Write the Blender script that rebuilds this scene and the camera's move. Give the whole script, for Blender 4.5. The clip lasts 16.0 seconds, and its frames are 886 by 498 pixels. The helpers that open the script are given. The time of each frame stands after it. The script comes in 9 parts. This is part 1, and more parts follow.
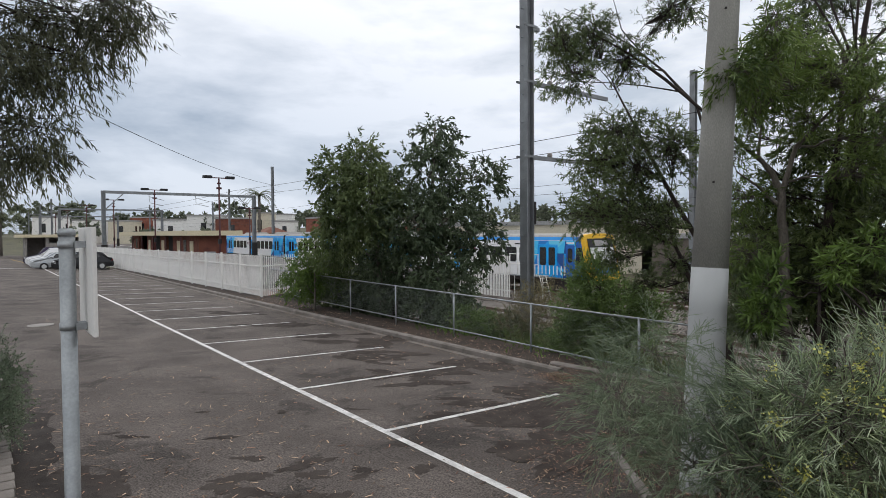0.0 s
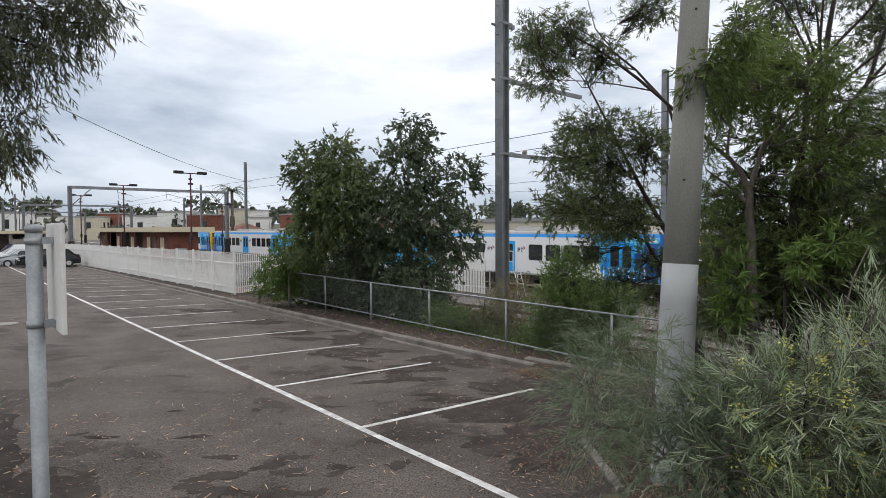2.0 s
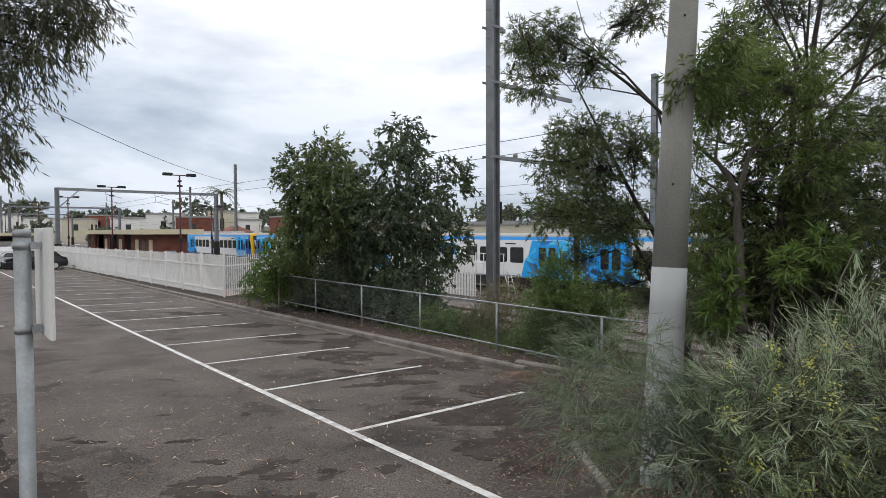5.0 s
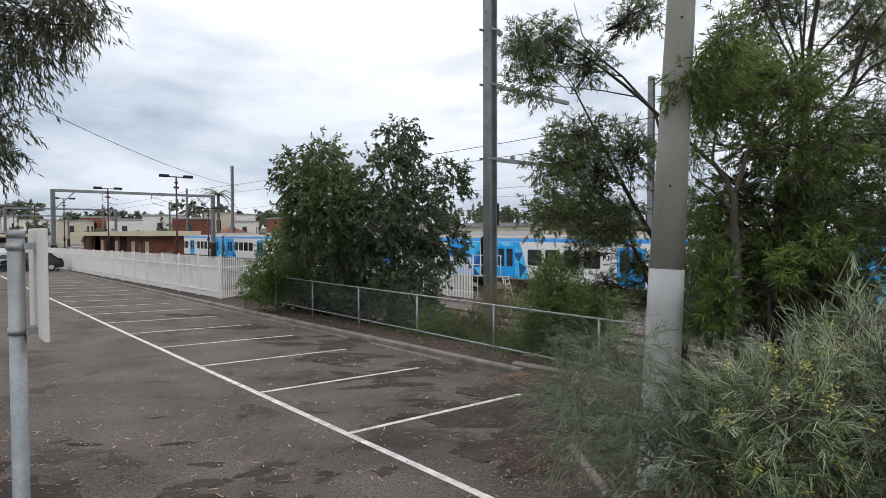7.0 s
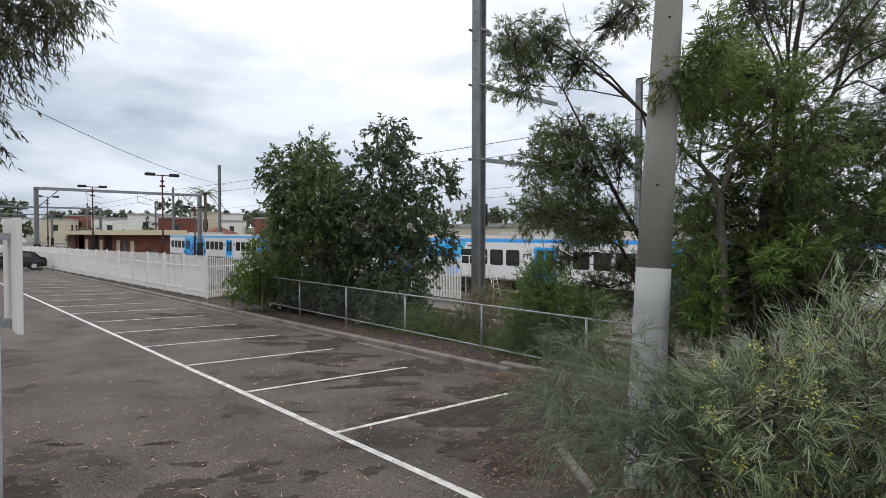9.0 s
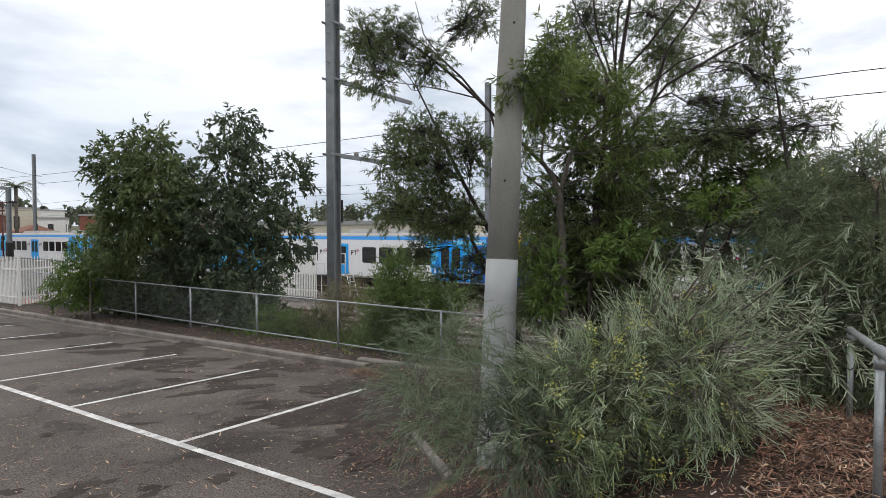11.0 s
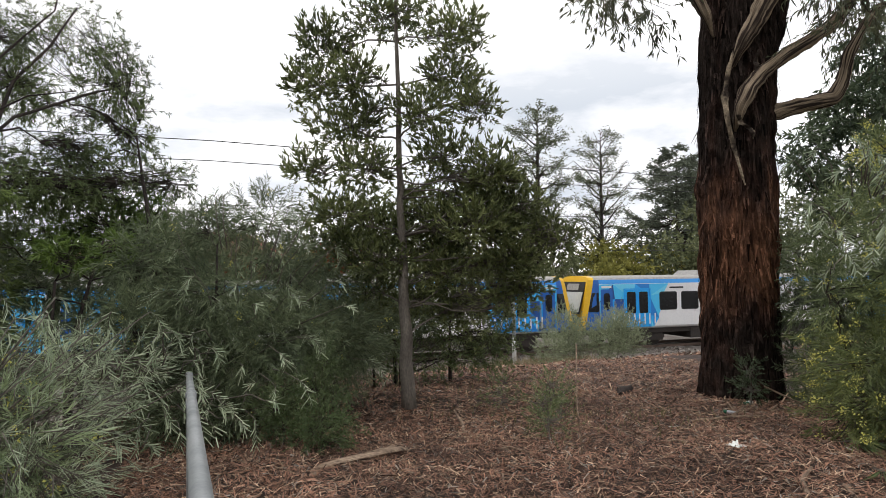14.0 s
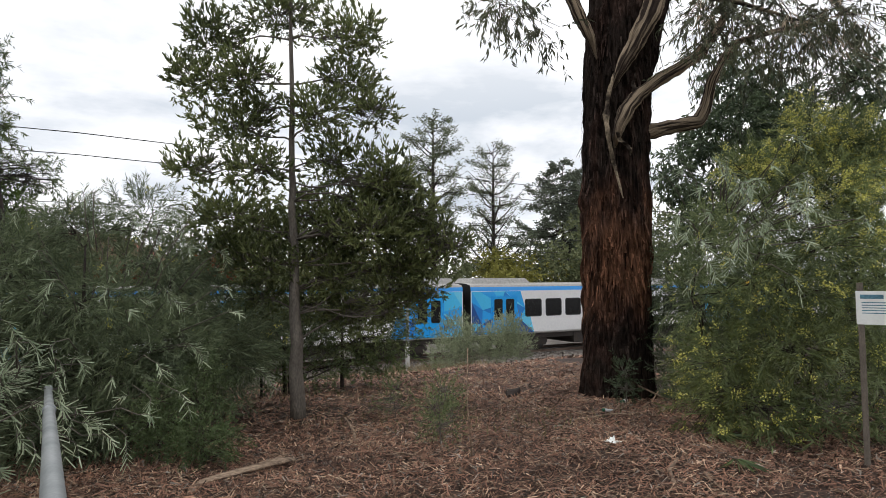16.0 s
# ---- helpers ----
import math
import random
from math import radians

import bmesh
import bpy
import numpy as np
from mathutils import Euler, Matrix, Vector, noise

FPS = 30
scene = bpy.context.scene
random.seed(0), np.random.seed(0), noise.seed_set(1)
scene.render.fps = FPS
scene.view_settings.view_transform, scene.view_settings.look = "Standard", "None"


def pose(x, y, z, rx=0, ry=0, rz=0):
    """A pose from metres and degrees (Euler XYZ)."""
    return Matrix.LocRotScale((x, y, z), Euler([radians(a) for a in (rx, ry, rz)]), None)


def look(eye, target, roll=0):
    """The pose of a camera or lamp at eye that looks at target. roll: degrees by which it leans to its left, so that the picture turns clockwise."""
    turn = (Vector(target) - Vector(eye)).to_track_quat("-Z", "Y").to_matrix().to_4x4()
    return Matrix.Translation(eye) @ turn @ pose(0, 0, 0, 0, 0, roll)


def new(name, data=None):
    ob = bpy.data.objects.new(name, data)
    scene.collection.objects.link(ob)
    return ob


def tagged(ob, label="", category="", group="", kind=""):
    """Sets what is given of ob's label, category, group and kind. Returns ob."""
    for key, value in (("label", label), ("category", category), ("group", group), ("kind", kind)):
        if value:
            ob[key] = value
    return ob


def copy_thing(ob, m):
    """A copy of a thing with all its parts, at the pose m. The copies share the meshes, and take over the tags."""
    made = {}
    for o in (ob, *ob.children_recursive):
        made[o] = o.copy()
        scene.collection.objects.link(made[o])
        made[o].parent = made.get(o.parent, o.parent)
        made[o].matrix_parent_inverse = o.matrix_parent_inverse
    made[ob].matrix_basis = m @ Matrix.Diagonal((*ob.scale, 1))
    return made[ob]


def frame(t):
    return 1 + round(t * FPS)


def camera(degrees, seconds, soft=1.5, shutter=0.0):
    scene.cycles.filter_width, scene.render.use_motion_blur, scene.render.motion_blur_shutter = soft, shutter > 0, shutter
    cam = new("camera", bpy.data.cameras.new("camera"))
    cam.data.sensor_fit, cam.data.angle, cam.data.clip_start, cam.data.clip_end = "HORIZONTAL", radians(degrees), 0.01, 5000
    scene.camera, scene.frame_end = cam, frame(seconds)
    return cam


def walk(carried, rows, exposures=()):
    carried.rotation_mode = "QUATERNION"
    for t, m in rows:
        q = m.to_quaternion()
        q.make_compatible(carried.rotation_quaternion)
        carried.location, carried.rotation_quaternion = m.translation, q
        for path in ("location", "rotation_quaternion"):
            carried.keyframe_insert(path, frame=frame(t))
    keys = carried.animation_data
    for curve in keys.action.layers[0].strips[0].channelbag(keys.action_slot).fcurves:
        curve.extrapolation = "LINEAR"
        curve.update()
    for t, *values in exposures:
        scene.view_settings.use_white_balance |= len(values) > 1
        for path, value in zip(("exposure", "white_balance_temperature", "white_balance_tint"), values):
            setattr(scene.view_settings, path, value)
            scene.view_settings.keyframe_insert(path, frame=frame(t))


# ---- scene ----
cam = camera(74.0, 16.0, 0.72)
PATH = [
    (0, (-0.042, 0.181, 2.231), (6.085, 8.080, 1.945), -0.36),
    (0.5, (-0.044, 0.166, 2.234), (6.219, 7.953, 1.869), -0.34),
    (1, (-0.030, 0.190, 2.222), (6.365, 7.866, 1.795), -0.21),
    (1.5, (-0.035, 0.214, 2.213), (6.402, 7.856, 1.813), -0.20),
    (2, (-0.050, 0.170, 2.230), (6.398, 7.806, 1.885), -0.30),
    (2.5, (-0.042, 0.195, 2.224), (6.466, 7.781, 1.898), -0.28),
    (3, (-0.032, 0.202, 2.212), (6.588, 7.691, 1.903), -0.16),
    (3.5, (-0.042, 0.196, 2.216), (6.589, 7.675, 1.902), -0.16),
    (4, (-0.052, 0.165, 2.227), (6.518, 7.698, 1.909), -0.18),
    (6.5, (-0.057, 0.167, 2.243), (6.528, 7.687, 1.969), -0.17),
    (7, (-0.050, 0.174, 2.236), (6.556, 7.676, 1.967), -0.17),
    (7.5, (-0.067, 0.160, 2.241), (6.565, 7.639, 1.972), -0.06),
    (8, (-0.044, 0.187, 2.221), (6.621, 7.638, 1.961), 0.05),
    (10.5, (-0.020, 0.184, 2.193), (7.628, 6.619, 1.888), 0.09),
    (11, (-0.028, 0.179, 2.162), (8.300, 5.708, 1.869), -0.10),
    (11.5, (-0.031, 0.182, 2.178), (8.963, 4.544, 1.907), -0.15),
    (12, (0.002, 0.092, 2.211), (9.740, 2.356, 2.001), -0.50),
    (12.5, (0.042, 0.024, 2.192), (10.022, 0.649, 2.187), -0.47),
    (13, (0.035, -0.085, 2.212), (9.995, -0.943, 2.451), -0.58),
    (13.5, (0.041, -0.153, 2.213), (9.721, -2.624, 2.644), -0.68),
    (14, (0.054, -0.191, 2.211), (9.374, -3.787, 2.663), -0.67),
    (14.5, (0.059, -0.204, 2.207), (9.209, -4.210, 2.682), -0.71),
    (15, (0.066, -0.213, 2.204), (8.978, -4.725, 2.676), -0.61),
    (15.5, (0.065, -0.212, 2.198), (8.695, -5.236, 2.733), -0.63),
    (16, (0.065, -0.204, 2.192), (8.594, -5.395, 2.747), -0.39),
]
walk(cam, [(t, look(eye, target, roll)) for t, eye, target, roll in PATH], [(0.0, -0.14, 6350, 10), (0.7, -0.12, 6350, 10), (1.5, 0.0, 6400, 10), (10.5, 0.03, 6450, 10), (11.5, 0.18, 6550, 10), (12.5, 0.40, 6800, 11), (13.5, 0.26, 6700, 11), (14.2, 0.07, 6650, 11), (16.0, 0.0, 6550, 10)])


# ---- light ----
world = bpy.data.worlds.new("overcast_sky")
scene.world = world
world.use_nodes = True
wn, wl = world.node_tree.nodes, world.node_tree.links
wn.clear()


def wnode(kind, **values):
    n = wn.new(kind)
    for key, value in values.items():
        n.inputs[key].default_value = value
    return n


sky = wn.new("ShaderNodeTexSky")
sky.sky_type, sky.sun_disc = "NISHITA", False
sky.sun_elevation, sky.sun_rotation = radians(58), radians(20)
coord = wn.new("ShaderNodeTexCoord")
stretch = wn.new("ShaderNodeMapping")
stretch.inputs["Scale"].default_value = (1.7, 1.7, 5.2)
stretch.inputs["Location"].default_value = (0.35, 0.2, 0.1)
cloud = wnode("ShaderNodeTexNoise", Scale=1.5, Detail=7.0, Roughness=0.55, Distortion=0.12)
wl.new(coord.outputs["Generated"], stretch.inputs["Vector"])
wl.new(stretch.outputs["Vector"], cloud.inputs["Vector"])
shade = wn.new("ShaderNodeValToRGB")
shade.color_ramp.elements[0].position, shade.color_ramp.elements[0].color = 0.37, (0.55, 0.60, 0.665, 1)
shade.color_ramp.elements[1].position, shade.color_ramp.elements[1].color = 0.58, (1.0, 1.0, 1.02, 1)
wl.new(cloud.outputs["Fac"], shade.inputs["Fac"])
height = wn.new("ShaderNodeSeparateXYZ")
wl.new(coord.outputs["Generated"], height.inputs[0])
lift = wn.new("ShaderNodeMapRange")
lift.inputs["From Min"].default_value, lift.inputs["From Max"].default_value = 0.27, 0.56
lift.inputs["To Min"].default_value, lift.inputs["To Max"].default_value = 0.0, 1.0
wl.new(height.outputs["Z"], lift.inputs["Value"])
high = wn.new("ShaderNodeMix")
high.data_type = "RGBA"
high.inputs["B"].default_value = (1.02, 1.02, 1.03, 1)
wl.new(lift.outputs["Result"], high.inputs["Factor"])
# a heavier bank of cloud low in the north
bank = wn.new("ShaderNodeMath")
bank.operation = "MULTIPLY_ADD"
bank.inputs[1].default_value = -1.8
wl.new(height.outputs["Z"], bank.inputs[0])
wl.new(height.outputs["Y"], bank.inputs[2])
heavy = wn.new("ShaderNodeMapRange")
heavy.inputs["From Min"].default_value, heavy.inputs["From Max"].default_value = 0.0, 0.62
wl.new(bank.outputs[0], heavy.inputs["Value"])
tint = wn.new("ShaderNodeMix")
tint.data_type = "RGBA"
tint.inputs["A"].default_value, tint.inputs["B"].default_value = (1, 1, 1, 1), (0.67, 0.715, 0.775, 1)
wl.new(heavy.outputs["Result"], tint.inputs["Factor"])
dim = wn.new("ShaderNodeVectorMath")
dim.operation = "MULTIPLY"
wl.new(shade.outputs["Color"], dim.inputs[0])
wl.new(tint.outputs["Result"], dim.inputs[1])
wl.new(dim.outputs[0], high.inputs["A"])
blue = wnode("ShaderNodeBackground", Strength=0.10)
wl.new(sky.outputs["Color"], blue.inputs["Color"])
grey = wnode("ShaderNodeBackground", Strength=1.27)
wl.new(high.outputs["Result"], grey.inputs["Color"])
veil = wnode("ShaderNodeMixShader", Fac=0.93)
wl.new(blue.outputs[0], veil.inputs[1])
wl.new(grey.outputs[0], veil.inputs[2])
wl.new(veil.outputs[0], wn.new("ShaderNodeOutputWorld").inputs["Surface"])

sun = new("sun", bpy.data.lights.new("sun", "SUN"))
sun.data.energy, sun.data.angle, sun.data.color = 0.65, radians(30), (1.0, 0.97, 0.92)
sun.matrix_world = look((0, 0, 60), (-12, -34, 0))


# ---- materials ----
def material(name, color, color2=None, rough=0.7, metal=0.0, scale=8.0, fine=60.0, bump=0.15, fine_amount=0.35, spec=0.4, island=0.0, stretch=None, per_object=0.0, edge=(0.35, 0.68)):
    """Two scales of variation over a base colour, with a fine relief."""
    m = bpy.data.materials.new(name)
    m.use_nodes = True
    nodes, links = m.node_tree.nodes, m.node_tree.links
    b = nodes["Principled BSDF"]
    b.inputs["Metallic"].default_value = metal
    b.inputs["Specular IOR Level"].default_value = spec
    tc = nodes.new("ShaderNodeTexCoord")
    vec = tc.outputs["Object"]
    if stretch:
        mp = nodes.new("ShaderNodeMapping")
        mp.inputs["Scale"].default_value = stretch
        links.new(vec, mp.inputs["Vector"])
        vec = mp.outputs["Vector"]
    n1, n2 = nodes.new("ShaderNodeTexNoise"), nodes.new("ShaderNodeTexNoise")
    for n, s in ((n1, scale), (n2, fine)):
        n.inputs["Scale"].default_value, n.inputs["Detail"].default_value = s, 5.0
        links.new(vec, n.inputs["Vector"])
    mix = nodes.new("ShaderNodeMix")
    mix.data_type = "RGBA"
    mix.inputs["A"].default_value, mix.inputs["B"].default_value = (*color, 1), (*(color2 or [c * 0.6 for c in color]), 1)
    ramp = nodes.new("ShaderNodeMapRange")
    ramp.inputs["From Min"].default_value, ramp.inputs["From Max"].default_value = edge
    links.new(n1.outputs["Fac"], ramp.inputs["Value"])
    links.new(ramp.outputs["Result"], mix.inputs["Factor"])
    out = mix.outputs["Result"]
    amount = nodes.new("ShaderNodeMapRange")
    amount.inputs["To Min"].default_value, amount.inputs["To Max"].default_value = 1 - fine_amount, 1 + fine_amount
    amount.inputs["From Min"].default_value, amount.inputs["From Max"].default_value = 0.25, 0.75
    links.new(n2.outputs["Fac"], amount.inputs["Value"])
    scaled = nodes.new("ShaderNodeVectorMath")
    scaled.operation = "SCALE"
    links.new(out, scaled.inputs[0])
    links.new(amount.outputs["Result"], scaled.inputs["Scale"])
    out = scaled.outputs[0]
    if island or per_object:
        rnd = nodes.new("ShaderNodeNewGeometry").outputs["Random Per Island"] if island else nodes.new("ShaderNodeObjectInfo").outputs["Random"]
        k = island or per_object
        r2 = nodes.new("ShaderNodeMapRange")
        r2.inputs["To Min"].default_value, r2.inputs["To Max"].default_value = 1 - k, 1 + k
        links.new(rnd, r2.inputs["Value"])
        s2 = nodes.new("ShaderNodeVectorMath")
        s2.operation = "SCALE"
        links.new(out, s2.inputs[0])
        links.new(r2.outputs["Result"], s2.inputs["Scale"])
        out = s2.outputs[0]
    links.new(out, b.inputs["Base Color"])
    rr = nodes.new("ShaderNodeMapRange")
    rr.inputs["To Min"].default_value, rr.inputs["To Max"].default_value = max(0.02, rough - 0.1), min(1, rough + 0.1)
    links.new(n1.outputs["Fac"], rr.inputs["Value"])
    links.new(rr.outputs["Result"], b.inputs["Roughness"])
    if bump:
        bp = nodes.new("ShaderNodeBump")
        bp.inputs["Strength"].default_value, bp.inputs["Distance"].default_value = bump, 0.02
        links.new(n2.outputs["Fac"], bp.inputs["Height"])
        links.new(bp.outputs["Normal"], b.inputs["Normal"])
    return m


def leaf_material(name, dark, light, through_light=0.3, rough=0.45, spec=0.35):
    """Leaves: each one has its own tone between two greens; some light passes through."""
    m = bpy.data.materials.new(name)
    m.use_nodes = True
    nodes, links = m.node_tree.nodes, m.node_tree.links
    b = nodes["Principled BSDF"]
    b.inputs["Roughness"].default_value = rough
    b.inputs["Specular IOR Level"].default_value = spec
    rnd = nodes.new("ShaderNodeNewGeometry").outputs["Random Per Island"]
    tc = nodes.new("ShaderNodeTexCoord")
    n1 = nodes.new("ShaderNodeTexNoise")
    n1.inputs["Scale"].default_value = 1.3
    links.new(tc.outputs["Object"], n1.inputs["Vector"])
    add = nodes.new("ShaderNodeMath")
    add.operation = "MULTIPLY_ADD"
    links.new(rnd, add.inputs[0])
    add.inputs[1].default_value = 0.6
    off = nodes.new("ShaderNodeMapRange")
    off.inputs["From Min"].default_value, off.inputs["From Max"].default_value = 0.35, 0.65
    off.inputs["To Min"].default_value, off.inputs["To Max"].default_value = -0.1, 0.5
    links.new(n1.outputs["Fac"], off.inputs["Value"])
    links.new(off.outputs["Result"], add.inputs[2])
    ramp = nodes.new("ShaderNodeValToRGB")
    ramp.color_ramp.elements[0].color, ramp.color_ramp.elements[1].color = (*dark, 1), (*light, 1)
    links.new(add.outputs[0], ramp.inputs["Fac"])
    links.new(ramp.outputs["Color"], b.inputs["Base Color"])
    tr = nodes.new("ShaderNodeBsdfTranslucent")
    links.new(ramp.outputs["Color"], tr.inputs["Color"])
    mx = nodes.new("ShaderNodeMixShader")
    mx.inputs["Fac"].default_value = through_light
    links.new(b.outputs[0], mx.inputs[1])
    links.new(tr.outputs[0], mx.inputs[2])
    links.new(mx.outputs[0], nodes["Material Output"].inputs["Surface"])
    return m


ASPHALT = material("asphalt", (0.128, 0.108, 0.096), (0.078, 0.066, 0.059), 0.85, scale=0.8, fine=55, bump=0.8, fine_amount=0.85, spec=0.25)


def add_damp(mat, low, high, dark):
    """Irregular damp blotches with broken edges, worked into the base colour."""
    nodes, links = mat.node_tree.nodes, mat.node_tree.links
    b = nodes["Principled BSDF"]
    old = b.inputs["Base Color"].links[0].from_socket
    n = nodes.new("ShaderNodeTexNoise")
    n.inputs["Scale"].default_value, n.inputs["Detail"].default_value, n.inputs["Roughness"].default_value, n.inputs["Distortion"].default_value = 0.75, 9.0, 0.62, 0.5
    links.new(nodes.new("ShaderNodeTexCoord").outputs["Object"], n.inputs["Vector"])
    r = nodes.new("ShaderNodeMapRange")
    for k, v in zip(("From Min", "From Max", "To Min", "To Max"), (low, high, 1.0, dark)):
        r.inputs[k].default_value = v
    links.new(n.outputs["Fac"], r.inputs["Value"])
    s = nodes.new("ShaderNodeVectorMath")
    s.operation = "SCALE"
    links.new(old, s.inputs[0])
    links.new(r.outputs["Result"], s.inputs["Scale"])
    links.new(s.outputs[0], b.inputs["Base Color"])


add_damp(ASPHALT, 0.555, 0.60, 0.6)
LINE = material("road_paint", (0.72, 0.71, 0.69), (0.42, 0.41, 0.40), 0.75, scale=6, fine=90, fine_amount=0.25)
YELLOW_LINE = material("yellow_road_paint", (0.55, 0.36, 0.06), None, 0.75)
CONCRETE = material("concrete", (0.30, 0.28, 0.26), (0.20, 0.19, 0.18), 0.9, scale=2.5, fine=120, bump=0.3)
KERB = material("kerb_concrete", (0.23, 0.205, 0.185), (0.13, 0.115, 0.10), 0.9, scale=3, fine=120, bump=0.4)
POLE = material("cast_concrete", (0.360, 0.354, 0.325), (0.254, 0.250, 0.230), 0.85, scale=2.2, fine=150, bump=0.3, fine_amount=0.22, stretch=(1, 1, 0.35))
POLE_PAINT = material("grey_paint", (0.43, 0.44, 0.44), (0.385, 0.395, 0.395), 0.6, scale=2, fine=150, bump=0.08, fine_amount=0.06)
SOIL = material("dark_soil", (0.060, 0.043, 0.033), (0.032, 0.024, 0.020), 0.95, scale=2.2, fine=60, bump=0.8)
MULCH = material("bark_mulch", (0.060, 0.036, 0.027), (0.028, 0.019, 0.015), 0.95, scale=2.5, fine=45, bump=1.0, fine_amount=0.5)
CHIP = material("bark_chip", (0.245, 0.134, 0.090), (0.105, 0.057, 0.040), 0.9, scale=1.2, fine=60, bump=0.3, island=0.85)
TAN_CHIP = material("weathered_chip", (0.45, 0.33, 0.23), (0.27, 0.18, 0.12), 0.9, scale=1.2, fine=60, bump=0.3, island=0.6)
DRYLEAF = material("dry_leaf", (0.26, 0.18, 0.125), (0.14, 0.09, 0.062), 0.8, scale=1.2, fine=60, bump=0.1, island=0.7)
STONE = material("ballast_stone", (0.27, 0.24, 0.215), (0.17, 0.145, 0.125), 0.95, scale=2, fine=40, island=0.6)
BALLAST = material("ballast", (0.185, 0.165, 0.148), (0.11, 0.095, 0.082), 0.95, scale=1.0, fine=14, bump=1.2, fine_amount=0.5)
GRASS_GROUND = material("rough_ground", (0.10, 0.095, 0.05), (0.06, 0.055, 0.035), 0.95, scale=0.3, fine=9, bump=0.8, fine_amount=0.4)
GALV = material("galvanised_steel", (0.38, 0.40, 0.41), (0.25, 0.27, 0.28), 0.5, 0.55, scale=5, fine=90, bump=0.05, fine_amount=0.12)
WIRE = material("wire_mesh", (0.30, 0.32, 0.31), (0.20, 0.22, 0.21), 0.5, 0.5, bump=0)
MAST = material("weathered_steel", (0.25, 0.265, 0.275), (0.19, 0.20, 0.21), 0.6, 0.4, scale=2, fine=60, bump=0.06, fine_amount=0.12)
CABLE = material("cable", (0.03, 0.03, 0.032), None, 0.6, 0.3, bump=0)
WHITE = material("white_paint", (0.78, 0.77, 0.74), (0.70, 0.69, 0.66), 0.55, scale=1.5, fine=60, bump=0.05, fine_amount=0.06)
SIGN = material("sign_aluminium", (0.62, 0.63, 0.63), (0.55, 0.56, 0.56), 0.4, 0.5, scale=3, fine=60, bump=0.03, fine_amount=0.05)
PAPER = material("notice_paper", (0.80, 0.82, 0.80), (0.75, 0.77, 0.75), 0.5, bump=0, fine_amount=0.04)
INK = material("ink", (0.10, 0.25, 0.33), None, 0.6, bump=0)
TIMBER = material("grey_timber", (0.16, 0.135, 0.11), (0.10, 0.085, 0.07), 0.85, scale=4, fine=40, bump=0.4, stretch=(6, 6, 1))
BRICK = material("red_brick", (0.23, 0.085, 0.055), (0.15, 0.055, 0.04), 0.9, scale=1.5, fine=30, bump=0.3, per_object=0.3)
CREAM = material("cream_fascia", (0.62, 0.55, 0.38), (0.55, 0.48, 0.33), 0.6, bump=0.05, fine_amount=0.08)
DARK = material("dark_recess", (0.03, 0.027, 0.025), None, 0.8, bump=0)
PLATFORM = material("platform_asphalt", (0.13, 0.12, 0.115), None, 0.9)
PAVER = material("red_paving", (0.27, 0.13, 0.09), (0.2, 0.10, 0.075), 0.9, scale=4, fine=40)
MAROON = material("maroon_paint", (0.075, 0.018, 0.020), (0.06, 0.015, 0.017), 0.5, bump=0.02, fine_amount=0.08)
BLACK = material("black_plastic", (0.018, 0.018, 0.02), None, 0.55, bump=0.03)


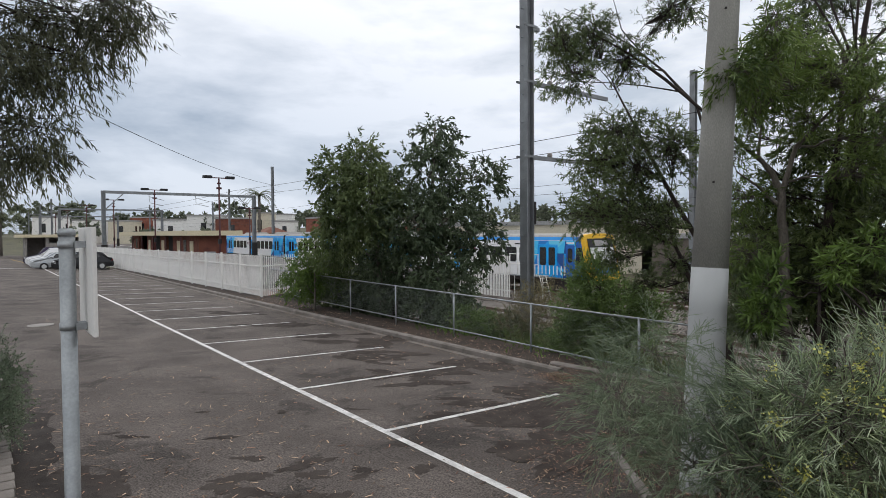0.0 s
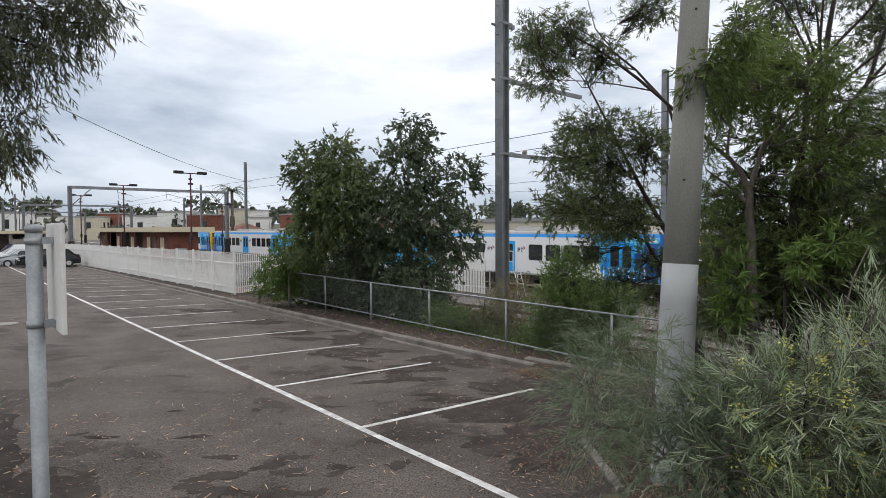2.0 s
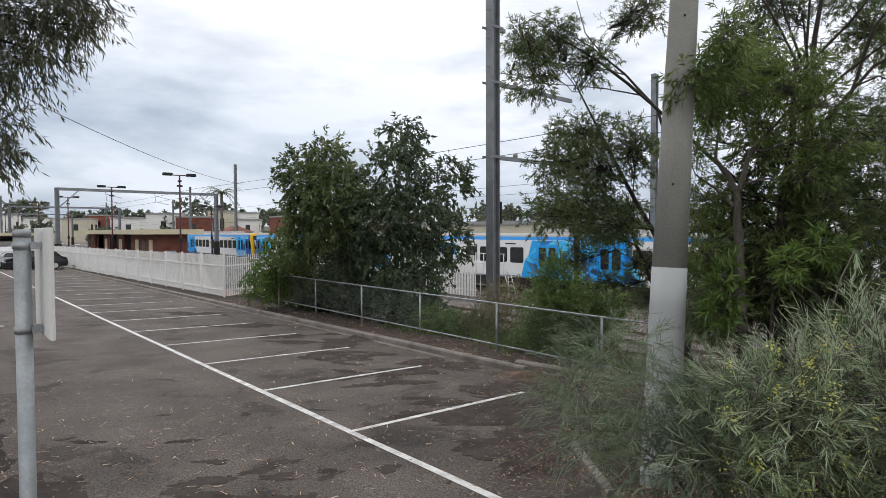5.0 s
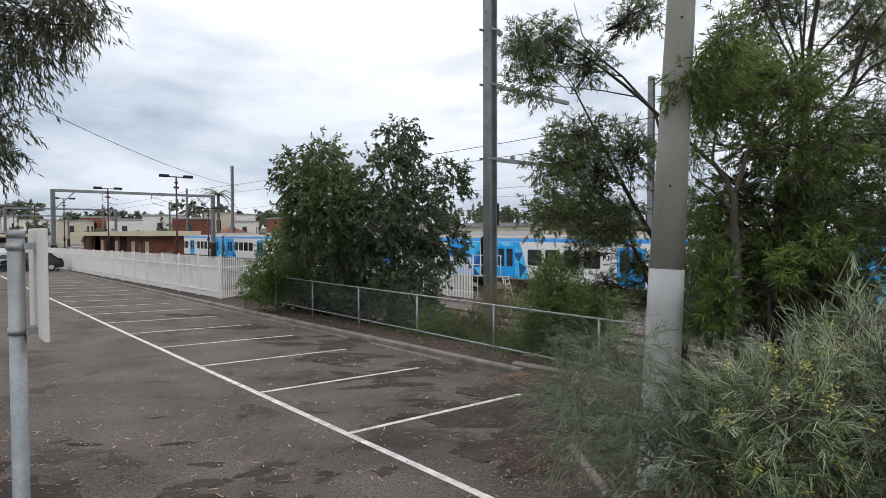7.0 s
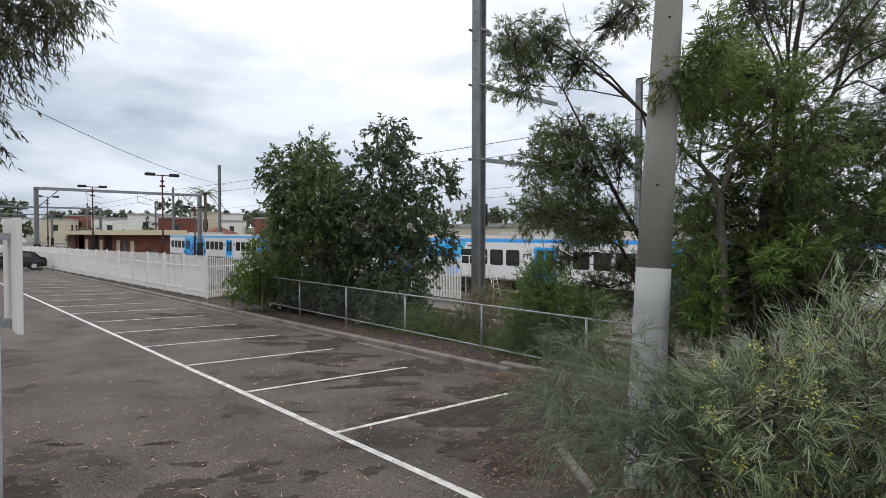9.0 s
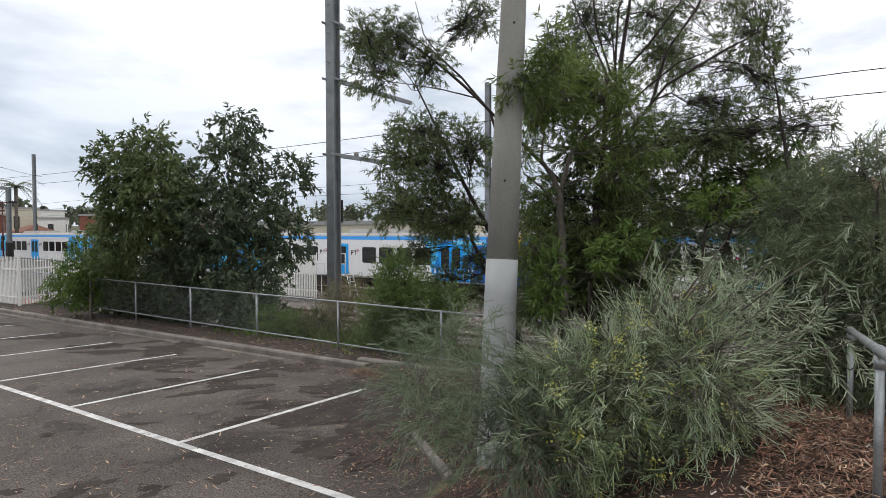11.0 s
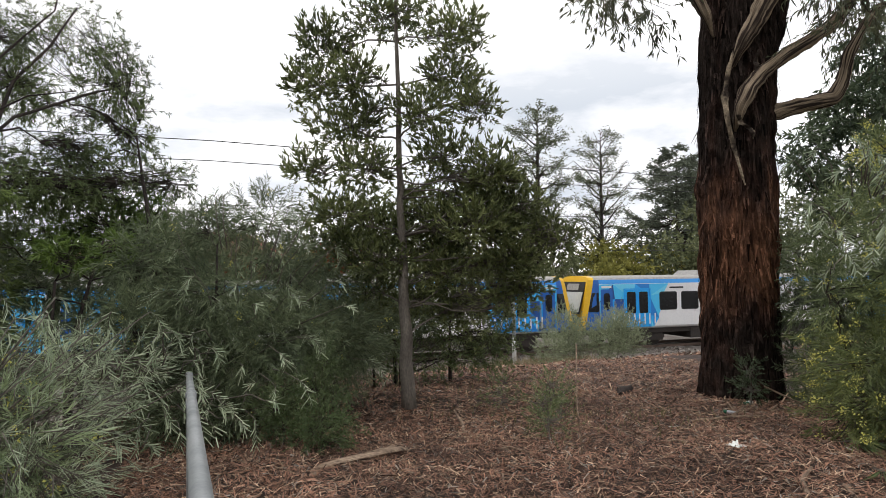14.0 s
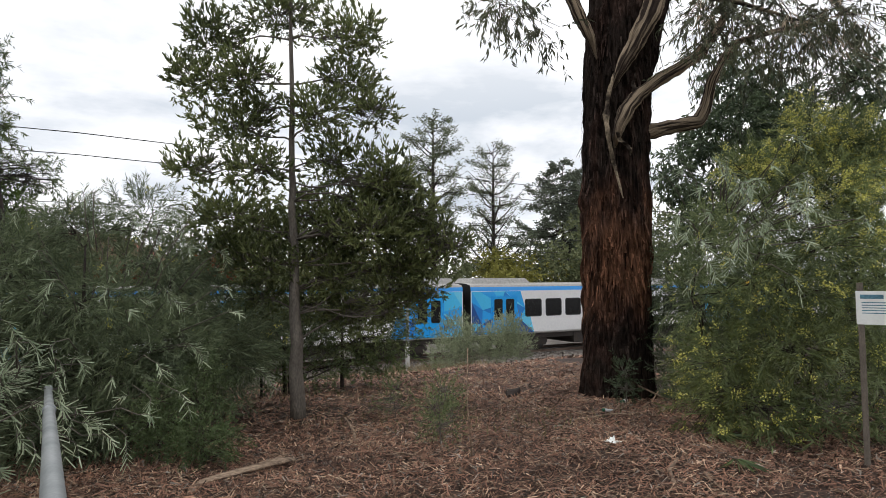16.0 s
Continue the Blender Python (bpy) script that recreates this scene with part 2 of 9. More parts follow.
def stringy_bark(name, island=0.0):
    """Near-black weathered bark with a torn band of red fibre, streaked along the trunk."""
    m = bpy.data.materials.new(name)
    m.use_nodes = True
    nodes, links = m.node_tree.nodes, m.node_tree.links
    b = nodes["Principled BSDF"]
    b.inputs["Roughness"].default_value, b.inputs["Specular IOR Level"].default_value = 0.97, 0.06
    vec = nodes.new("ShaderNodeTexCoord").outputs["Object"]

    def fractal(scale, squash, detail=6.0, distort=0.0):
        mp, n = nodes.new("ShaderNodeMapping"), nodes.new("ShaderNodeTexNoise")
        mp.inputs["Scale"].default_value = (1, 1, squash)
        n.inputs["Scale"].default_value, n.inputs["Detail"].default_value, n.inputs["Distortion"].default_value = scale, detail, distort
        links.new(vec, mp.inputs["Vector"])
        links.new(mp.outputs["Vector"], n.inputs["Vector"])
        return n.outputs["Fac"]

    def ranged(v, a, c, lo, hi):
        r = nodes.new("ShaderNodeMapRange")
        for k, x in zip(("From Min", "From Max", "To Min", "To Max"), (a, c, lo, hi)):
            r.inputs[k].default_value = x
        links.new(v, r.inputs["Value"])
        return r.outputs["Result"]

    def math_node(op, a, c):
        n = nodes.new("ShaderNodeMath")
        n.operation = op
        for i, v in enumerate((a, c)):
            if isinstance(v, (int, float)):
                n.inputs[i].default_value = v
            else:
                links.new(v, n.inputs[i])
        return n.outputs[0]

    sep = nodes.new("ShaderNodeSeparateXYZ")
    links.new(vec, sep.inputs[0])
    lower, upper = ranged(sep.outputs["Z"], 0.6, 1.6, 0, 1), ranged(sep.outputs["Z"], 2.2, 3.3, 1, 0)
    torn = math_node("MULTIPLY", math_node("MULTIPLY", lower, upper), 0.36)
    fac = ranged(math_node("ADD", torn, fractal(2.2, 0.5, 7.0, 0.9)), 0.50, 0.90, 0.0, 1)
    streak = ranged(fractal(20, 0.22, 8.0, 0.9), 0.3, 0.7, 0.55, 1.40)
    crack = ranged(fractal(6, 0.42, 8.0, 1.4), 0.36, 0.58, 0.38, 1.12)
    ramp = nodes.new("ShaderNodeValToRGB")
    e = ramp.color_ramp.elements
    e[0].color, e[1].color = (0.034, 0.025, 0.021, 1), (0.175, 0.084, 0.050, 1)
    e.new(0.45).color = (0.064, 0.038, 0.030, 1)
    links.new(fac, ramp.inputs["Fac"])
    tone = math_node("MULTIPLY", streak, crack)
    if island:
        tone = math_node("MULTIPLY", tone, ranged(nodes.new("ShaderNodeNewGeometry").outputs["Random Per Island"], 0, 1, 1 - island, 1 + island * 1.4))
    s2 = nodes.new("ShaderNodeVectorMath")
    s2.operation = "SCALE"
    links.new(ramp.outputs["Color"], s2.inputs[0])
    links.new(tone, s2.inputs["Scale"])
    links.new(s2.outputs[0], b.inputs["Base Color"])
    bp = nodes.new("ShaderNodeBump")
    bp.inputs["Strength"].default_value, bp.inputs["Distance"].default_value = 1.0, 0.05
    links.new(tone, bp.inputs["Height"])
    links.new(bp.outputs["Normal"], b.inputs["Normal"])
    return m


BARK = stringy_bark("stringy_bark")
BARK_STRIP = stringy_bark("loose_bark", 0.95)
BARE_BARK = material("bare_bark", (0.30, 0.24, 0.17), (0.034, 0.026, 0.021), 0.9, scale=3.4, fine=34, bump=0.9, fine_amount=0.6, spec=0.12, edge=(0.40, 0.54))


def peeling_bark(name):
    """Pale bare wood with torn dark ribbons running along the limb, by its own length-wise coordinate."""
    m = bpy.data.materials.new(name)
    m.use_nodes = True
    nodes, links = m.node_tree.nodes, m.node_tree.links
    b = nodes["Principled BSDF"]
    b.inputs["Roughness"].default_value, b.inputs["Specular IOR Level"].default_value = 0.9, 0.12
    along = nodes.new("ShaderNodeAttribute")
    along.attribute_name = "along"
    outs = []
    for scale, low, high, c0, c1 in ((1.3, 0.46, 0.56, (0.33, 0.27, 0.20), (0.040, 0.030, 0.025)), (5.0, 0.30, 0.72, (0.45, 0.42, 0.40), (1.35, 1.3, 1.25))):
        n = nodes.new("ShaderNodeTexNoise")
        n.inputs["Scale"].default_value, n.inputs["Detail"].default_value, n.inputs["Distortion"].default_value = scale, 8.0, 0.5
        links.new(along.outputs["Vector"], n.inputs["Vector"])
        r = nodes.new("ShaderNodeValToRGB")
        r.color_ramp.elements[0].position, r.color_ramp.elements[0].color = low, (*c0, 1)
        r.color_ramp.elements[1].position, r.color_ramp.elements[1].color = high, (*c1, 1)
        links.new(n.outputs["Fac"], r.inputs["Fac"])
        outs.append((n, r))
    mul = nodes.new("ShaderNodeVectorMath")
    mul.operation = "MULTIPLY"
    links.new(outs[0][1].outputs["Color"], mul.inputs[0])
    links.new(outs[1][1].outputs["Color"], mul.inputs[1])
    links.new(mul.outputs[0], b.inputs["Base Color"])
    bp = nodes.new("ShaderNodeBump")
    bp.inputs["Strength"].default_value, bp.inputs["Distance"].default_value = 0.9, 0.03
    links.new(outs[1][0].outputs["Fac"], bp.inputs["Height"])
    links.new(bp.outputs["Normal"], b.inputs["Normal"])
    return m


PEELING = peeling_bark("peeling_bark")
GREY_BARK = material("grey_bark", (0.165, 0.145, 0.122), (0.09, 0.078, 0.066), 0.9, scale=6, fine=60, bump=0.5, stretch=(1, 1, 0.4))
DARK_BARK = material("dark_bark", (0.050, 0.038, 0.032), (0.028, 0.022, 0.02), 0.95, scale=6, fine=60, bump=0.4)

LEAF_GUM = leaf_material("dark_broad_leaf", (0.027, 0.046, 0.023), (0.125, 0.165, 0.086), 0.24)
LEAF_MID = leaf_material("mid_green_leaf", (0.043, 0.068, 0.026), (0.180, 0.228, 0.088), 0.30)
LEAF_LIGHT = leaf_material("light_broad_leaf", (0.06, 0.105, 0.026), (0.19, 0.275, 0.08), 0.3)
LEAF_ACACIA = leaf_material("acacia_leaf", (0.042, 0.062, 0.025), (0.165, 0.215, 0.080), 0.38)
LEAF_DENSE = leaf_material("deep_green_leaf", (0.036, 0.058, 0.020), (0.195, 0.250, 0.082), 0.36)
LEAF_BRIGHT = leaf_material("fresh_leaf", (0.052, 0.094, 0.021), (0.175, 0.262, 0.058), 0.34)
LEAF_FRESH = leaf_material("fresh_acacia_leaf", (0.050, 0.085, 0.022), (0.225, 0.305, 0.085), 0.38)
LEAF_WATTLE_MID = leaf_material("wattle_side_leaf", (0.062, 0.088, 0.036), (0.27, 0.325, 0.145), 0.3)
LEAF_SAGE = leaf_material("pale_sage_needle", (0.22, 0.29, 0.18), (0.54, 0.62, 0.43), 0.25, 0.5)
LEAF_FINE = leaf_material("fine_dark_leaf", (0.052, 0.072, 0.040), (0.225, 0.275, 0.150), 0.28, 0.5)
LEAF_OLIVE = leaf_material("yellow_green_fine_leaf", (0.045, 0.062, 0.02), (0.205, 0.235, 0.078), 0.3, 0.5)
LEAF_CONIFER = leaf_material("conifer_foliage", (0.085, 0.10, 0.075), (0.20, 0.225, 0.165), 0.15, 0.7, 0.15)
LEAF_OAK = leaf_material("wispy_tree_leaf", (0.075, 0.092, 0.055), (0.22, 0.25, 0.15), 0.3, 0.6, 0.2)
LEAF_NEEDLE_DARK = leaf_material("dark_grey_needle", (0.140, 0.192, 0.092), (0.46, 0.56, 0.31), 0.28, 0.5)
LEAF_WISP = leaf_material("blue_grey_needle", (0.085, 0.118, 0.074), (0.27, 0.33, 0.21), 0.28, 0.5)
# needle green darkened so that the colour carries the shade of inner growth
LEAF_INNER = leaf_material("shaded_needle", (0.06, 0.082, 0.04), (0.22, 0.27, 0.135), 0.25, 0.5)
LEAF_DROOP = leaf_material("drooping_gum_leaf", (0.038, 0.045, 0.027), (0.150, 0.160, 0.088), 0.3, 0.45)
LEAF_YOUNG = leaf_material("olive_leaf", (0.050, 0.066, 0.027), (0.240, 0.275, 0.108), 0.34)
LEAF_WATTLE = leaf_material("wattle_leaf", (0.085, 0.115, 0.042), (0.32, 0.375, 0.16), 0.3)
# far greens are paled: the haze of distance is mixed into the leaf colour
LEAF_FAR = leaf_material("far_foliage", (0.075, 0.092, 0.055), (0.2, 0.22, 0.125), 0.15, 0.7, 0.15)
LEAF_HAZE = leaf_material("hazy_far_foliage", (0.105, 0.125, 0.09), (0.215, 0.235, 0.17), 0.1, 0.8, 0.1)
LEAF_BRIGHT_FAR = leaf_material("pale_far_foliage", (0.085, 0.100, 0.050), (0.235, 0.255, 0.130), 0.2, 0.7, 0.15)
LEAF_AUTUMN = leaf_material("yellow_foliage", (0.15, 0.15, 0.04), (0.36, 0.34, 0.09), 0.2, 0.7, 0.15)
LEAF_RUST = leaf_material("rust_foliage", (0.16, 0.05, 0.02), (0.32, 0.11, 0.05), 0.2, 0.7, 0.15)
FLOWER = leaf_material("yellow_flower", (0.56, 0.55, 0.13), (0.8, 0.76, 0.22), 0.3)
LEAF_LINE = leaf_material("seedling_leaf", (0.055, 0.085, 0.035), (0.17, 0.225, 0.095), 0.3)
LEAF_GREY = leaf_material("pale_shrub_leaf", (0.17, 0.205, 0.12), (0.4, 0.44, 0.28), 0.25)
GRASS = leaf_material("grass_blade", (0.07, 0.085, 0.03), (0.21, 0.22, 0.09), 0.3)
DRYGRASS = leaf_material("dry_grass_blade", (0.16, 0.13, 0.07), (0.33, 0.27, 0.16), 0.3)


# ---- mesh tools ----
def mesh_object(name, verts, faces, mats, parent=None, label="", smooth=False, index=None):
    me = bpy.data.meshes.new(name)
    me.from_pydata([tuple(v) for v in verts], [], [tuple(f) for f in faces])
    for m in (mats if isinstance(mats, (list, tuple)) else [mats]):
        me.materials.append(m)
    if index is not None:
        me.polygons.foreach_set("material_index", np.asarray(index, dtype=np.int32))
    if smooth:
        me.polygons.foreach_set("use_smooth", np.ones(len(me.polygons), dtype=bool))
    me.update()
    ob = new(name, me)
    if parent:
        ob.parent = parent
    if label:
        ob["label"] = label
    return ob


def part(name, bm, mat, parent=None, label="", smooth=False):
    """Links a bmesh as one mesh object under its thing."""
    me = bpy.data.meshes.new(name)
    if smooth:
        for f in bm.faces:
            f.smooth = True
    bm.to_mesh(me)
    bm.free()
    for m in (mat if isinstance(mat, (list, tuple)) else [mat]):
        me.materials.append(m)
    ob = new(name, me)
    if parent:
        ob.parent = parent
    if label:
        ob["label"] = label
    return ob


def thing(name, label, category, group="", kind="", at=(0, 0, 0), turn=0):
    ob = new(name)
    ob.empty_display_size = 0.2
    ob.matrix_basis = pose(*at, 0, 0, turn)
    return tagged(ob, label, category, group, kind)


def box(bm, x0, x1, y0, y1, z0, z1, bevel=0.0):
    r = bmesh.ops.create_cube(bm, size=1.0)
    for v in r["verts"]:
        v.co = Vector(((x0 + x1) / 2 + v.co.x * (x1 - x0), (y0 + y1) / 2 + v.co.y * (y1 - y0), (z0 + z1) / 2 + v.co.z * (z1 - z0)))
    if bevel:
        edges = list({e for v in r["verts"] for e in v.link_edges})
        bmesh.ops.bevel(bm, geom=edges, offset=bevel, segments=2, affect="EDGES", profile=0.6)
    return bm


def boxes(*rows, bevel=0.0):
    bm = bmesh.new()
    for r in rows:
        box(bm, *r, bevel=bevel)
    return bm


def tube_data(points, radii, sides=8, closed=True):
    """Verts and faces of a round tube through the points."""
    P = np.asarray(points, float)
    n = len(P)
    T = np.gradient(P, axis=0)
    T /= np.linalg.norm(T, axis=1)[:, None] + 1e-9
    ref = np.eye(3)[[2, 0, 1]][int(np.argmin(np.abs(T).max(axis=0)[[2, 0, 1]]))]
    verts, faces = [], []
    a = np.arange(sides) * 2 * np.pi / sides
    for i in range(n):
        u = np.cross(T[i], ref)
        u /= np.linalg.norm(u) + 1e-9
        w = np.cross(T[i], u)
        ring = P[i] + radii[i] * (np.cos(a)[:, None] * u + np.sin(a)[:, None] * w)
        verts.extend(ring.tolist())
        if i:
            o, q = (i - 1) * sides, i * sides
            for k in range(sides):
                faces.append((o + k, o + (k + 1) % sides, q + (k + 1) % sides, q + k))
    if closed:
        faces.append(tuple(range(sides - 1, -1, -1)))
        faces.append(tuple((n - 1) * sides + k for k in range(sides)))
    return verts, faces


def tube(name, points, radius, mat, parent=None, label="", sides=8):
    radii = radius if hasattr(radius, "__len__") else [radius] * len(points)
    v, f = tube_data(points, radii, sides)
    return mesh_object(name, v, f, mat, parent, label, smooth=True)


def many_tubes(name, lines, mat, parent=None, label="", sides=5):
    V, Fc = [], []
    for pts, rad in lines:
        v, f = tube_data(pts, rad if hasattr(rad, "__len__") else [rad] * len(pts), sides)
        o = len(V)
        V.extend(v)
        Fc.extend([tuple(i + o for i in q) for q in f])
    return mesh_object(name, V, Fc, mat, parent, label, smooth=True)


def quads_object(name, corners, mats, parent=None, label="", index=None):
    """corners: (n, 4, 3). One loose quad for each row, made quickly."""
    n = len(corners)
    me = bpy.data.meshes.new(name)
    me.vertices.add(n * 4)
    me.vertices.foreach_set("co", np.ascontiguousarray(corners, dtype=np.float32).ravel())
    me.loops.add(n * 4)
    me.loops.foreach_set("vertex_index", np.arange(n * 4, dtype=np.int32))
    me.polygons.add(n)
    me.polygons.foreach_set("loop_start", np.arange(0, n * 4, 4, dtype=np.int32))
    for m in (mats if isinstance(mats, (list, tuple)) else [mats]):
        me.materials.append(m)
    if index is not None:
        me.polygons.foreach_set("material_index", np.asarray(index, dtype=np.int32))
    me.update(calc_edges=True)
    ob = new(name, me)
    if parent:
        ob.parent = parent
    if label:
        ob["label"] = label
    return ob


def leaf_quads(rng, base, way, length, width, fold=0.25, bow=0.15, blade=False):
    """Lance-shaped leaves: base, side, tip, side; folded along the middle and bowed."""
    n = len(base)
    way = way / (np.linalg.norm(way, axis=1)[:, None] + 1e-9)
    side = np.cross(way, rng.normal(size=(n, 3)))
    side /= np.linalg.norm(side, axis=1)[:, None] + 1e-9
    up = np.cross(side, way)
    L = (length * rng.uniform(0.65, 1.25, n))[:, None]
    W = (width * rng.uniform(0.75, 1.25, n))[:, None] * 0.5
    if blade:
        tip = base + way * L - up * L * bow
        return np.stack([base - side * W * 0.7, base + side * W * 0.7, tip + side * W * 0.55, tip - side * W * 0.55], axis=1)
    mid = base + way * L * 0.45 + up * W * fold
    tip = base + way * L - up * L * bow
    return np.stack([base, mid + side * W, tip, mid - side * W], axis=1)


# ---- lie of the land ----
RAIL_Z = -1.73


def park_z(x, y):
    return -0.086 - 0.034 * x - 0.0078 * y


def step(a, b, v):
    k = min(1.0, max(0.0, (v - a) / (b - a)))
    return k * k * (3 - 2 * k)


def ground_z(x, y):
    """Sealed car park, mulched bank beside it, and a slope down to the railway."""
    park = park_z(min(x, 8.4), max(y, 3.0)) - 0.012
    bed = RAIL_Z - 0.17
    park = park + (bed - park) * step(9.7, 14.0, x)
    bank = 0.63 - 0.12 * step(4.0, 8.5, x) + (-1.60 - 0.51) * step(7.5, 23.5, x)
    bank += 0.05 * math.sin(x * 1.7 + y) * math.cos(y * 1.3) * step(1, 3, x) * (1 - step(20, 24, x))
    z = bank + (park - bank) * step(0.2, 3.4, y - 0.12 * max(0, x - 8))
    z += (bed - z) * step(21.5, 24.5, x)
    if x > 36:
        z += step(36, 60, x) * 1.0 + step(60, 300, x) * 4
    if y > 110:
        z += step(110, 400, y) * 5
    return z


# ---- ground ----
def spread(*spans):
    out = []
    for a, b, n in spans:
        out.extend(np.linspace(a, b, n, endpoint=False).tolist())
    return out + [spans[-1][1]]


def make_ground():
    xs = spread((-400, -40, 8), (-40, -4, 12), (-4, 12, 54), (12, 36, 40), (36, 120, 14), (120, 900, 10))
    ys = spread((-500, -60, 8), (-60, -14, 16), (-14, 6, 64), (6, 34, 44), (34, 130, 32), (130, 900, 10))
    verts = [(x, y, ground_z(x, y)) for y in ys for x in xs]
    faces, index, w = [], [], len(xs)
    for j in range(len(ys) - 1):
        for i in range(w - 1):
            faces.append((j * w + i, j * w + i + 1, (j + 1) * w + i + 1, (j + 1) * w + i))
            x, y = (xs[i] + xs[i + 1]) / 2, (ys[j] + ys[j + 1]) / 2
            if 13.6 < x < 36:
                k = 2 if (y > 4 or x > 22.6 + 0.5 * math.sin(y)) else 0
            elif y < 3.4 + 0.5 * math.sin(x * 1.3) and -6 < x < 24 and y > -40:
                k = 0
            elif 7.6 < x < 14 and y < 60:
                k = 1
            else:
                k = 3
            index.append(k)
    ob = mesh_object("ground", verts, faces, [MULCH, SOIL, BALLAST, GRASS_GROUND], smooth=True, index=index)
    tagged(ob, "bark mulch bank sloping down to stony railway ballast", "ground", kind="structure")


make_ground()


def sheet(name, outline, z_of, mat, label, category, lift=0.0, kind="structure", cells=0.0):
    bm = bmesh.new()
    f = bm.faces.new([bm.verts.new((x, y, z_of(x, y) + lift)) for x, y in outline])
    bmesh.ops.triangulate(bm, faces=[f])
    ob = part(name, bm, mat)
    return tagged(ob, label, category, kind=kind)


car_park = sheet("car_park", [(-12, 3.2), (2.6, 3.0), (4.72, 3.35), (5.5, 4.1), (7.0, 6.2), (8.26, 7.35), (8.26, 130), (-12, 130)], park_z, ASPHALT,
                 "worn dark grey asphalt car park with damp stains", "car park")


def paint_stripe(name, x0, y0, x1, y1, width, mat, label, lift=0.004):
    a, b = Vector((x0, y0)), Vector((x1, y1))
    d = (b - a).normalized()
    s = Vector((-d.y, d.x)) * width / 2
    n = max(1, int((b - a).length / 1.5))
    verts, faces = [], []
    rng = np.random.default_rng(int(abs(x0 * 31 + y0 * 17)))
    for i in range(n + 1):
        p = a + (b - a) * i / n
        for k in (-1, 1):
            q = p + s * k * (1 + rng.uniform(-0.12, 0.06))
            verts.append((q.x, q.y, park_z(q.x, q.y) + lift))
        if i:
            faces.append((2 * i - 2, 2 * i - 1, 2 * i + 1, 2 * i))
    return tagged(mesh_object(name, verts, faces, mat), label, "road marking", kind="structure")


paint_stripe("bay_front_line", 3.86, 3.2, 3.72, 82, 0.10, LINE, "long white painted line along the parking bays")
for i in range(28):
    y = 6.43 + 2.63 * i
    paint_stripe("bay_line", 3.9, y, 7.15 if i < 9 else 7.6, y + 0.02, 0.085, LINE, "worn white painted parking bay line", 0.006)
paint_stripe("yellow_line", 2.3, 92, 3.4, 74, 0.14, YELLOW_LINE, "yellow painted line at the edge of the drive", 0.007)
paint_stripe("stop_line", -2.0, 62, 3.2, 62, 0.3, LINE, "white painted bar across the drive", 0.007)


def damp_shade_stains():
    rng = np.random.default_rng(5)
    stain = material("damp_shade_asphalt", (0.068, 0.056, 0.049), (0.042, 0.034, 0.030), 0.85, spec=0.12, scale=3, fine=150, bump=0.3)
    # damp spots; those by the garden bed also paint tree shade on the asphalt
    spots = []
    for cx, cy, n, a, b in ((2.3, 5.3, 9, 0.22, 0.10), (3.1, 5.6, 6, 0.18, 0.09), (1.7, 6.1, 6, 0.26, 0.08), (5.6, 6.3, 9, 0.45, 0.2), (6.6, 5.6, 9, 0.5, 0.3), (6.2, 8.3, 8, 0.5, 0.2), (6.4, 11.0, 8, 0.55, 0.22), (6.5, 13.7, 7, 0.6, 0.22), (6.8, 16.5, 6, 0.6, 0.22), (7.0, 20, 6, 0.6, 0.25), (1.6, 8.6, 3, 0.22, 0.06), (2.9, 7.6, 3, 0.2, 0.06), (0.9, 5.2, 8, 0.3, 0.12), (0.7, 6.6, 6, 0.26, 0.12)):
        for _ in range(n):
            spots.append((cx + rng.normal(0, 0.55), cy + rng.normal(0, 0.42), a * rng.uniform(0.4, 1.2), b * rng.uniform(0.5, 1.3)))
    spots += [(5.2, 4.9, 0.6, 0.45), (5.6, 4.5, 0.5, 0.4), (4.95, 4.4, 0.4, 0.3), (5.9, 5.4, 0.6, 0.4), (0.45, 6.6, 0.4, 0.6), (0.3, 5.6, 0.4, 0.5), (7.2, 6.6, 0.9, 0.7), (6.6, 5.4, 0.8, 0.5), (7.5, 9.0, 0.7, 0.6), (7.6, 12.5, 0.6, 0.9), (0.75, 4.7, 0.75, 0.5), (1.25, 4.3, 0.7, 0.4), (0.35, 5.0, 0.3, 0.7), (1.0, 5.7, 0.6, 0.22), (1.9, 4.5, 0.55, 0.2)]
    for k0, (x, y, a, b) in enumerate(spots):
        lift = 0.0022 + 0.00003 * k0
        verts, n = [], 44
        turn = -0.45 + rng.uniform(-0.6, 0.6)
        ph = rng.uniform(0, 6.28, 4)
        for k in range(n):
            t = k / n * 2 * math.pi
            r = 1 + 0.28 * math.sin(2 * t + ph[0]) + 0.2 * math.sin(3 * t + ph[1]) + 0.16 * math.sin(5 * t + ph[2]) + 0.1 * math.sin(9 * t + ph[3]) + 0.08 * math.sin(14 * t + ph[0] * 3) + 0.05 * math.sin(21 * t + ph[1] * 5)
            u, v = a * r * math.cos(t), b * r * math.sin(t)
            px, py = x + u * math.cos(turn) - v * math.sin(turn), y + u * math.sin(turn) + v * math.cos(turn)
            verts.append((px, py, park_z(px, py) + lift))
        tagged(mesh_object("damp_shade_patch", verts, [tuple(range(n))], stain), "dark patch of damp and painted shade on the asphalt", "stain", kind="structure")


damp_shade_stains()


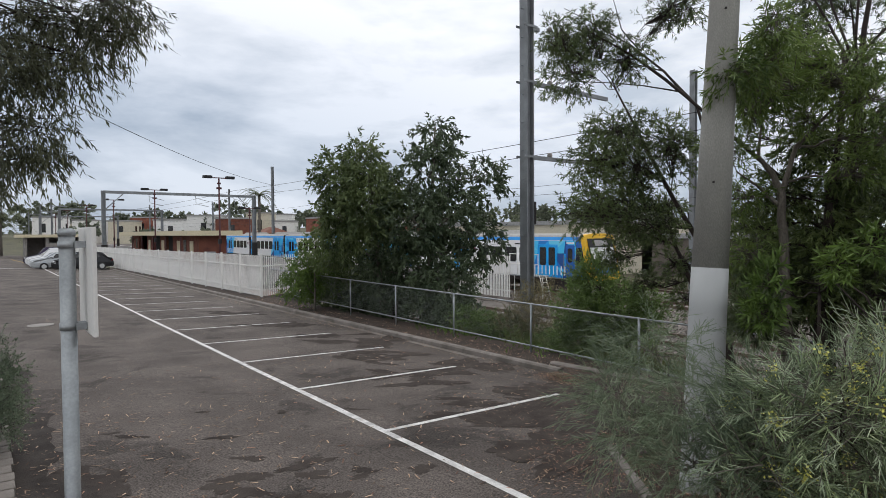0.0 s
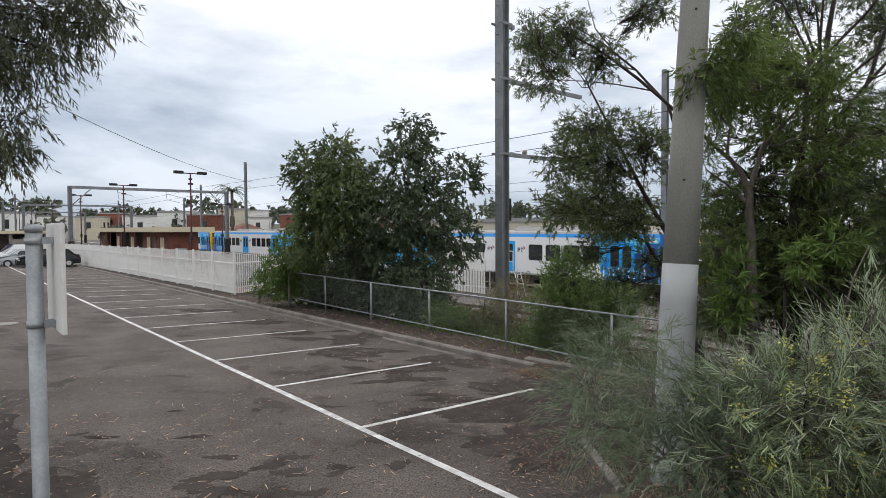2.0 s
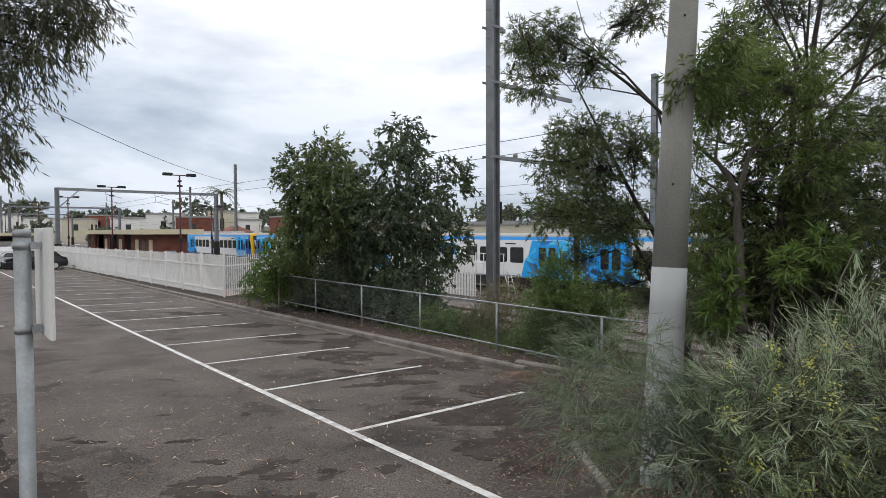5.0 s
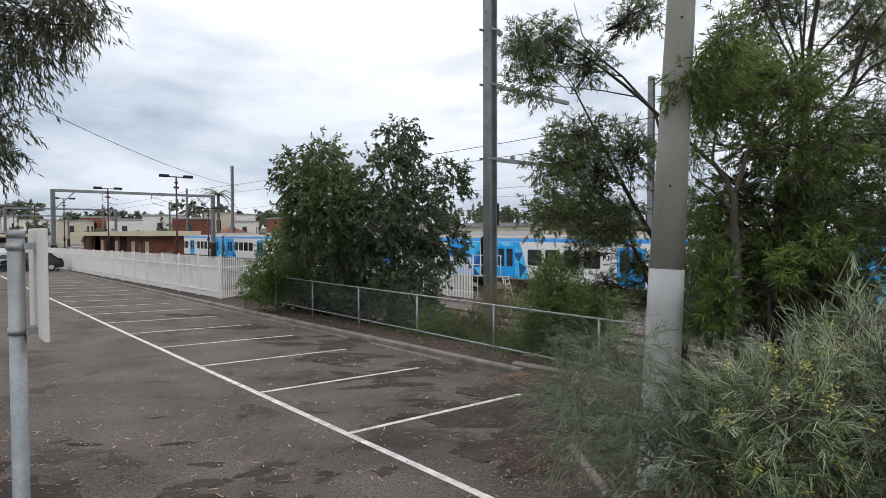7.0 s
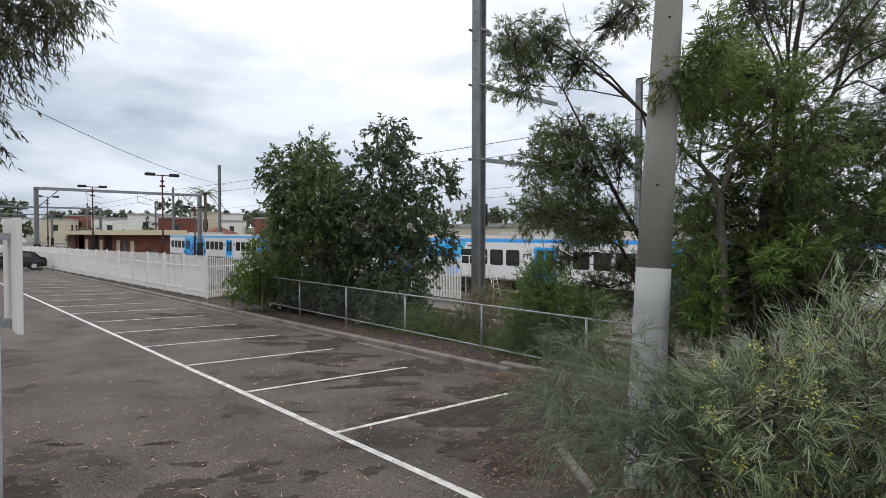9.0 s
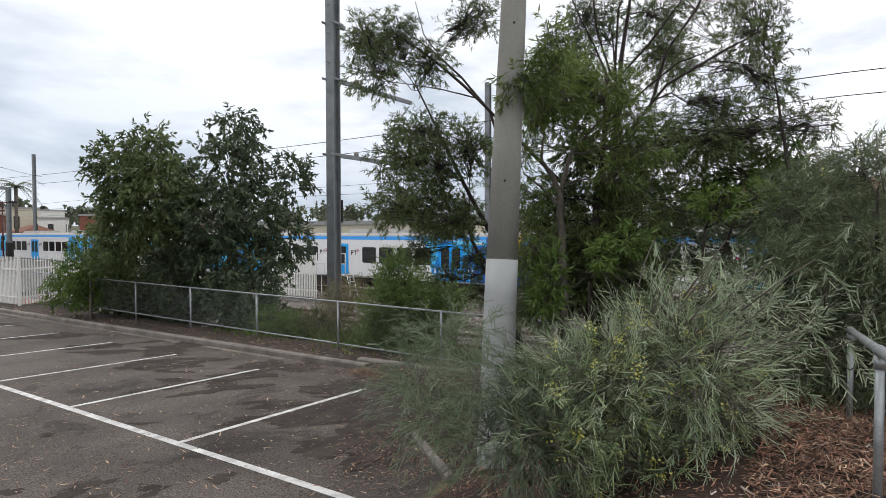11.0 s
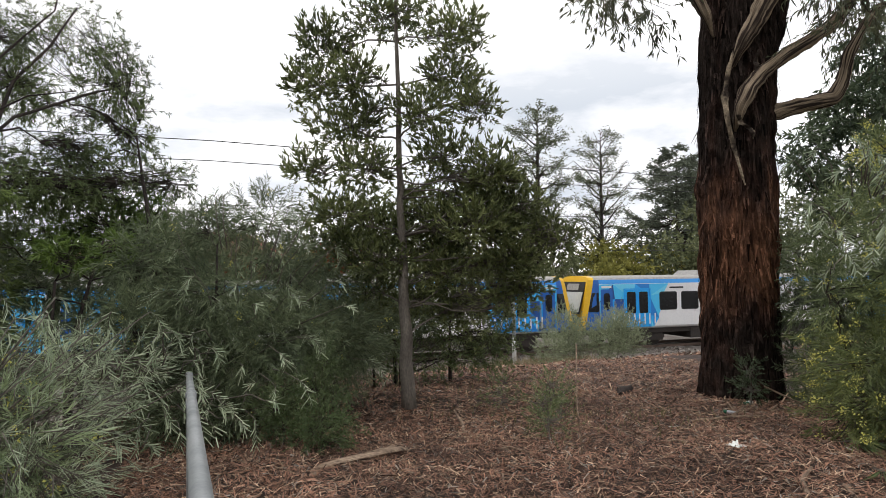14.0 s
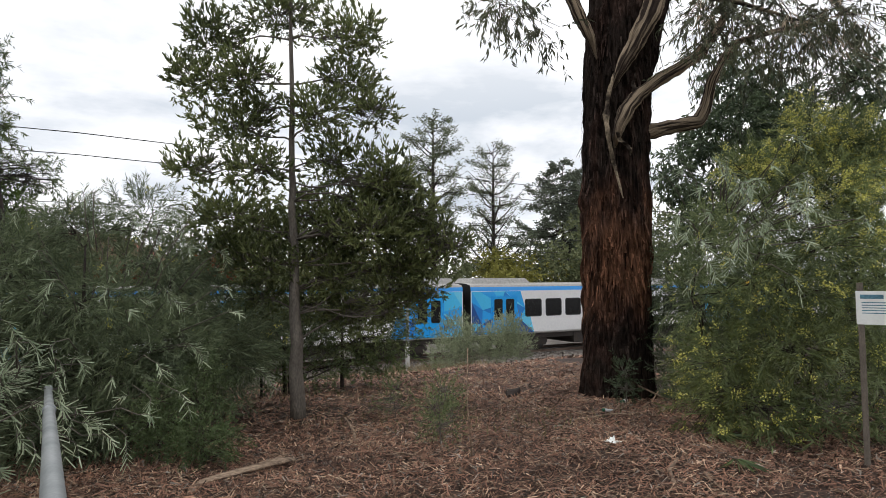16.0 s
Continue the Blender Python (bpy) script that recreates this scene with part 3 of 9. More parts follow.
def shaded_dirt_strip(name, xs, y0, y1, reach, lift, mat):
    """A strip with a ragged outer edge beside the garden edging: damp dirt and tree shade in one dark colour."""
    n = 90
    inner, outer = [], []
    for k in range(n + 1):
        y = y0 + (y1 - y0) * k / n
        w = reach * (0.62 + 0.5 * noise.noise(Vector((y * 0.9, xs, 1.7))) + 0.28 * noise.noise(Vector((y * 3.7, 4.1, xs))) + 0.10 * noise.noise(Vector((y * 13, 2.2, 0))))
        w = max(0.03, w * math.sin(math.pi * min(1.0, 0.04 + k / n)) ** 0.35)
        inner.append((xs, y, park_z(xs, y) + lift))
        outer.append((xs + w, y, park_z(xs + w, y) + lift))
    tagged(mesh_object(name, inner + outer, [(k, n + 1 + k, n + 2 + k, k + 1) for k in range(n)], mat), "damp dirt and painted tree shade along the garden edging", "stain", kind="structure")


# dark tone paints the tree's shade together with wet dirt
SHADED_WET_DIRT = material("shaded_wet_dirt", (0.050, 0.041, 0.036), (0.030, 0.025, 0.022), 0.8, spec=0.15, scale=4, fine=90, bump=0.5)
shaded_dirt_strip("shaded_dirt_strip_1", 0.10, 3.6, 15.0, 0.62, 0.0065, SHADED_WET_DIRT)
shaded_dirt_strip("shaded_dirt_strip_2", 0.10, 3.3, 7.5, 1.15, 0.0058, SHADED_WET_DIRT)


# ---- kerbs ----
def kerb_stones(name, a, b, z_of, length=2.4, width=0.15, height=0.12, label="low weathered concrete kerb"):
    holder = thing(name, label, "kerb", kind="structure")
    a, b = Vector(a), Vector(b)
    d = (b - a).normalized()
    s = Vector((-d.y, d.x))
    n = max(1, round((b - a).length / length))
    step_len = (b - a).length / n
    for i in range(n):
        p, q = a + d * (i * step_len + 0.004), a + d * ((i + 1) * step_len - 0.004)
        verts = []
        for e in (p, q):
            for off, dz in ((-width / 2, -0.15), (-width / 2, height - 0.03), (-width / 2 + 0.03, height), (width / 2, height), (width / 2, -0.15)):
                c = e + s * off
                verts.append((c.x, c.y, z_of(c.x, c.y) + dz))
        faces = [(k, (k + 1) % 5, 5 + (k + 1) % 5, 5 + k) for k in range(5)] + [(4, 3, 2, 1, 0), (5, 6, 7, 8, 9)]
        mesh_object("kerb_stone", verts, faces, KERB, holder)
    return holder


kerb_stones("kerb_1", (8.30, 60), (8.30, 7.4), park_z)
paint_stripe("gutter", 8.13, 9.5, 8.13, 60, 0.16, KERB, "worn concrete gutter along the kerb", 0.005)
kerb_stones("kerb_2", (5.62, 4.35), (4.72, 3.25), park_z, 1.4, 0.075, 0.07)
kerb_stones("kerb_3", (8.95, 8.2), (9.3, 3.6), lambda x, y: ground_z(x, y), 2.3, 0.15, 0.05)


# ---- chain link fence ----
def chain_link_fence():
    f = thing("chain_link_fence", "low galvanised chain link fence beside the railway", "fence")
    x = 9.48
    y0, y1, h = 1.4, 24.5, 0.98
    zb = lambda y: -0.36 + 0.006 * (y - 9)
    for y in [9.28 + 2.74 * i for i in range(-3, 6)]:
        tube("post", [(x, y, zb(y) - 0.3), (x, y, zb(y) + h + 0.02)], 0.024, GALV, f)
    tube("top_rail", [(x, y0 - 0.4, zb(y0) + h), (x, y1, zb(y1) + h)], 0.018, GALV, f)
    tube("bottom_rail", [(x, y0 - 0.4, zb(y0) + 0.05), (x, y1, zb(y1) + 0.05)], 0.018, GALV, f)
    pitch = 0.062
    span = h - 0.06
    n = int((y1 - y0) / pitch)
    V, Fc = [], []
    for i in range(-int(span / pitch), n):
        ya = y0 + i * pitch
        for sgn in (1, -1):
            yb = ya + span
            p = (x + 0.004 * sgn, ya, zb(ya) + (0.05 if sgn > 0 else h))
            q = (x + 0.004 * sgn, yb, zb(yb) + (h if sgn > 0 else 0.05))
            o = len(V)
            w = 0.0016
            V.extend([(p[0] - w, p[1], p[2]), (p[0] + w, p[1], p[2]), (q[0] + w, q[1], q[2]), (q[0] - w, q[1], q[2]),
                      (p[0], p[1] - w, p[2]), (p[0], p[1] + w, p[2]), (q[0], q[1] + w, q[2]), (q[0], q[1] - w, q[2])])
            Fc.extend([(o, o + 1, o + 2, o + 3), (o + 4, o + 5, o + 6, o + 7)])
    mesh_object("wire_mesh", V, Fc, WIRE, f, "diamond wire mesh")


chain_link_fence()


# ---- white palisade fence ----
def palisade():
    f = thing("palisade_fence", "white painted steel palisade fence along the station", "fence")
    h = 1.86
    # along the car park
    x0, ya, x1, yb = 9.5, 25.5, 8.75, 92.0
    d = Vector((x1 - x0, yb - ya))
    n = int(d.length / 0.118)
    me = None
    dirn = d.normalized()
    turn = math.degrees(math.atan2(-dirn.x, dirn.y))

    def pale_mesh():
        bm = boxes((-0.008, 0.008, -0.034, 0.034, 0.06, h))
        for v in bm.verts:
            if v.co.z > h - 0.01:
                v.co.y *= 0.35
        m = bpy.data.meshes.new("pale")
        bm.to_mesh(m)
        bm.free()
        m.materials.append(WHITE)
        return m

    me = pale_mesh()

    def pale(x, y, ang):
        o = new("pale", me)
        o.parent = f
        o.matrix_basis = pose(x, y, park_z(min(x, 9.6), y), 0, 0, ang)

    rest_v, rest_f = [], []
    for i in range(n):
        p = Vector((x0, ya)) + d * (i + 0.5) / n
        if i < 230:
            pale(p.x, p.y, turn)
        else:
            o, z = len(rest_v), park_z(p.x, p.y)
            for ox, oz, wy in ((-0.008, 0.06, 0.034), (0.008, 0.06, 0.034), (0.008, h, 0.012), (-0.008, h, 0.012)):
                rest_v.extend([(p.x + ox, p.y - wy, z + oz), (p.x + ox, p.y + wy, z + oz)])
            rest_f.extend([(o, o + 1, o + 7, o + 6), (o + 2, o + 4, o + 5, o + 3), (o, o + 6, o + 4, o + 2), (o + 1, o + 3, o + 5, o + 7), (o + 6, o + 7, o + 5, o + 4)])
    tagged(mesh_object("paling_run", rest_v, rest_f, WHITE, f), kind="stuff")
    for i in range(26):
        p = Vector((x0, ya)) + d * i / 25
        bm = boxes((-0.04, 0.04, -0.045, 0.045, -0.1, h + 0.06), bevel=0.008)
        o = part("fence_post", bm, WHITE, f)
        o.matrix_basis = pose(p.x - 0.03, p.y, park_z(p.x, p.y), 0, 0, turn)
    for dz in (0.32, 1.38):
        za, zb2 = park_z(x0, ya) + dz, park_z(x1, yb) + dz
        v = []
        for x, y, z in ((x0, ya, za), (x1, yb, zb2)):
            v.extend([(x - 0.03, y, z - 0.025), (x + 0.01, y, z - 0.025), (x + 0.01, y, z + 0.025), (x - 0.03, y, z + 0.025)])
        mesh_object("rail", v, [(0, 1, 5, 4), (1, 2, 6, 5), (2, 3, 7, 6), (3, 0, 4, 7), (3, 2, 1, 0), (4, 5, 6, 7)], WHITE, f)
    # the return towards the railway
    for i in range(34):
        pale(9.5 + 0.12 * (i + 0.5), 25.6 + 0.06 * i, 100)
    for dz in (0.32, 1.38):
        bm = boxes((0, 4.1, -0.02, 0.02, -0.025, 0.025))
        o = part("rail", bm, WHITE, f)
        o.matrix_basis = pose(9.5, 25.6, park_z(9.5, 25.6) + dz, 0, 0, 27)


palisade()


# ---- railway ----
def bend(y):
    """Sideways run of the main line: it leaves the platform straight and bears slowly towards the bank."""
    k = min(max(y, -80.0), 50.0)
    if k > 0:
        return 0.06 * (k - k * k / 100)
    d = max(0.0, -40 - k)
    return 0.06 * max(k, -40.0) - 0.06 * (d - d * d / 80)


def track(xc, y0, y1, name, ballast_label, path=lambda y: 0.0):
    t = thing(name, ballast_label, "railway track", kind="structure")
    prof = [(-0.035, 0), (-0.035, -0.04), (-0.01, -0.05), (-0.01, -0.13), (-0.07, -0.15), (0.07, -0.15), (0.01, -0.13), (0.01, -0.05), (0.035, -0.04), (0.035, 0)]
    for s in (-0.835, 0.835):
        ys = [y0] + [y for y in range(-80, 61, 5) if y0 < y < y1] + [y1]
        v = [(xc + s + px + path(y), y, RAIL_Z + pz) for y in ys for px, pz in prof]
        n, m = len(prof), len(ys)
        mesh_object("rail", v, [(j * n + k, j * n + (k + 1) % n, j * n + n + (k + 1) % n, j * n + n + k) for j in range(m - 1) for k in range(n)] + [tuple(range(n)), tuple(range(m * n - 1, (m - 1) * n - 1, -1))], RAIL_STEEL, t)
    me = bpy.data.meshes.new("sleeper")
    bm = boxes((-1.3, 1.3, -0.12, 0.12, -0.3, -0.145), bevel=0.01)
    bm.to_mesh(me)
    bm.free()
    me.materials.append(CONCRETE)
    k = 0
    y = max(y0, -25)
    while y < min(y1, 60):
        o = new("sleeper", me)
        o.parent = t
        o.matrix_basis = pose(xc + path(y), y, RAIL_Z, 0, 0, -math.degrees(math.atan(path(y + 0.5) - path(y - 0.5))))
        y += 0.68


RAIL_STEEL = material("rail_steel", (0.20, 0.15, 0.12), (0.13, 0.09, 0.07), 0.6, 0.5, scale=2, fine=60)
track(28.5, -150, 400, "track_1", "running railway track on grey stone ballast", bend)
track(35.4, -150, 400, "track_2", "railway track on concrete sleepers in ballast", bend)
track(20.0, -150, 32, "track_3", "rusty railway siding in stone ballast")
track(16.45, -150, 32, "track_4", "rusty railway siding nearest the fence")

# ---- train ----
TRAIN_WHITE = material("train_white", (0.84, 0.84, 0.84), (0.79, 0.79, 0.80), 0.35, bump=0, fine_amount=0.04)
TRAIN_BLUE = material("train_blue", (0.045, 0.36, 0.88), (0.04, 0.33, 0.84), 0.35, bump=0, fine_amount=0.03)
TRAIN_YELLOW = material("train_yellow", (0.80, 0.48, 0.02), (0.74, 0.43, 0.02), 0.35, bump=0, fine_amount=0.03)
TRAIN_ROOF = material("train_roof", (0.38, 0.375, 0.36), (0.27, 0.265, 0.255), 0.7, bump=0.05, fine_amount=0.15)
TRAIN_UNDER = material("train_underframe", (0.035, 0.032, 0.030), (0.055, 0.042, 0.035), 0.8, fine_amount=0.3)
GLASS = material("tinted_glass", (0.012, 0.014, 0.015), (0.018, 0.020, 0.021), 0.12, spec=0.6, bump=0, fine_amount=0.05)
# pale base colour stands in for the sky reflected in the windscreen
SCREEN = material("windscreen_painted_sky", (0.62, 0.64, 0.62), (0.54, 0.56, 0.55), 0.12, spec=0.6, bump=0, fine_amount=0.05)


FACETS = [material("livery_" + n, c, tuple(0.95 * v for v in c), 0.35, bump=0, fine_amount=0.03) for n, c in (("navy", (0.016, 0.085, 0.32)), ("blue", (0.016, 0.23, 0.70)), ("bright_blue", (0.022, 0.40, 0.91)), ("sky_blue", (0.07, 0.56, 0.94)), ("pale_blue", (0.16, 0.66, 0.95)))]


def rounded(bm, y0, y1, z0, z1, x0, x1, r=0.07):
    """A rounded upright plate in the car's side."""
    pts = []
    for cy, cz, a0 in ((y1 - r, z1 - r, 0), (y0 + r, z1 - r, 90), (y0 + r, z0 + r, 180), (y1 - r, z0 + r, 270)):
        for k in range(4):
            a = radians(a0 + k * 30)
            pts.append((cy + r * math.cos(a), cz + r * math.sin(a)))
    front = [bm.verts.new((x1, y, z)) for y, z in pts]
    back = [bm.verts.new((x0, y, z)) for y, z in pts]
    bm.faces.new(front)
    n = len(pts)
    for k in range(n):
        bm.faces.new((front[k], back[k], back[(k + 1) % n], front[(k + 1) % n]))
    bmesh.ops.recalc_face_normals(bm, faces=bm.faces)
    return bm


def facets(ya, yb, slant_a, slant_b, seed, xs):
    """A patch of blue triangles on the car's side, its ends slanting."""
    rng = np.random.default_rng(seed)
    nx, nz = max(2, round(abs(yb - ya) / 0.95)), 3
    P = np.zeros((nx + 1, nz + 1, 2))
    for i in range(nx + 1):
        for k in range(nz + 1):
            v = k / nz
            lo, hi = ya + slant_a * v, yb + slant_b * v
            y, z = lo + (hi - lo) * i / nx, 1.08 + 2.30 * v
            if 0 < i < nx:
                y += rng.uniform(-0.36, 0.36)
            if 0 < k < nz:
                z += rng.uniform(-0.3, 0.3)
            P[i, k] = y, z
    verts, faces, shade, last = [], [], [], -1
    for i in range(nx):
        for k in range(nz):
            a, b, c, d = P[i, k], P[i + 1, k], P[i + 1, k + 1], P[i, k + 1]
            tris = ((a, b, c), (a, c, d)) if rng.random() < 0.5 else ((a, b, d), (b, c, d))
            for tri in tris:
                o = len(verts)
                verts.extend([(xs, p[0], p[1]) for p in tri])
                faces.append((o, o + 1, o + 2))
                last = int(rng.choice([q for q in (0, 1, 2, 2, 3, 3, 4) if q != last]))
                shade.append(last)
    return verts, faces, shade


HALF, CAR_M, CAR_T = 1.52, 23.45, 22.9


def rail_car(length, cab, seed):
    """A suburban carriage; a driving car has its cab at the -y end."""
    car = thing("train_carriage", "white rail carriage with blue ends" + (" and a yellow framed cab" if cab else ""), "train", "carriages of the train")
    h = length / 2 - 0.22
    prof = [(1.30, 0.98), (1.46, 1.04), (1.52, 1.12), (1.52, 3.40), (1.49, 3.62), (1.40, 3.72), (1.0, 3.80), (0.5, 3.83)]
    ring = prof + [(-x, z) for x, z in reversed(prof)]
    n = len(ring)
    ys = [-h - 0.10, -h + 0.16, -h + 1.0, h] if cab else [-h, h]
    lean = lambda z: max(0.0, z - 1.5) * 0.27 + (0.10 if z < 1.08 else 0.03 if z < 1.2 else 0)
    verts, faces, index = [], [], []
    for j, y in enumerate(ys):
        for x, z in ring:
            yy, xx = y, x
            if cab and j < 2:
                yy += lean(z)
                xx *= (0.90, 0.97)[j]
            verts.append((xx, yy, z))
    for j in range(len(ys) - 1):
        for k in range(n):
            faces.append((j * n + k, j * n + (k + 1) % n, (j + 1) * n + (k + 1) % n, (j + 1) * n + k))
            z = (ring[k][1] + ring[(k + 1) % n][1]) / 2
            index.append(1 if 3.3 < z < 3.6 else 2 if z > 3.6 else 0)
            if cab and j == 0:
                index[-1] = 4
            elif cab and j == 1 and z < 3.6:
                index[-1] = 3
    faces.append(tuple(range(n)))
    index.append(4 if cab else 5)
    faces.append(tuple(range(len(verts) - 1, len(verts) - n - 1, -1)))
    index.append(5)
    mesh_object("body", verts, faces, [TRAIN_WHITE, TRAIN_BLUE, TRAIN_ROOF, CAB_BLUE, TRAIN_YELLOW, BLACK], car, index=index)
    # roof plant
    for y, half, top in (((-1.7, 2.2, 4.08), (h - 2.3, 2.0, 4.10)) if cab else ((-h + 1.9, 1.8, 4.10), (h - 1.9, 1.8, 4.10))):
        bm = boxes((-1.05, 1.05, y - half, y + half, 3.74, top))
        for v in bm.verts:
            if v.co.z > 4:
                v.co.x *= 0.78
                v.co.y = y + (v.co.y - y) * 0.86
        unit = part("roof_unit", bm, TRAIN_ROOF, car)
        for k in range(3):
            for side in (-1, 1):
                part("grille", boxes((side * 0.55 - 0.16, side * 0.55 + 0.16, y - 0.9 + 0.62 * k, y - 0.44 + 0.62 * k, top - 0.005, top + 0.02)), DARK, unit)
    # underframe and bogies
    part("underframe", boxes((-1.25, 1.25, -h + 0.4, h - 0.4, 0.72, 1.0), (-1.3, 1.3, -4.6, -2.2, 0.35, 0.95), (-1.3, 1.3, -1.6, 1.2, 0.4, 0.95), (-1.3, 1.3, 2.0, 4.4, 0.32, 0.95)), TRAIN_UNDER, car, "dark equipment boxes under the floor")
    for y in (-h + 3.6, h - 3.6):
        bogie = part("bogie", boxes((-1.12, 1.12, y - 1.7, y + 1.7, 0.42, 0.62), (-1.2, 1.2, y - 0.4, y + 0.4, 0.5, 0.9), (-1.16, -1.0, y - 1.6, y + 1.6, 0.3, 0.7), (1.0, 1.16, y - 1.6, y + 1.6, 0.3, 0.7)), TRAIN_UNDER, car)
        for dy in (-1.2, 1.2):
            for sx in (-0.83, 0.83):
                bm = bmesh.new()
                bmesh.ops.create_cone(bm, cap_ends=True, segments=20, radius1=0.43, radius2=0.41, depth=0.13, matrix=pose(sx, y + dy, 0.43, 0, 90, 0))
                part("wheel", bm, TRAIN_UNDER, bogie)
    # sides
    d1 = -h + 3.33 if cab else -9.25
    doors = [(d1, True), (0.65 if cab else 0.0, False), (9.4 if cab else 9.25, True)]
    if cab:
        windows = [-6.20, -4.78, -3.38, -1.97, 3.20, 4.60, 6.02, 7.44]
    else:
        windows = [-6.75, -5.33, -3.92, -2.50, 2.50, 3.92, 5.33, 6.75]
    for side in (-1, 1):
        v, f, tone = facets(-h + (1.0 if cab else 0.05), -h + (4.35 if cab else 4.1), 0.0, 1.0 if cab else -0.9, seed, side * (HALF + 0.006))
        mesh_object("blue_livery", v, f, FACETS, car, "triangles of light and dark blue", index=tone)
        v, f, tone = facets(h - 4.1, h - 0.05, 0.9, 0.0, seed + 7, side * (HALF + 0.006))
        mesh_object("blue_livery", v, f, FACETS, car, "triangles of light and dark blue", index=tone)
        for y, tinted in doors:
            for k in (-1, 1):
                bm = rounded(bmesh.new(), y + (k - 1) * 0.38 + 0.01, y + (k + 1) * 0.38 - 0.01, 1.10, 3.08, side * (HALF - 0.02), side * (HALF + 0.022), 0.05)
                leaf = part("door_leaf", bm, DOOR_BLUE, car)
                bm = rounded(bmesh.new(), y + k * 0.38 - 0.27, y + k * 0.38 + 0.27, 1.82, 2.96, side * (HALF + 0.01), side * (HALF + 0.030), 0.09)
                part("pane", bm, GLASS, leaf)
            part("door_frame", boxes((side * (HALF - 0.02), side * (HALF + 0.03), y - 0.84, y - 0.78, 1.08, 3.14), (side * (HALF - 0.02), side * (HALF + 0.03), y + 0.78, y + 0.84, 1.08, 3.14), (side * (HALF - 0.02), side * (HALF + 0.03), y - 0.84, y + 0.84, 3.09, 3.14)), DOOR_BLUE, car)
        for y in ((doors[1][0] - 1.42, doors[1][0] + 1.42) if cab else (-1.42, 1.42)):
            x0, x1 = side * (HALF + 0.004), side * (HALF + 0.010)
            k = -side
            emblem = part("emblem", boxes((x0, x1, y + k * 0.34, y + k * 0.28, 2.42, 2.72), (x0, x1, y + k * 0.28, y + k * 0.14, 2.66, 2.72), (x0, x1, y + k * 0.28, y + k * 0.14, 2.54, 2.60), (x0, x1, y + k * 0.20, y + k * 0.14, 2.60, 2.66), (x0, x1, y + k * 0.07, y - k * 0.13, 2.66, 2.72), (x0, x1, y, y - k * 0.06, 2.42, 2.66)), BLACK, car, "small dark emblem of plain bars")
            chevron = [(y - k * 0.14, 2.84), (y - k * 0.36, 2.70), (y - k * 0.14, 2.56), (y - k * 0.14, 2.63), (y - k * 0.25, 2.70), (y - k * 0.14, 2.77)]
            mesh_object("chevron", [(x, a, b) for x in (x0, x1) for a, b in chevron], [(0, 1, 4, 5), (1, 2, 3, 4), (6, 7, 10, 11), (7, 8, 9, 10)] + [(i, (i + 1) % 6, 6 + (i + 1) % 6, 6 + i) for i in range(6)], EMBLEM_PINK, emblem, "magenta arrowhead")
        for y in windows:
            part("window_frame", rounded(bmesh.new(), y - 0.57, y + 0.57, 1.95, 2.94, side * (HALF - 0.02), side * (HALF + 0.014), 0.12), BLACK, car)
            part("window", rounded(bmesh.new(), y - 0.525, y + 0.525, 2.0, 2.89, side * (HALF - 0.01), side * (HALF + 0.022), 0.10), GLASS, car)
        part("vent", boxes((side * (HALF - 0.01), side * (HALF + 0.012), windows[0] + 0.1, windows[0] + 1.0, 3.12, 3.20)), BLACK, car)
        if cab:
            # cab door, driver's side window, lettering as plain white bars, rails
            door = part("cab_door", rounded(bmesh.new(), -h + 1.10, -h + 1.80, 1.12, 3.12, side * (HALF - 0.02), side * (HALF + 0.02), 0.06), CAB_BLUE, car, "dark blue cab door")
            part("pane", rounded(bmesh.new(), -h + 1.26, -h + 1.64, 2.05, 2.92, side * (HALF + 0.01), side * (HALF + 0.03), 0.14), GLASS, door)
            bm = rounded(bmesh.new(), -h + 0.36, -h + 0.98, 1.95, 2.95, side * 1.40, side * (HALF + 0.004), 0.07)
            for v in bm.verts:
                back = (v.co.y - (-h + 0.98)) / -0.62
                v.co.y += back * (v.co.z - 1.95) * 0.24
                v.co.x -= side * 0.038 * max(0.0, back)
            part("cab_window", bm, GLASS, car)
            for y in (-h + 1.0, -h + 1.92):
                part("grab_rail", boxes((side * (HALF + 0.03), side * (HALF + 0.06), y - 0.02, y + 0.02, 1.2, 2.5)), GALV, car)
            word = bmesh.new()
            for k in range(5):
                y = d1 - 1.28 + 0.64 * k
                x0, x1 = side * (HALF + 0.032), side * (HALF + 0.040)
                box(word, x0, x1, y - 0.24, y - 0.16, 1.24, 1.80)
                box(word, x0, x1, y + 0.06, y + 0.14, 1.24, 1.80)
            part("white_lettering_bars", word, TRAIN_WHITE, car, "row of plain white bars")
            part("number_bar", boxes((side * (HALF + 0.008), side * (HALF + 0.016), -h + 1.15, -h + 1.75, 3.18, 3.30)), TRAIN_WHITE, car)
    if cab:
        # windscreen, destination box, lower apron and lights follow the sloping front
        def front(y_off, x0, x1, z0, z1, name, mat):
            bm = bmesh.new()
            vs = []
            for dd in (0.0, 0.05):
                for x, z in ((x0, z0), (x1, z0), (x1, z1), (x0, z1)):
                    vs.append(bm.verts.new((x, -h - 0.10 + lean(z) - y_off + dd, z)))
            for q in ((0, 1, 2, 3), (7, 6, 5, 4), (0, 4, 5, 1), (1, 5, 6, 2), (2, 6, 7, 3), (3, 7, 4, 0)):
                bm.faces.new([vs[i] for i in q])
            part(name, bm, mat, car)
        front(0.015, -1.17, 1.17, 1.84, 3.52, "windscreen_surround", BLACK)
        front(0.03, -1.10, 1.10, 1.95, 2.98, "windscreen", SCREEN)
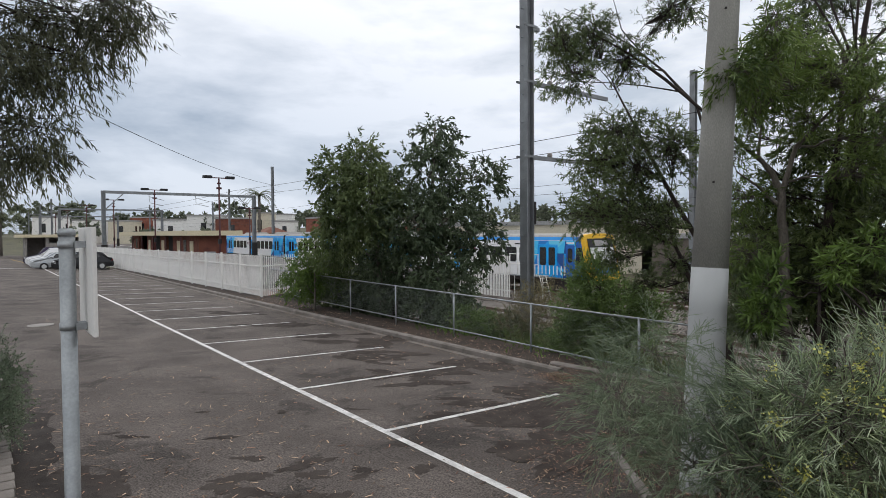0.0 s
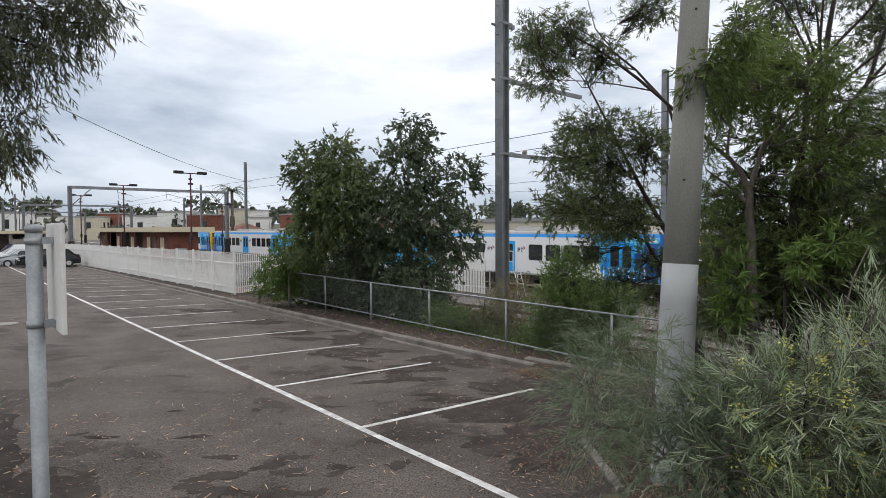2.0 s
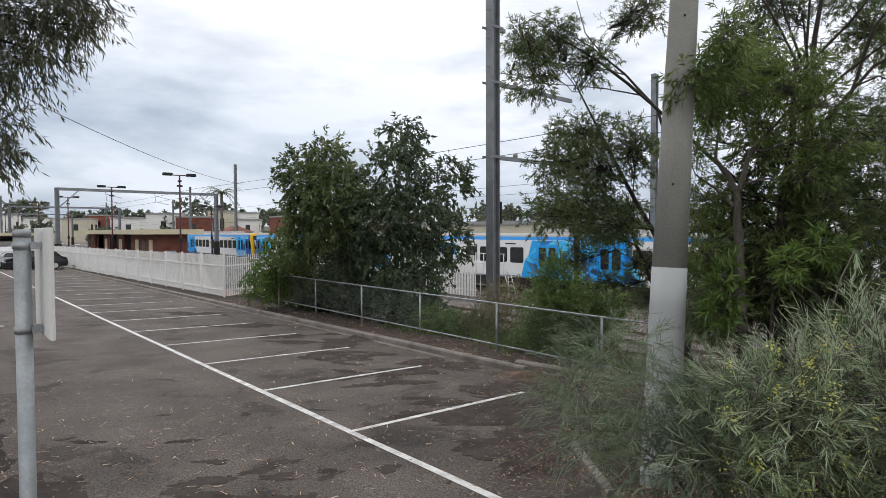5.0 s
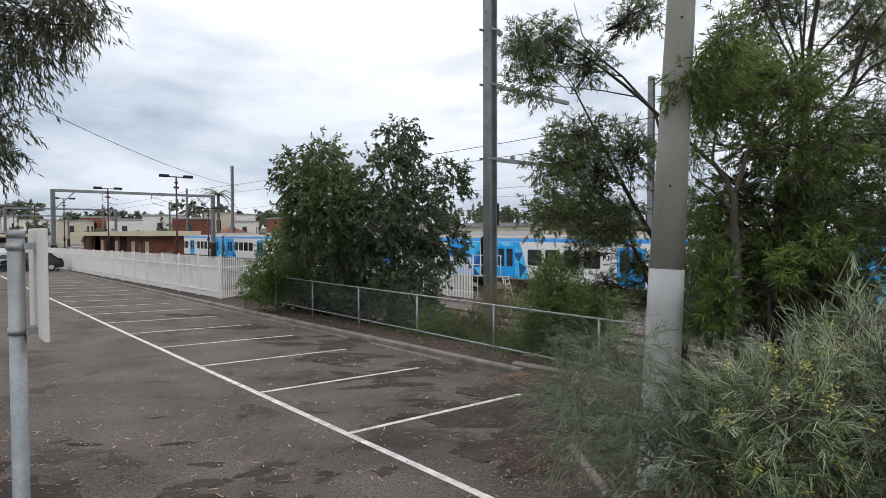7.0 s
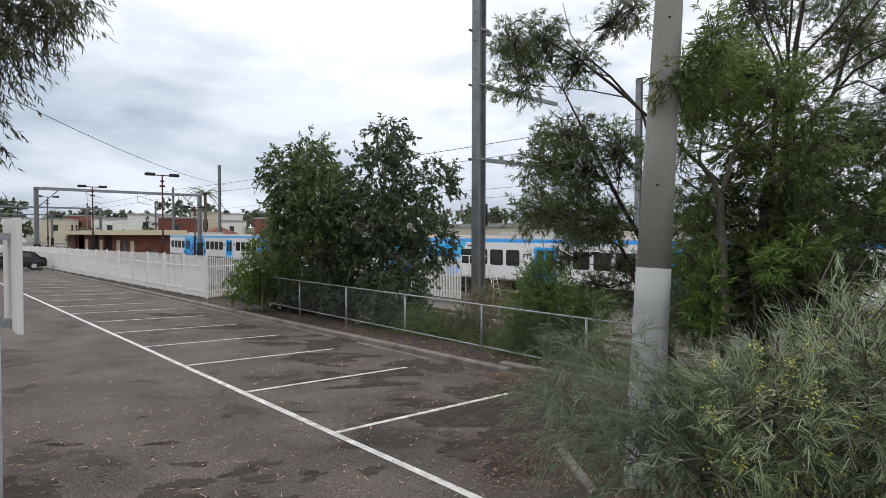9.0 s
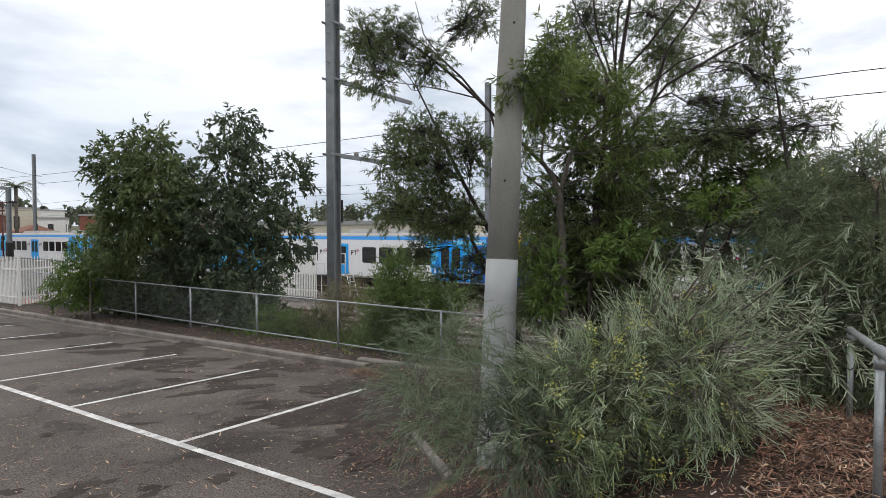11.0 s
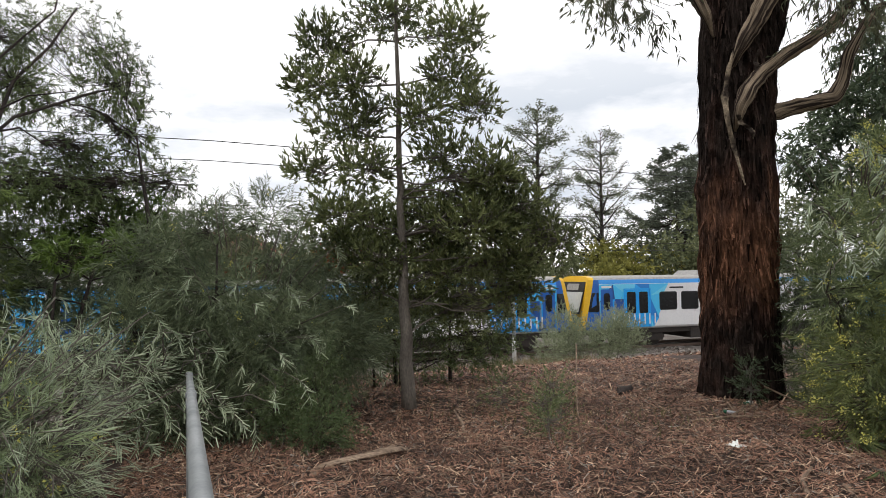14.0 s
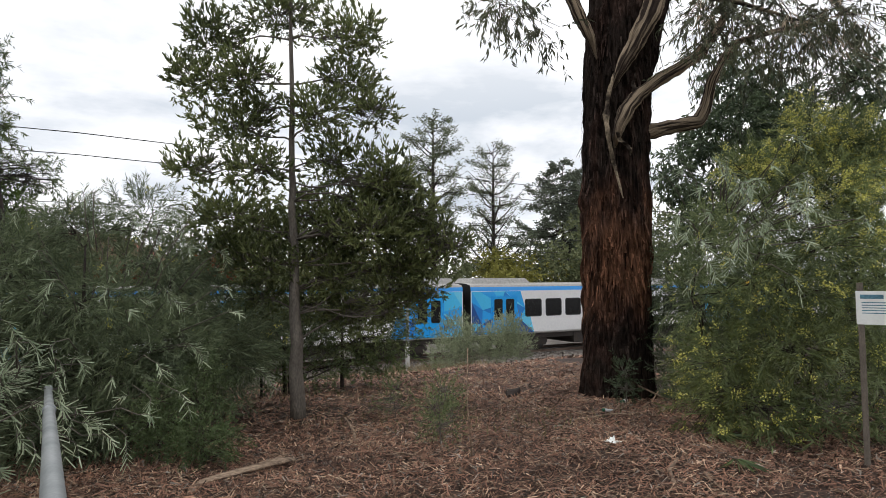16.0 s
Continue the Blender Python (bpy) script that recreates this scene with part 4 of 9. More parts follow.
        front(0.03, -0.60, 0.60, 3.08, 3.42, "destination_box", TRAIN_ROOF)
        front(0.02, -0.95, 0.95, 1.36, 1.80, "front_apron", CAB_BLUE)
        for s in (-1, 1):
            front(0.05, s * 1.05 - 0.2, s * 1.05 + 0.2, 1.50, 1.72, "headlight", BLACK)
        part("coupler", boxes((-0.2, 0.2, -h - 0.22, -h + 0.4, 0.6, 0.95)), TRAIN_UNDER, car)
    else:
        part("gangway", boxes((-0.7, 0.7, -h - 0.22, -h + 0.05, 1.1, 3.4)), BLACK, car)
    part("gangway", boxes((-0.7, 0.7, h - 0.05, h + 0.22, 1.1, 3.4)), BLACK, car)
    return car


EMBLEM_PINK = material("emblem_magenta", (0.50, 0.03, 0.16), None, 0.4, bump=0)
CAB_BLUE = material("cab_blue", (0.02, 0.14, 0.50), (0.018, 0.12, 0.45), 0.35, bump=0, fine_amount=0.03)
DOOR_BLUE = material("door_blue", (0.012, 0.40, 0.92), (0.012, 0.37, 0.87), 0.35, bump=0, fine_amount=0.03)
TRACK_X = 28.5
cars = []
offset = 0.0
lead = rail_car(CAR_M, True, 3)
middle = rail_car(CAR_T, False, 11)
for unit in (0, 1):
    for kind, turned in (("m", 0), ("t", 0), ("m", 180)):
        src = lead if kind == "m" else middle
        length = CAR_M if kind == "m" else CAR_T
        first = (unit == 0 and not turned)
        ob = src if first else copy_thing(src, pose(0, 0, 0, 0, 0, turned))
        cars.append((ob, offset + length / 2, turned))
        offset += length


def nose_y(t):
    """Where the train's nose is: it gathers speed out of the station."""
    return 22.066 - 2.6926 * t - 0.52489 * t * t + 0.014102 * t ** 3 - 0.0002 * t ** 4


def on_line(y, turned):
    """A carriage's pose with both bogies on the bending line."""
    a, b = bend(y - 8), bend(y + 8)
    return pose(TRACK_X + (a + b) / 2, y, RAIL_Z, 0, 0, turned - math.degrees(math.atan2(b - a, 16)))


def motions():
    for ob, back, turned in cars:
        walk(ob, [(0.5 * i, on_line(nose_y(0.5 * i) + back, turned)) for i in range(33)])


# ---- pole, handrail, signs ----
def concrete_pole():
    p = thing("utility_pole", "round grey concrete utility pole with a painted lower part", "pole", at=(5.37, 3.12, -0.26))
    lean = lambda z: (0.060 * z + 0.006 * max(0, z - 2), -0.010 * z - 0.005 * max(0, z - 2))
    def ring(z0, z1, r0, r1):
        n = 6
        return [(*lean(z0 + (z1 - z0) * i / n), z0 + (z1 - z0) * i / n) for i in range(n + 1)], [r0 + (r1 - r0) * i / n for i in range(n + 1)]
    a, r = ring(-0.3, 2.13, 0.186, 0.168)
    tube("painted_base", a, r, POLE_PAINT, p, "smooth light grey paint", sides=40)
    a, r = ring(2.13, 9.5, 0.166, 0.078)
    tube("shaft", a, r, POLE, p, sides=40)
    for z, s in ((2.95, 0.6), (3.75, 0.5), (4.6, 0.75), (5.3, 0.5)):
        x, y = lean(z)
        a = math.atan2(-3.0, -5.1) + s - 0.7
        rr = 0.166 - (z - 2.13) * 0.0119
        bm = bmesh.new()
        bmesh.ops.create_cone(bm, cap_ends=True, segments=10, radius1=0.012, radius2=0.012, depth=0.02, matrix=pose(x + rr * math.cos(a), y + rr * math.sin(a), z, 0, 90, math.degrees(a)))
        part("bolt_hole", bm, DARK, p)


concrete_pole()


def handrail():
    r = thing("handrail", "galvanised steel pipe handrail on round posts", "handrail")
    rail_z = lambda x: 1.49 - 0.089 * (x - 4.05)
    rail_y = lambda x: -0.05 + 0.044 * (x - 4.05)
    xs = [0.75, 1.5, 3.0, 4.05, 5.2, 6.12]
    pts = [(x, rail_y(x), rail_z(x)) for x in xs]
    pts += [(6.2, rail_y(6.2), rail_z(6.2) - 0.06)]
    tube("rail", pts, 0.027, GALV, r, sides=16)
    for x in (4.05, 6.1):
        tube("post", [(x, rail_y(x) + 0.0, ground_z(x, 0) - 0.2), (x, rail_y(x), rail_z(x) - 0.02)], 0.024, GALV, r, sides=16)
        tube("clamp", [(x - 0.045, rail_y(x - 0.045), rail_z(x - 0.045)), (x + 0.045, rail_y(x + 0.045), rail_z(x + 0.045))], 0.034, GALV, r, sides=16)
        tube("collar", [(x, rail_y(x), rail_z(x) - 0.10), (x, rail_y(x), rail_z(x) - 0.03)], 0.031, GALV, r, sides=16)


handrail()


def sign_post(at, turn):
    s = thing("sign_post", "galvanised post carrying a plain sign seen from its edge", "sign", at=at, turn=turn)
    h = 2.245 - at[2]
    tube("post", [(0, 0, -0.3), (0, 0, h - 0.012)], 0.026, GALV, s, sides=24)
    tube("cap", [(0, 0, h - 0.02), (0, 0, h), (0, 0, h + 0.008)], [0.028, 0.028, 0.018], GALV, s, sides=24)
    bm = boxes((0.055, 0.070, -0.17, 0.17, h - 0.37, h + 0.012), bevel=0.004)
    part("sign_plate", bm, WHITE, s, "pale aluminium plate with rounded corners")
    for z in (h - 0.05, h - 0.345):
        tube("bracket", [(0, 0, z - 0.012), (0, 0, z + 0.012)], 0.0295, GALV, s, sides=24)
        part("bracket_arm", boxes((0.02, 0.056, -0.03, 0.03, z - 0.012, z + 0.012)), GALV, s)


sign_post((0.185, 2.68, -0.10), 0.5)


def notice_stake():
    at = (2.49, -5.80, ground_z(2.49, -5.8))
    s = thing("notice_stake", "grey timber stake with a small white notice", "sign", at=at, turn=20)
    h = 2.16 - at[2]
    part("stake", boxes((-0.022, 0.022, -0.016, 0.016, -0.3, h), bevel=0.004), TIMBER, s)
    n = part("notice", boxes((-0.27, 0.03, 0.018, 0.022, h - 0.35, h - 0.07), bevel=0.001), PAPER, s, "white printed notice in a plastic sleeve")
    part("heading_bar", boxes((-0.16, 0.0, 0.022, 0.0235, h - 0.135, h - 0.10)), INK, n)
    for k in range(5):
        part("text_bar", boxes((-0.22 + 0.03 * (k % 2), -0.01, 0.022, 0.0232, h - 0.17 - 0.022 * k, h - 0.163 - 0.022 * k)), INK, n)
    part("emblem", boxes((-0.25, -0.225, 0.022, 0.0232, h - 0.335, h - 0.305)), INK, n)


notice_stake()


# ---- masts and wires ----
def i_mast(name, at, height, arms, width=0.40, turn=0):
    m = thing(name, "grey steel railway mast with side arms", "mast", "railway masts", at=at, turn=turn)
    w = width / 2
    prof = [(-w, -w), (-w + 0.04, -w), (-w + 0.04, -0.02), (w - 0.04, -0.02), (w - 0.04, -w), (w, -w), (w, w), (w - 0.04, w), (w - 0.04, 0.02), (-w + 0.04, 0.02), (-w + 0.04, w), (-w, w)]
    k = len(prof)
    mesh_object("column", [(x, y, z) for z in (-0.5, height) for x, y in prof], [(i, (i + 1) % k, k + (i + 1) % k, k + i) for i in range(k)] + [tuple(range(2 * k - 1, k - 1, -1)), tuple(range(k))], MAST, m)
    for z, length in arms:
        part("arm", boxes((w, length, -0.06, 0.06, z - 0.07, z + 0.07), (-w - 0.15, w + 0.15, -w - 0.03, -w, z - 0.04, z + 0.04), (-w - 0.15, w + 0.15, w, w + 0.03, z - 0.04, z + 0.04)), MAST, m)
        for k, x in enumerate((1.2,)):
            bm = bmesh.new()
            bmesh.ops.create_uvsphere(bm, u_segments=12, v_segments=8, radius=0.10, matrix=pose(x, 0, z + 0.14))
            part("insulator", bm, CONCRETE, m, smooth=True)
    for z in np.arange(3.0, height, 1.0):
        part("step_bolt", boxes((-w - 0.12, -w, -0.012, 0.012, z - 0.012, z + 0.012), (w, w + 0.12, -0.012, 0.012, z + 0.4, z + 0.424)), MAST, m)
    part("switch_rod", boxes((w, w + 0.05, -w - 0.05, -w, 4.4, 5.2)), DARK, m)
    return m


i_mast("mast", (15.28, 15.0, -1.9), 13.6, ((6.8, 3.9), (9.45, 4.6), (11.4, 0.6)), 0.36)
i_mast("mast", (33.2, 18.75, -1.9), 13.6, ((8.2, 1.2),), 0.32, 180)
i_mast("mast", (34.0, 85.7, -1.9), 14.1, (), 0.34)

for x, z, r in ((28.5, 6.6, 0.012), (28.5, 5.2, 0.010), (33.0, 6.4, 0.012), (33.0, 5.0, 0.010), (19.9, 7.62, 0.014), (19.9, 6.98, 0.013)):
    pts = []
    for k in range(0, 37):
        y = -120 + 10 * k
        pts.append((x + (bend(y) if x > 25 else 0), y, z - 1.3 + 0.25 * (2 * abs((y % 60) / 60 - 0.5)) ** 2))
    tagged(tube("overhead_wire", pts, r, CABLE, sides=5), "thin black overhead traction wire", "wire")
tagged(tube("service_cable", [(-1.5 + 26 * k / 20, 24 + 36 * k / 20, 8.6 - 1.4 * k / 20 - 1.6 * (k / 20) * (1 - k / 20) * 2) for k in range(21)], 0.016, CABLE, sides=5), "slack black service cable", "wire")


# ---- plants ----
def plant(name, label, category, trunks, blobs, leaf, bark=GREY_BARK, seed=1, twigs=40, per_twig=12, size=(0.10, 0.025), twig_len=0.3, droop=0.3, outward=0.6, attach=True, flowers=0, limb=0.03, hollow=0.35, spread_leaf=0.8, spray=0.0, stems=False, shown=14, group="", pinnate=False, bow=0.15, into=None, crown="crown", sides=5, blade=False, tidy=1.0, rise=0.0):
    """Trunks: lists of (x, y, z, radius). Blobs: clumps (x, y, z, half width, half height) that limbs lead to."""
    rng = np.random.default_rng(seed)
    base = trunks[0][0][:3]
    t = into or thing(name, label, category, group, at=base)
    base = tuple(t.location)
    o = np.array(base)
    lines = []
    trunk_pts = []
    for tr in trunks:
        a = np.array([q[:3] for q in tr]) - o
        r = [q[3] for q in tr]
        fine = []
        rad = []
        for i in range(len(a) - 1):
            for k in range(4):
                s = k / 4
                fine.append(a[i] * (1 - s) + a[i + 1] * s + rng.normal(0, r[i] * 0.12, 3) * (1 if i + k else 0))
                rad.append(r[i] * (1 - s) + r[i + 1] * s)
        fine.append(a[-1])
        rad.append(r[-1])
        lines.append((fine, rad))
        trunk_pts.extend(zip(fine, rad))
    TP = np.array([p for p, _ in trunk_pts])
    TR = np.array([r for _, r in trunk_pts])
    base_l, way_l = [], []
    area = np.array([max(0.05, b[3] * b[4]) for b in blobs])
    share = area / area.mean()
    bases, ways = [], []
    fl_pos = []
    for bi, (bx, by, bz, rh, rv) in enumerate(blobs):
        c = np.array((bx, by, bz)) - o
        if attach:
            gap = np.linalg.norm(TP - c, axis=1) + 1.2 * np.maximum(0, TP[:, 2] - c[2] + 0.15 * rv)
            k = int(np.argmin(gap))
            s, r0 = TP[k], max(0.006, min(limb, TR[k] * 0.6))
            bend = (s + c) / 2 + rng.normal(0, 0.08, 3) * np.linalg.norm(c - s) + np.array([0, 0, 0.08 * np.linalg.norm(c - s)])
            u = np.linspace(0, 1, 7)[:, None]
            curve = (1 - u) ** 2 * s + 2 * u * (1 - u) * bend + u ** 2 * c
            sway = rng.normal(size=(2, 3)) * 0.045 * np.linalg.norm(c - s)
            curve = curve + np.sin(u * 6.3) * sway[0] + np.sin(u * 11) * np.sin(u * 3.1416) * sway[1]
            lines.append((curve, np.linspace(r0, r0 * 0.35, 7)))
        else:
            curve = np.array([c])
        nt = max(4, int(twigs * share[bi]))
        v = rng.normal(size=(nt, 3))
        v /= np.linalg.norm(v, axis=1)[:, None]
        rad = hollow + (1 - hollow) * rng.random(nt) ** 0.6
        tip = c + v * rad[:, None] * np.array([rh, rh, rv])
        start = curve[rng.integers(len(curve) // 2, len(curve), nt)] if attach else np.repeat(c[None], nt, 0)
        for q in range(0, nt, max(1, nt // shown)):
            mid = (start[q] + tip[q]) / 2 + rng.normal(0, 0.06, 3) * rh
            lines.append(([start[q], mid, tip[q]], [max(0.004, limb * 0.22), max(0.003, limb * 0.15), 0.003]))
        d = v * outward + rng.normal(size=(nt, 3)) * 0.5
        d[:, 2] += rise - droop * 0.5
        d /= np.linalg.norm(d, axis=1)[:, None]
        tl = twig_len * rng.uniform(0.6, 1.3, nt)
        u = rng.random((nt, per_twig))
        p = tip[:, None] + d[:, None] * (u * tl[:, None])[..., None]
        p[..., 2] -= droop * 0.35 * (u ** 2) * tl[:, None]
        w = d[:, None] * 0.75 + rng.normal(size=(nt, per_twig, 3)) * spread_leaf * 0.6
        if spray:
            perp = np.cross(d[:, None], rng.normal(size=(nt, per_twig, 3)))
            perp /= np.linalg.norm(perp, axis=2)[..., None] + 1e-9
            w = d[:, None] + perp * spray * rng.uniform(0.6, 1.3, (nt, per_twig, 1))
        if pinnate:
            k = np.arange(per_twig)
            u = np.repeat(((k // 2 + 0.6) / (per_twig / 2))[None], nt, 0) + rng.normal(0, 0.02 * tidy, (nt, per_twig))
            p = tip[:, None] + d[:, None] * (u * tl[:, None])[..., None]
            p[..., 2] -= droop * 0.35 * (u ** 2) * tl[:, None]
            flat = np.cross(d, rng.normal(size=(nt, 3)))
            flat /= np.linalg.norm(flat, axis=1)[:, None] + 1e-9
            w = d[:, None] + flat[:, None] * (np.where(k % 2, 1, -1) * spray)[None, :, None] + rng.normal(size=(nt, per_twig, 3)) * 0.16 * tidy
            w[..., 2] += droop * 0.6
        w[..., 2] -= droop
        if stems:
            for q in range(nt):
                e = d[q] * tl[q]
                lines.append(([tip[q] - e * 0.3, tip[q] + e * 0.45 - np.array([0, 0, droop * 0.07 * tl[q]]), tip[q] + e - np.array([0, 0, droop * 0.35 * tl[q]])], [0.004, 0.003, 0.0015]))
        bases.append(p.reshape(-1, 3))
        ways.append(w.reshape(-1, 3))
        if flowers:
            pick = rng.integers(0, nt, max(1, int(flowers * share[bi])))
            fl_pos.append(tip[pick] + d[pick] * tl[pick][:, None] * rng.random((len(pick), 1)))
    many_tubes("branch" if into else "trunk", lines, bark, t, sides=sides)
    B, W = np.concatenate(bases), np.concatenate(ways)
    quads_object(crown, leaf_quads(rng, B, W, size[0], size[1], bow=bow, blade=blade), leaf, t)
    if flowers:
        P = np.concatenate(fl_pos)
        P = (P[:, None] + rng.normal(0, 0.024, (len(P), 18, 3))).reshape(-1, 3)
        quads_object("blossom", leaf_quads(rng, P, rng.normal(size=P.shape), 0.022, 0.018), FLOWER, t, "small yellow flowers")
    return t


def at_ground(x, y, r, dz=-0.15):
    return (x, y, ground_z(x, y) + dz, r)


LEAF_DRY = leaf_material("dry_shrub_leaf", (0.10, 0.085, 0.045), (0.27, 0.24, 0.13), 0.3)
# the pair of broad-leaved trees behind the chain link fence
plant("broadleaf_tree", "dense dark green young tree behind the chain link fence", "tree",
      [[at_ground(10.55, 17.2, 0.10), (10.4, 17.3, 2.0, 0.07), (10.3, 17.5, 5.2, 0.03)]], [
    (9.23, 17.74, 4.06, 0.84, 0.84), (10.09, 17.73, 4.67, 0.73, 0.73), (9.21, 17.33, 2.74, 0.83, 1.01), (9.70, 16.72, 3.18, 1.10, 1.28),
    (11.22, 19.76, 0.88, 1.29, 1.18), (9.27, 18.27, 1.89, 0.58, 0.87), (10.95, 17.67, 3.84, 0.49, 0.69),
], LEAF_MID, GREY_BARK, 21, twigs=260, per_twig=12, size=(0.17, 0.058), twig_len=0.4, droop=0.45, limb=0.04)
plant("broadleaf_tree", "tall dark green young tree with drooping leaves", "tree",
      [[at_ground(11.6, 16.0, 0.11), (11.7, 16.0, 2.2, 0.08), (12.0, 16.1, 5.8, 0.03)]], [
    (12.08, 16.21, 5.33, 0.77, 0.77), (11.60, 15.90, 4.13, 1.12, 1.12), (10.84, 15.81, 2.62, 1.28, 1.10), (12.17, 15.42, 2.81, 1.03, 1.12),
    (13.75, 15.50, 4.02, 0.69, 0.79), (11.65, 16.65, 1.10, 1.75, 1.16), (13.22, 15.20, 1.86, 0.77, 0.96), (11.09, 17.58, 0.88, 1.19, 1.19),
    (11.24, 19.83, -0.32, 1.30, 0.65), (11.35, 14.71, 0.65, 1.07, 0.89),
], LEAF_GUM, GREY_BARK, 22, twigs=230, per_twig=12, size=(0.18, 0.062), twig_len=0.4, droop=0.5, limb=0.04)
plant("shrub", "light green leafy shrub by the palisade fence", "shrub",
      [[at_ground(9.15, 19.5, 0.05), (9.15, 19.5, 0.8, 0.03)]], [
    (9.50, 19.97, 1.46, 0.62, 0.72), (9.26, 20.14, 0.84, 0.74, 0.66), (9.04, 20.29, 0.43, 0.83, 0.52), (9.70, 19.79, 0.63, 0.66, 0.62),
], LEAF_BRIGHT, GREY_BARK, 23, twigs=170, per_twig=12, size=(0.13, 0.04), twig_len=0.4, droop=0.3)

# fine-leaved trees round the pole
plant("acacia_tree", "open fine-leaved tree with dark forking branches", "tree",
      [[(8.48, 2.89, 4.28, 0.02), (8.47, 3.13, 4.86, 0.016), (8.45, 3.37, 5.36, 0.012), (8.44, 3.58, 5.86, 0.009), (8.43, 3.69, 6.44, 0.006)], [(8.48, 2.89, 4.41, 0.018), (8.47, 3.11, 5.11, 0.014), (8.46, 3.19, 5.85, 0.01), (8.47, 3.12, 6.43, 0.006)], [(8.48, 2.84, 4.53, 0.018), (8.49, 2.80, 5.36, 0.014), (8.50, 2.54, 5.93, 0.01), (8.51, 2.37, 6.51, 0.006)], [(8.48, 2.89, 4.28, 0.02), (8.51, 2.39, 4.77, 0.016), (8.53, 2.06, 5.18, 0.012), (8.55, 1.72, 5.59, 0.009), (8.56, 1.63, 6.17, 0.006)], [(8.48, 2.89, 3.79, 0.02), (8.51, 2.39, 4.19, 0.015), (8.54, 1.98, 4.48, 0.01), (8.57, 1.48, 4.60, 0.006)], [(8.49, 2.85, 1.25, 0.075), (8.50, 2.90, 2.24, 0.062), (8.57, 2.85, 3.48, 0.046), (8.65, 2.80, 4.72, 0.033), (8.74, 2.71, 5.55, 0.022), (8.82, 2.61, 6.21, 0.012)], [(7.95, 3.38, 2.81, 0.028), (7.40, 4.27, 3.86, 0.022), (7.19, 4.62, 4.26, 0.022), (6.93, 5.03, 4.67, 0.016), (6.67, 5.43, 4.99, 0.010)], [(8.37, 2.79, 3.37, 0.030), (8.65, 2.39, 3.94, 0.025), (8.81, 2.20, 4.74, 0.020), (9.04, 1.87, 5.31, 0.018), (9.24, 1.61, 5.95, 0.010)], [(8.37, 2.79, 3.37, 0.026), (8.80, 2.19, 4.26, 0.020), (9.25, 1.53, 4.74, 0.018), (9.53, 1.13, 4.98, 0.010)]],
      [
    (9.60, 1.21, 5.02, 0.49, 0.49), (9.71, 0.99, 4.28, 0.33, 0.33), (9.23, 2.30, 4.78, 0.51, 0.42), (9.41, 1.62, 4.06, 0.41, 0.33),
    (9.09, 1.71, 3.45, 0.57, 0.32), (8.67, 2.16, 3.28, 0.48, 0.48), (9.56, 1.19, 3.55, 0.41, 0.33), (10.02, 0.51, 3.71, 0.41, 0.33),
    (9.36, 2.50, 5.45, 0.43, 0.35), (8.83, 3.29, 5.45, 0.52, 0.35), (8.62, 3.57, 4.84, 0.43, 0.35),
], LEAF_ACACIA, DARK_BARK, 31, twigs=150, per_twig=18, shown=60, size=(0.080, 0.012), twig_len=0.15, droop=0.35, limb=0.014, hollow=0.15)
plant("acacia_tree", "fine-leaved spreading tree beside the concrete pole", "tree",
      [[at_ground(7.9, 3.9, 0.07), (7.8, 4.2, 1.6, 0.042), (7.3, 4.7, 2.9, 0.028), (6.9, 5.2, 4.2, 0.012)]],
      [
    (6.17, 5.43, 4.32, 0.38, 0.38), (6.63, 5.50, 4.99, 0.48, 0.36), (6.10, 5.57, 4.86, 0.23, 0.31), (6.49, 4.91, 3.55, 0.42, 0.31),
    (6.15, 5.03, 3.14, 0.37, 0.37), (6.60, 4.71, 3.01, 0.38, 0.46), (6.13, 5.02, 2.47, 0.45, 0.30), (6.67, 4.57, 2.32, 0.46, 0.31),
    (7.08, 4.36, 3.27, 0.24, 0.39), (7.43, 4.48, 5.27, 0.41, 0.25), (7.01, 5.08, 4.62, 0.33, 0.33),
], LEAF_ACACIA, DARK_BARK, 32, twigs=120, per_twig=18, shown=60, size=(0.078, 0.012), twig_len=0.15, droop=0.3, limb=0.014, hollow=0.15)
plant("acacia_tree", "thin arching branches with sparse fine leaves", "tree",
      [[at_ground(7.9, 4.0, 0.06), (7.85, 4.2, 1.4, 0.05), (7.7, 4.4, 2.4, 0.04)], [(8.09, 4.39, 3.11, 0.026), (8.07, 4.66, 4.02, 0.022), (8.04, 5.17, 4.63, 0.018), (8.00, 5.73, 5.15, 0.013), (7.96, 6.36, 5.63, 0.009), (7.92, 6.99, 6.08, 0.005)], [(8.05, 4.90, 4.27, 0.013), (8.02, 5.49, 4.47, 0.01), (7.98, 6.13, 4.64, 0.008), (7.93, 6.84, 4.80, 0.005)], [(8.04, 5.17, 4.63, 0.012), (8.00, 5.73, 4.87, 0.009), (7.96, 6.36, 5.04, 0.007), (7.92, 7.08, 5.28, 0.004)], [(8.01, 5.57, 5.03, 0.012), (7.99, 5.88, 5.43, 0.009), (7.98, 6.04, 5.99, 0.005)]],
      [
    (7.94, 5.10, 5.46, 0.35, 0.24), (8.06, 6.36, 5.47, 0.40, 0.28), (8.09, 5.96, 4.99, 0.32, 0.20), (8.04, 6.76, 5.15, 0.40, 0.24),
    (8.11, 7.16, 5.60, 0.49, 0.33),
], LEAF_ACACIA, DARK_BARK, 29, twigs=60, per_twig=13, shown=50, size=(0.075, 0.011), twig_len=0.16, droop=0.4, limb=0.014, hollow=0.1)
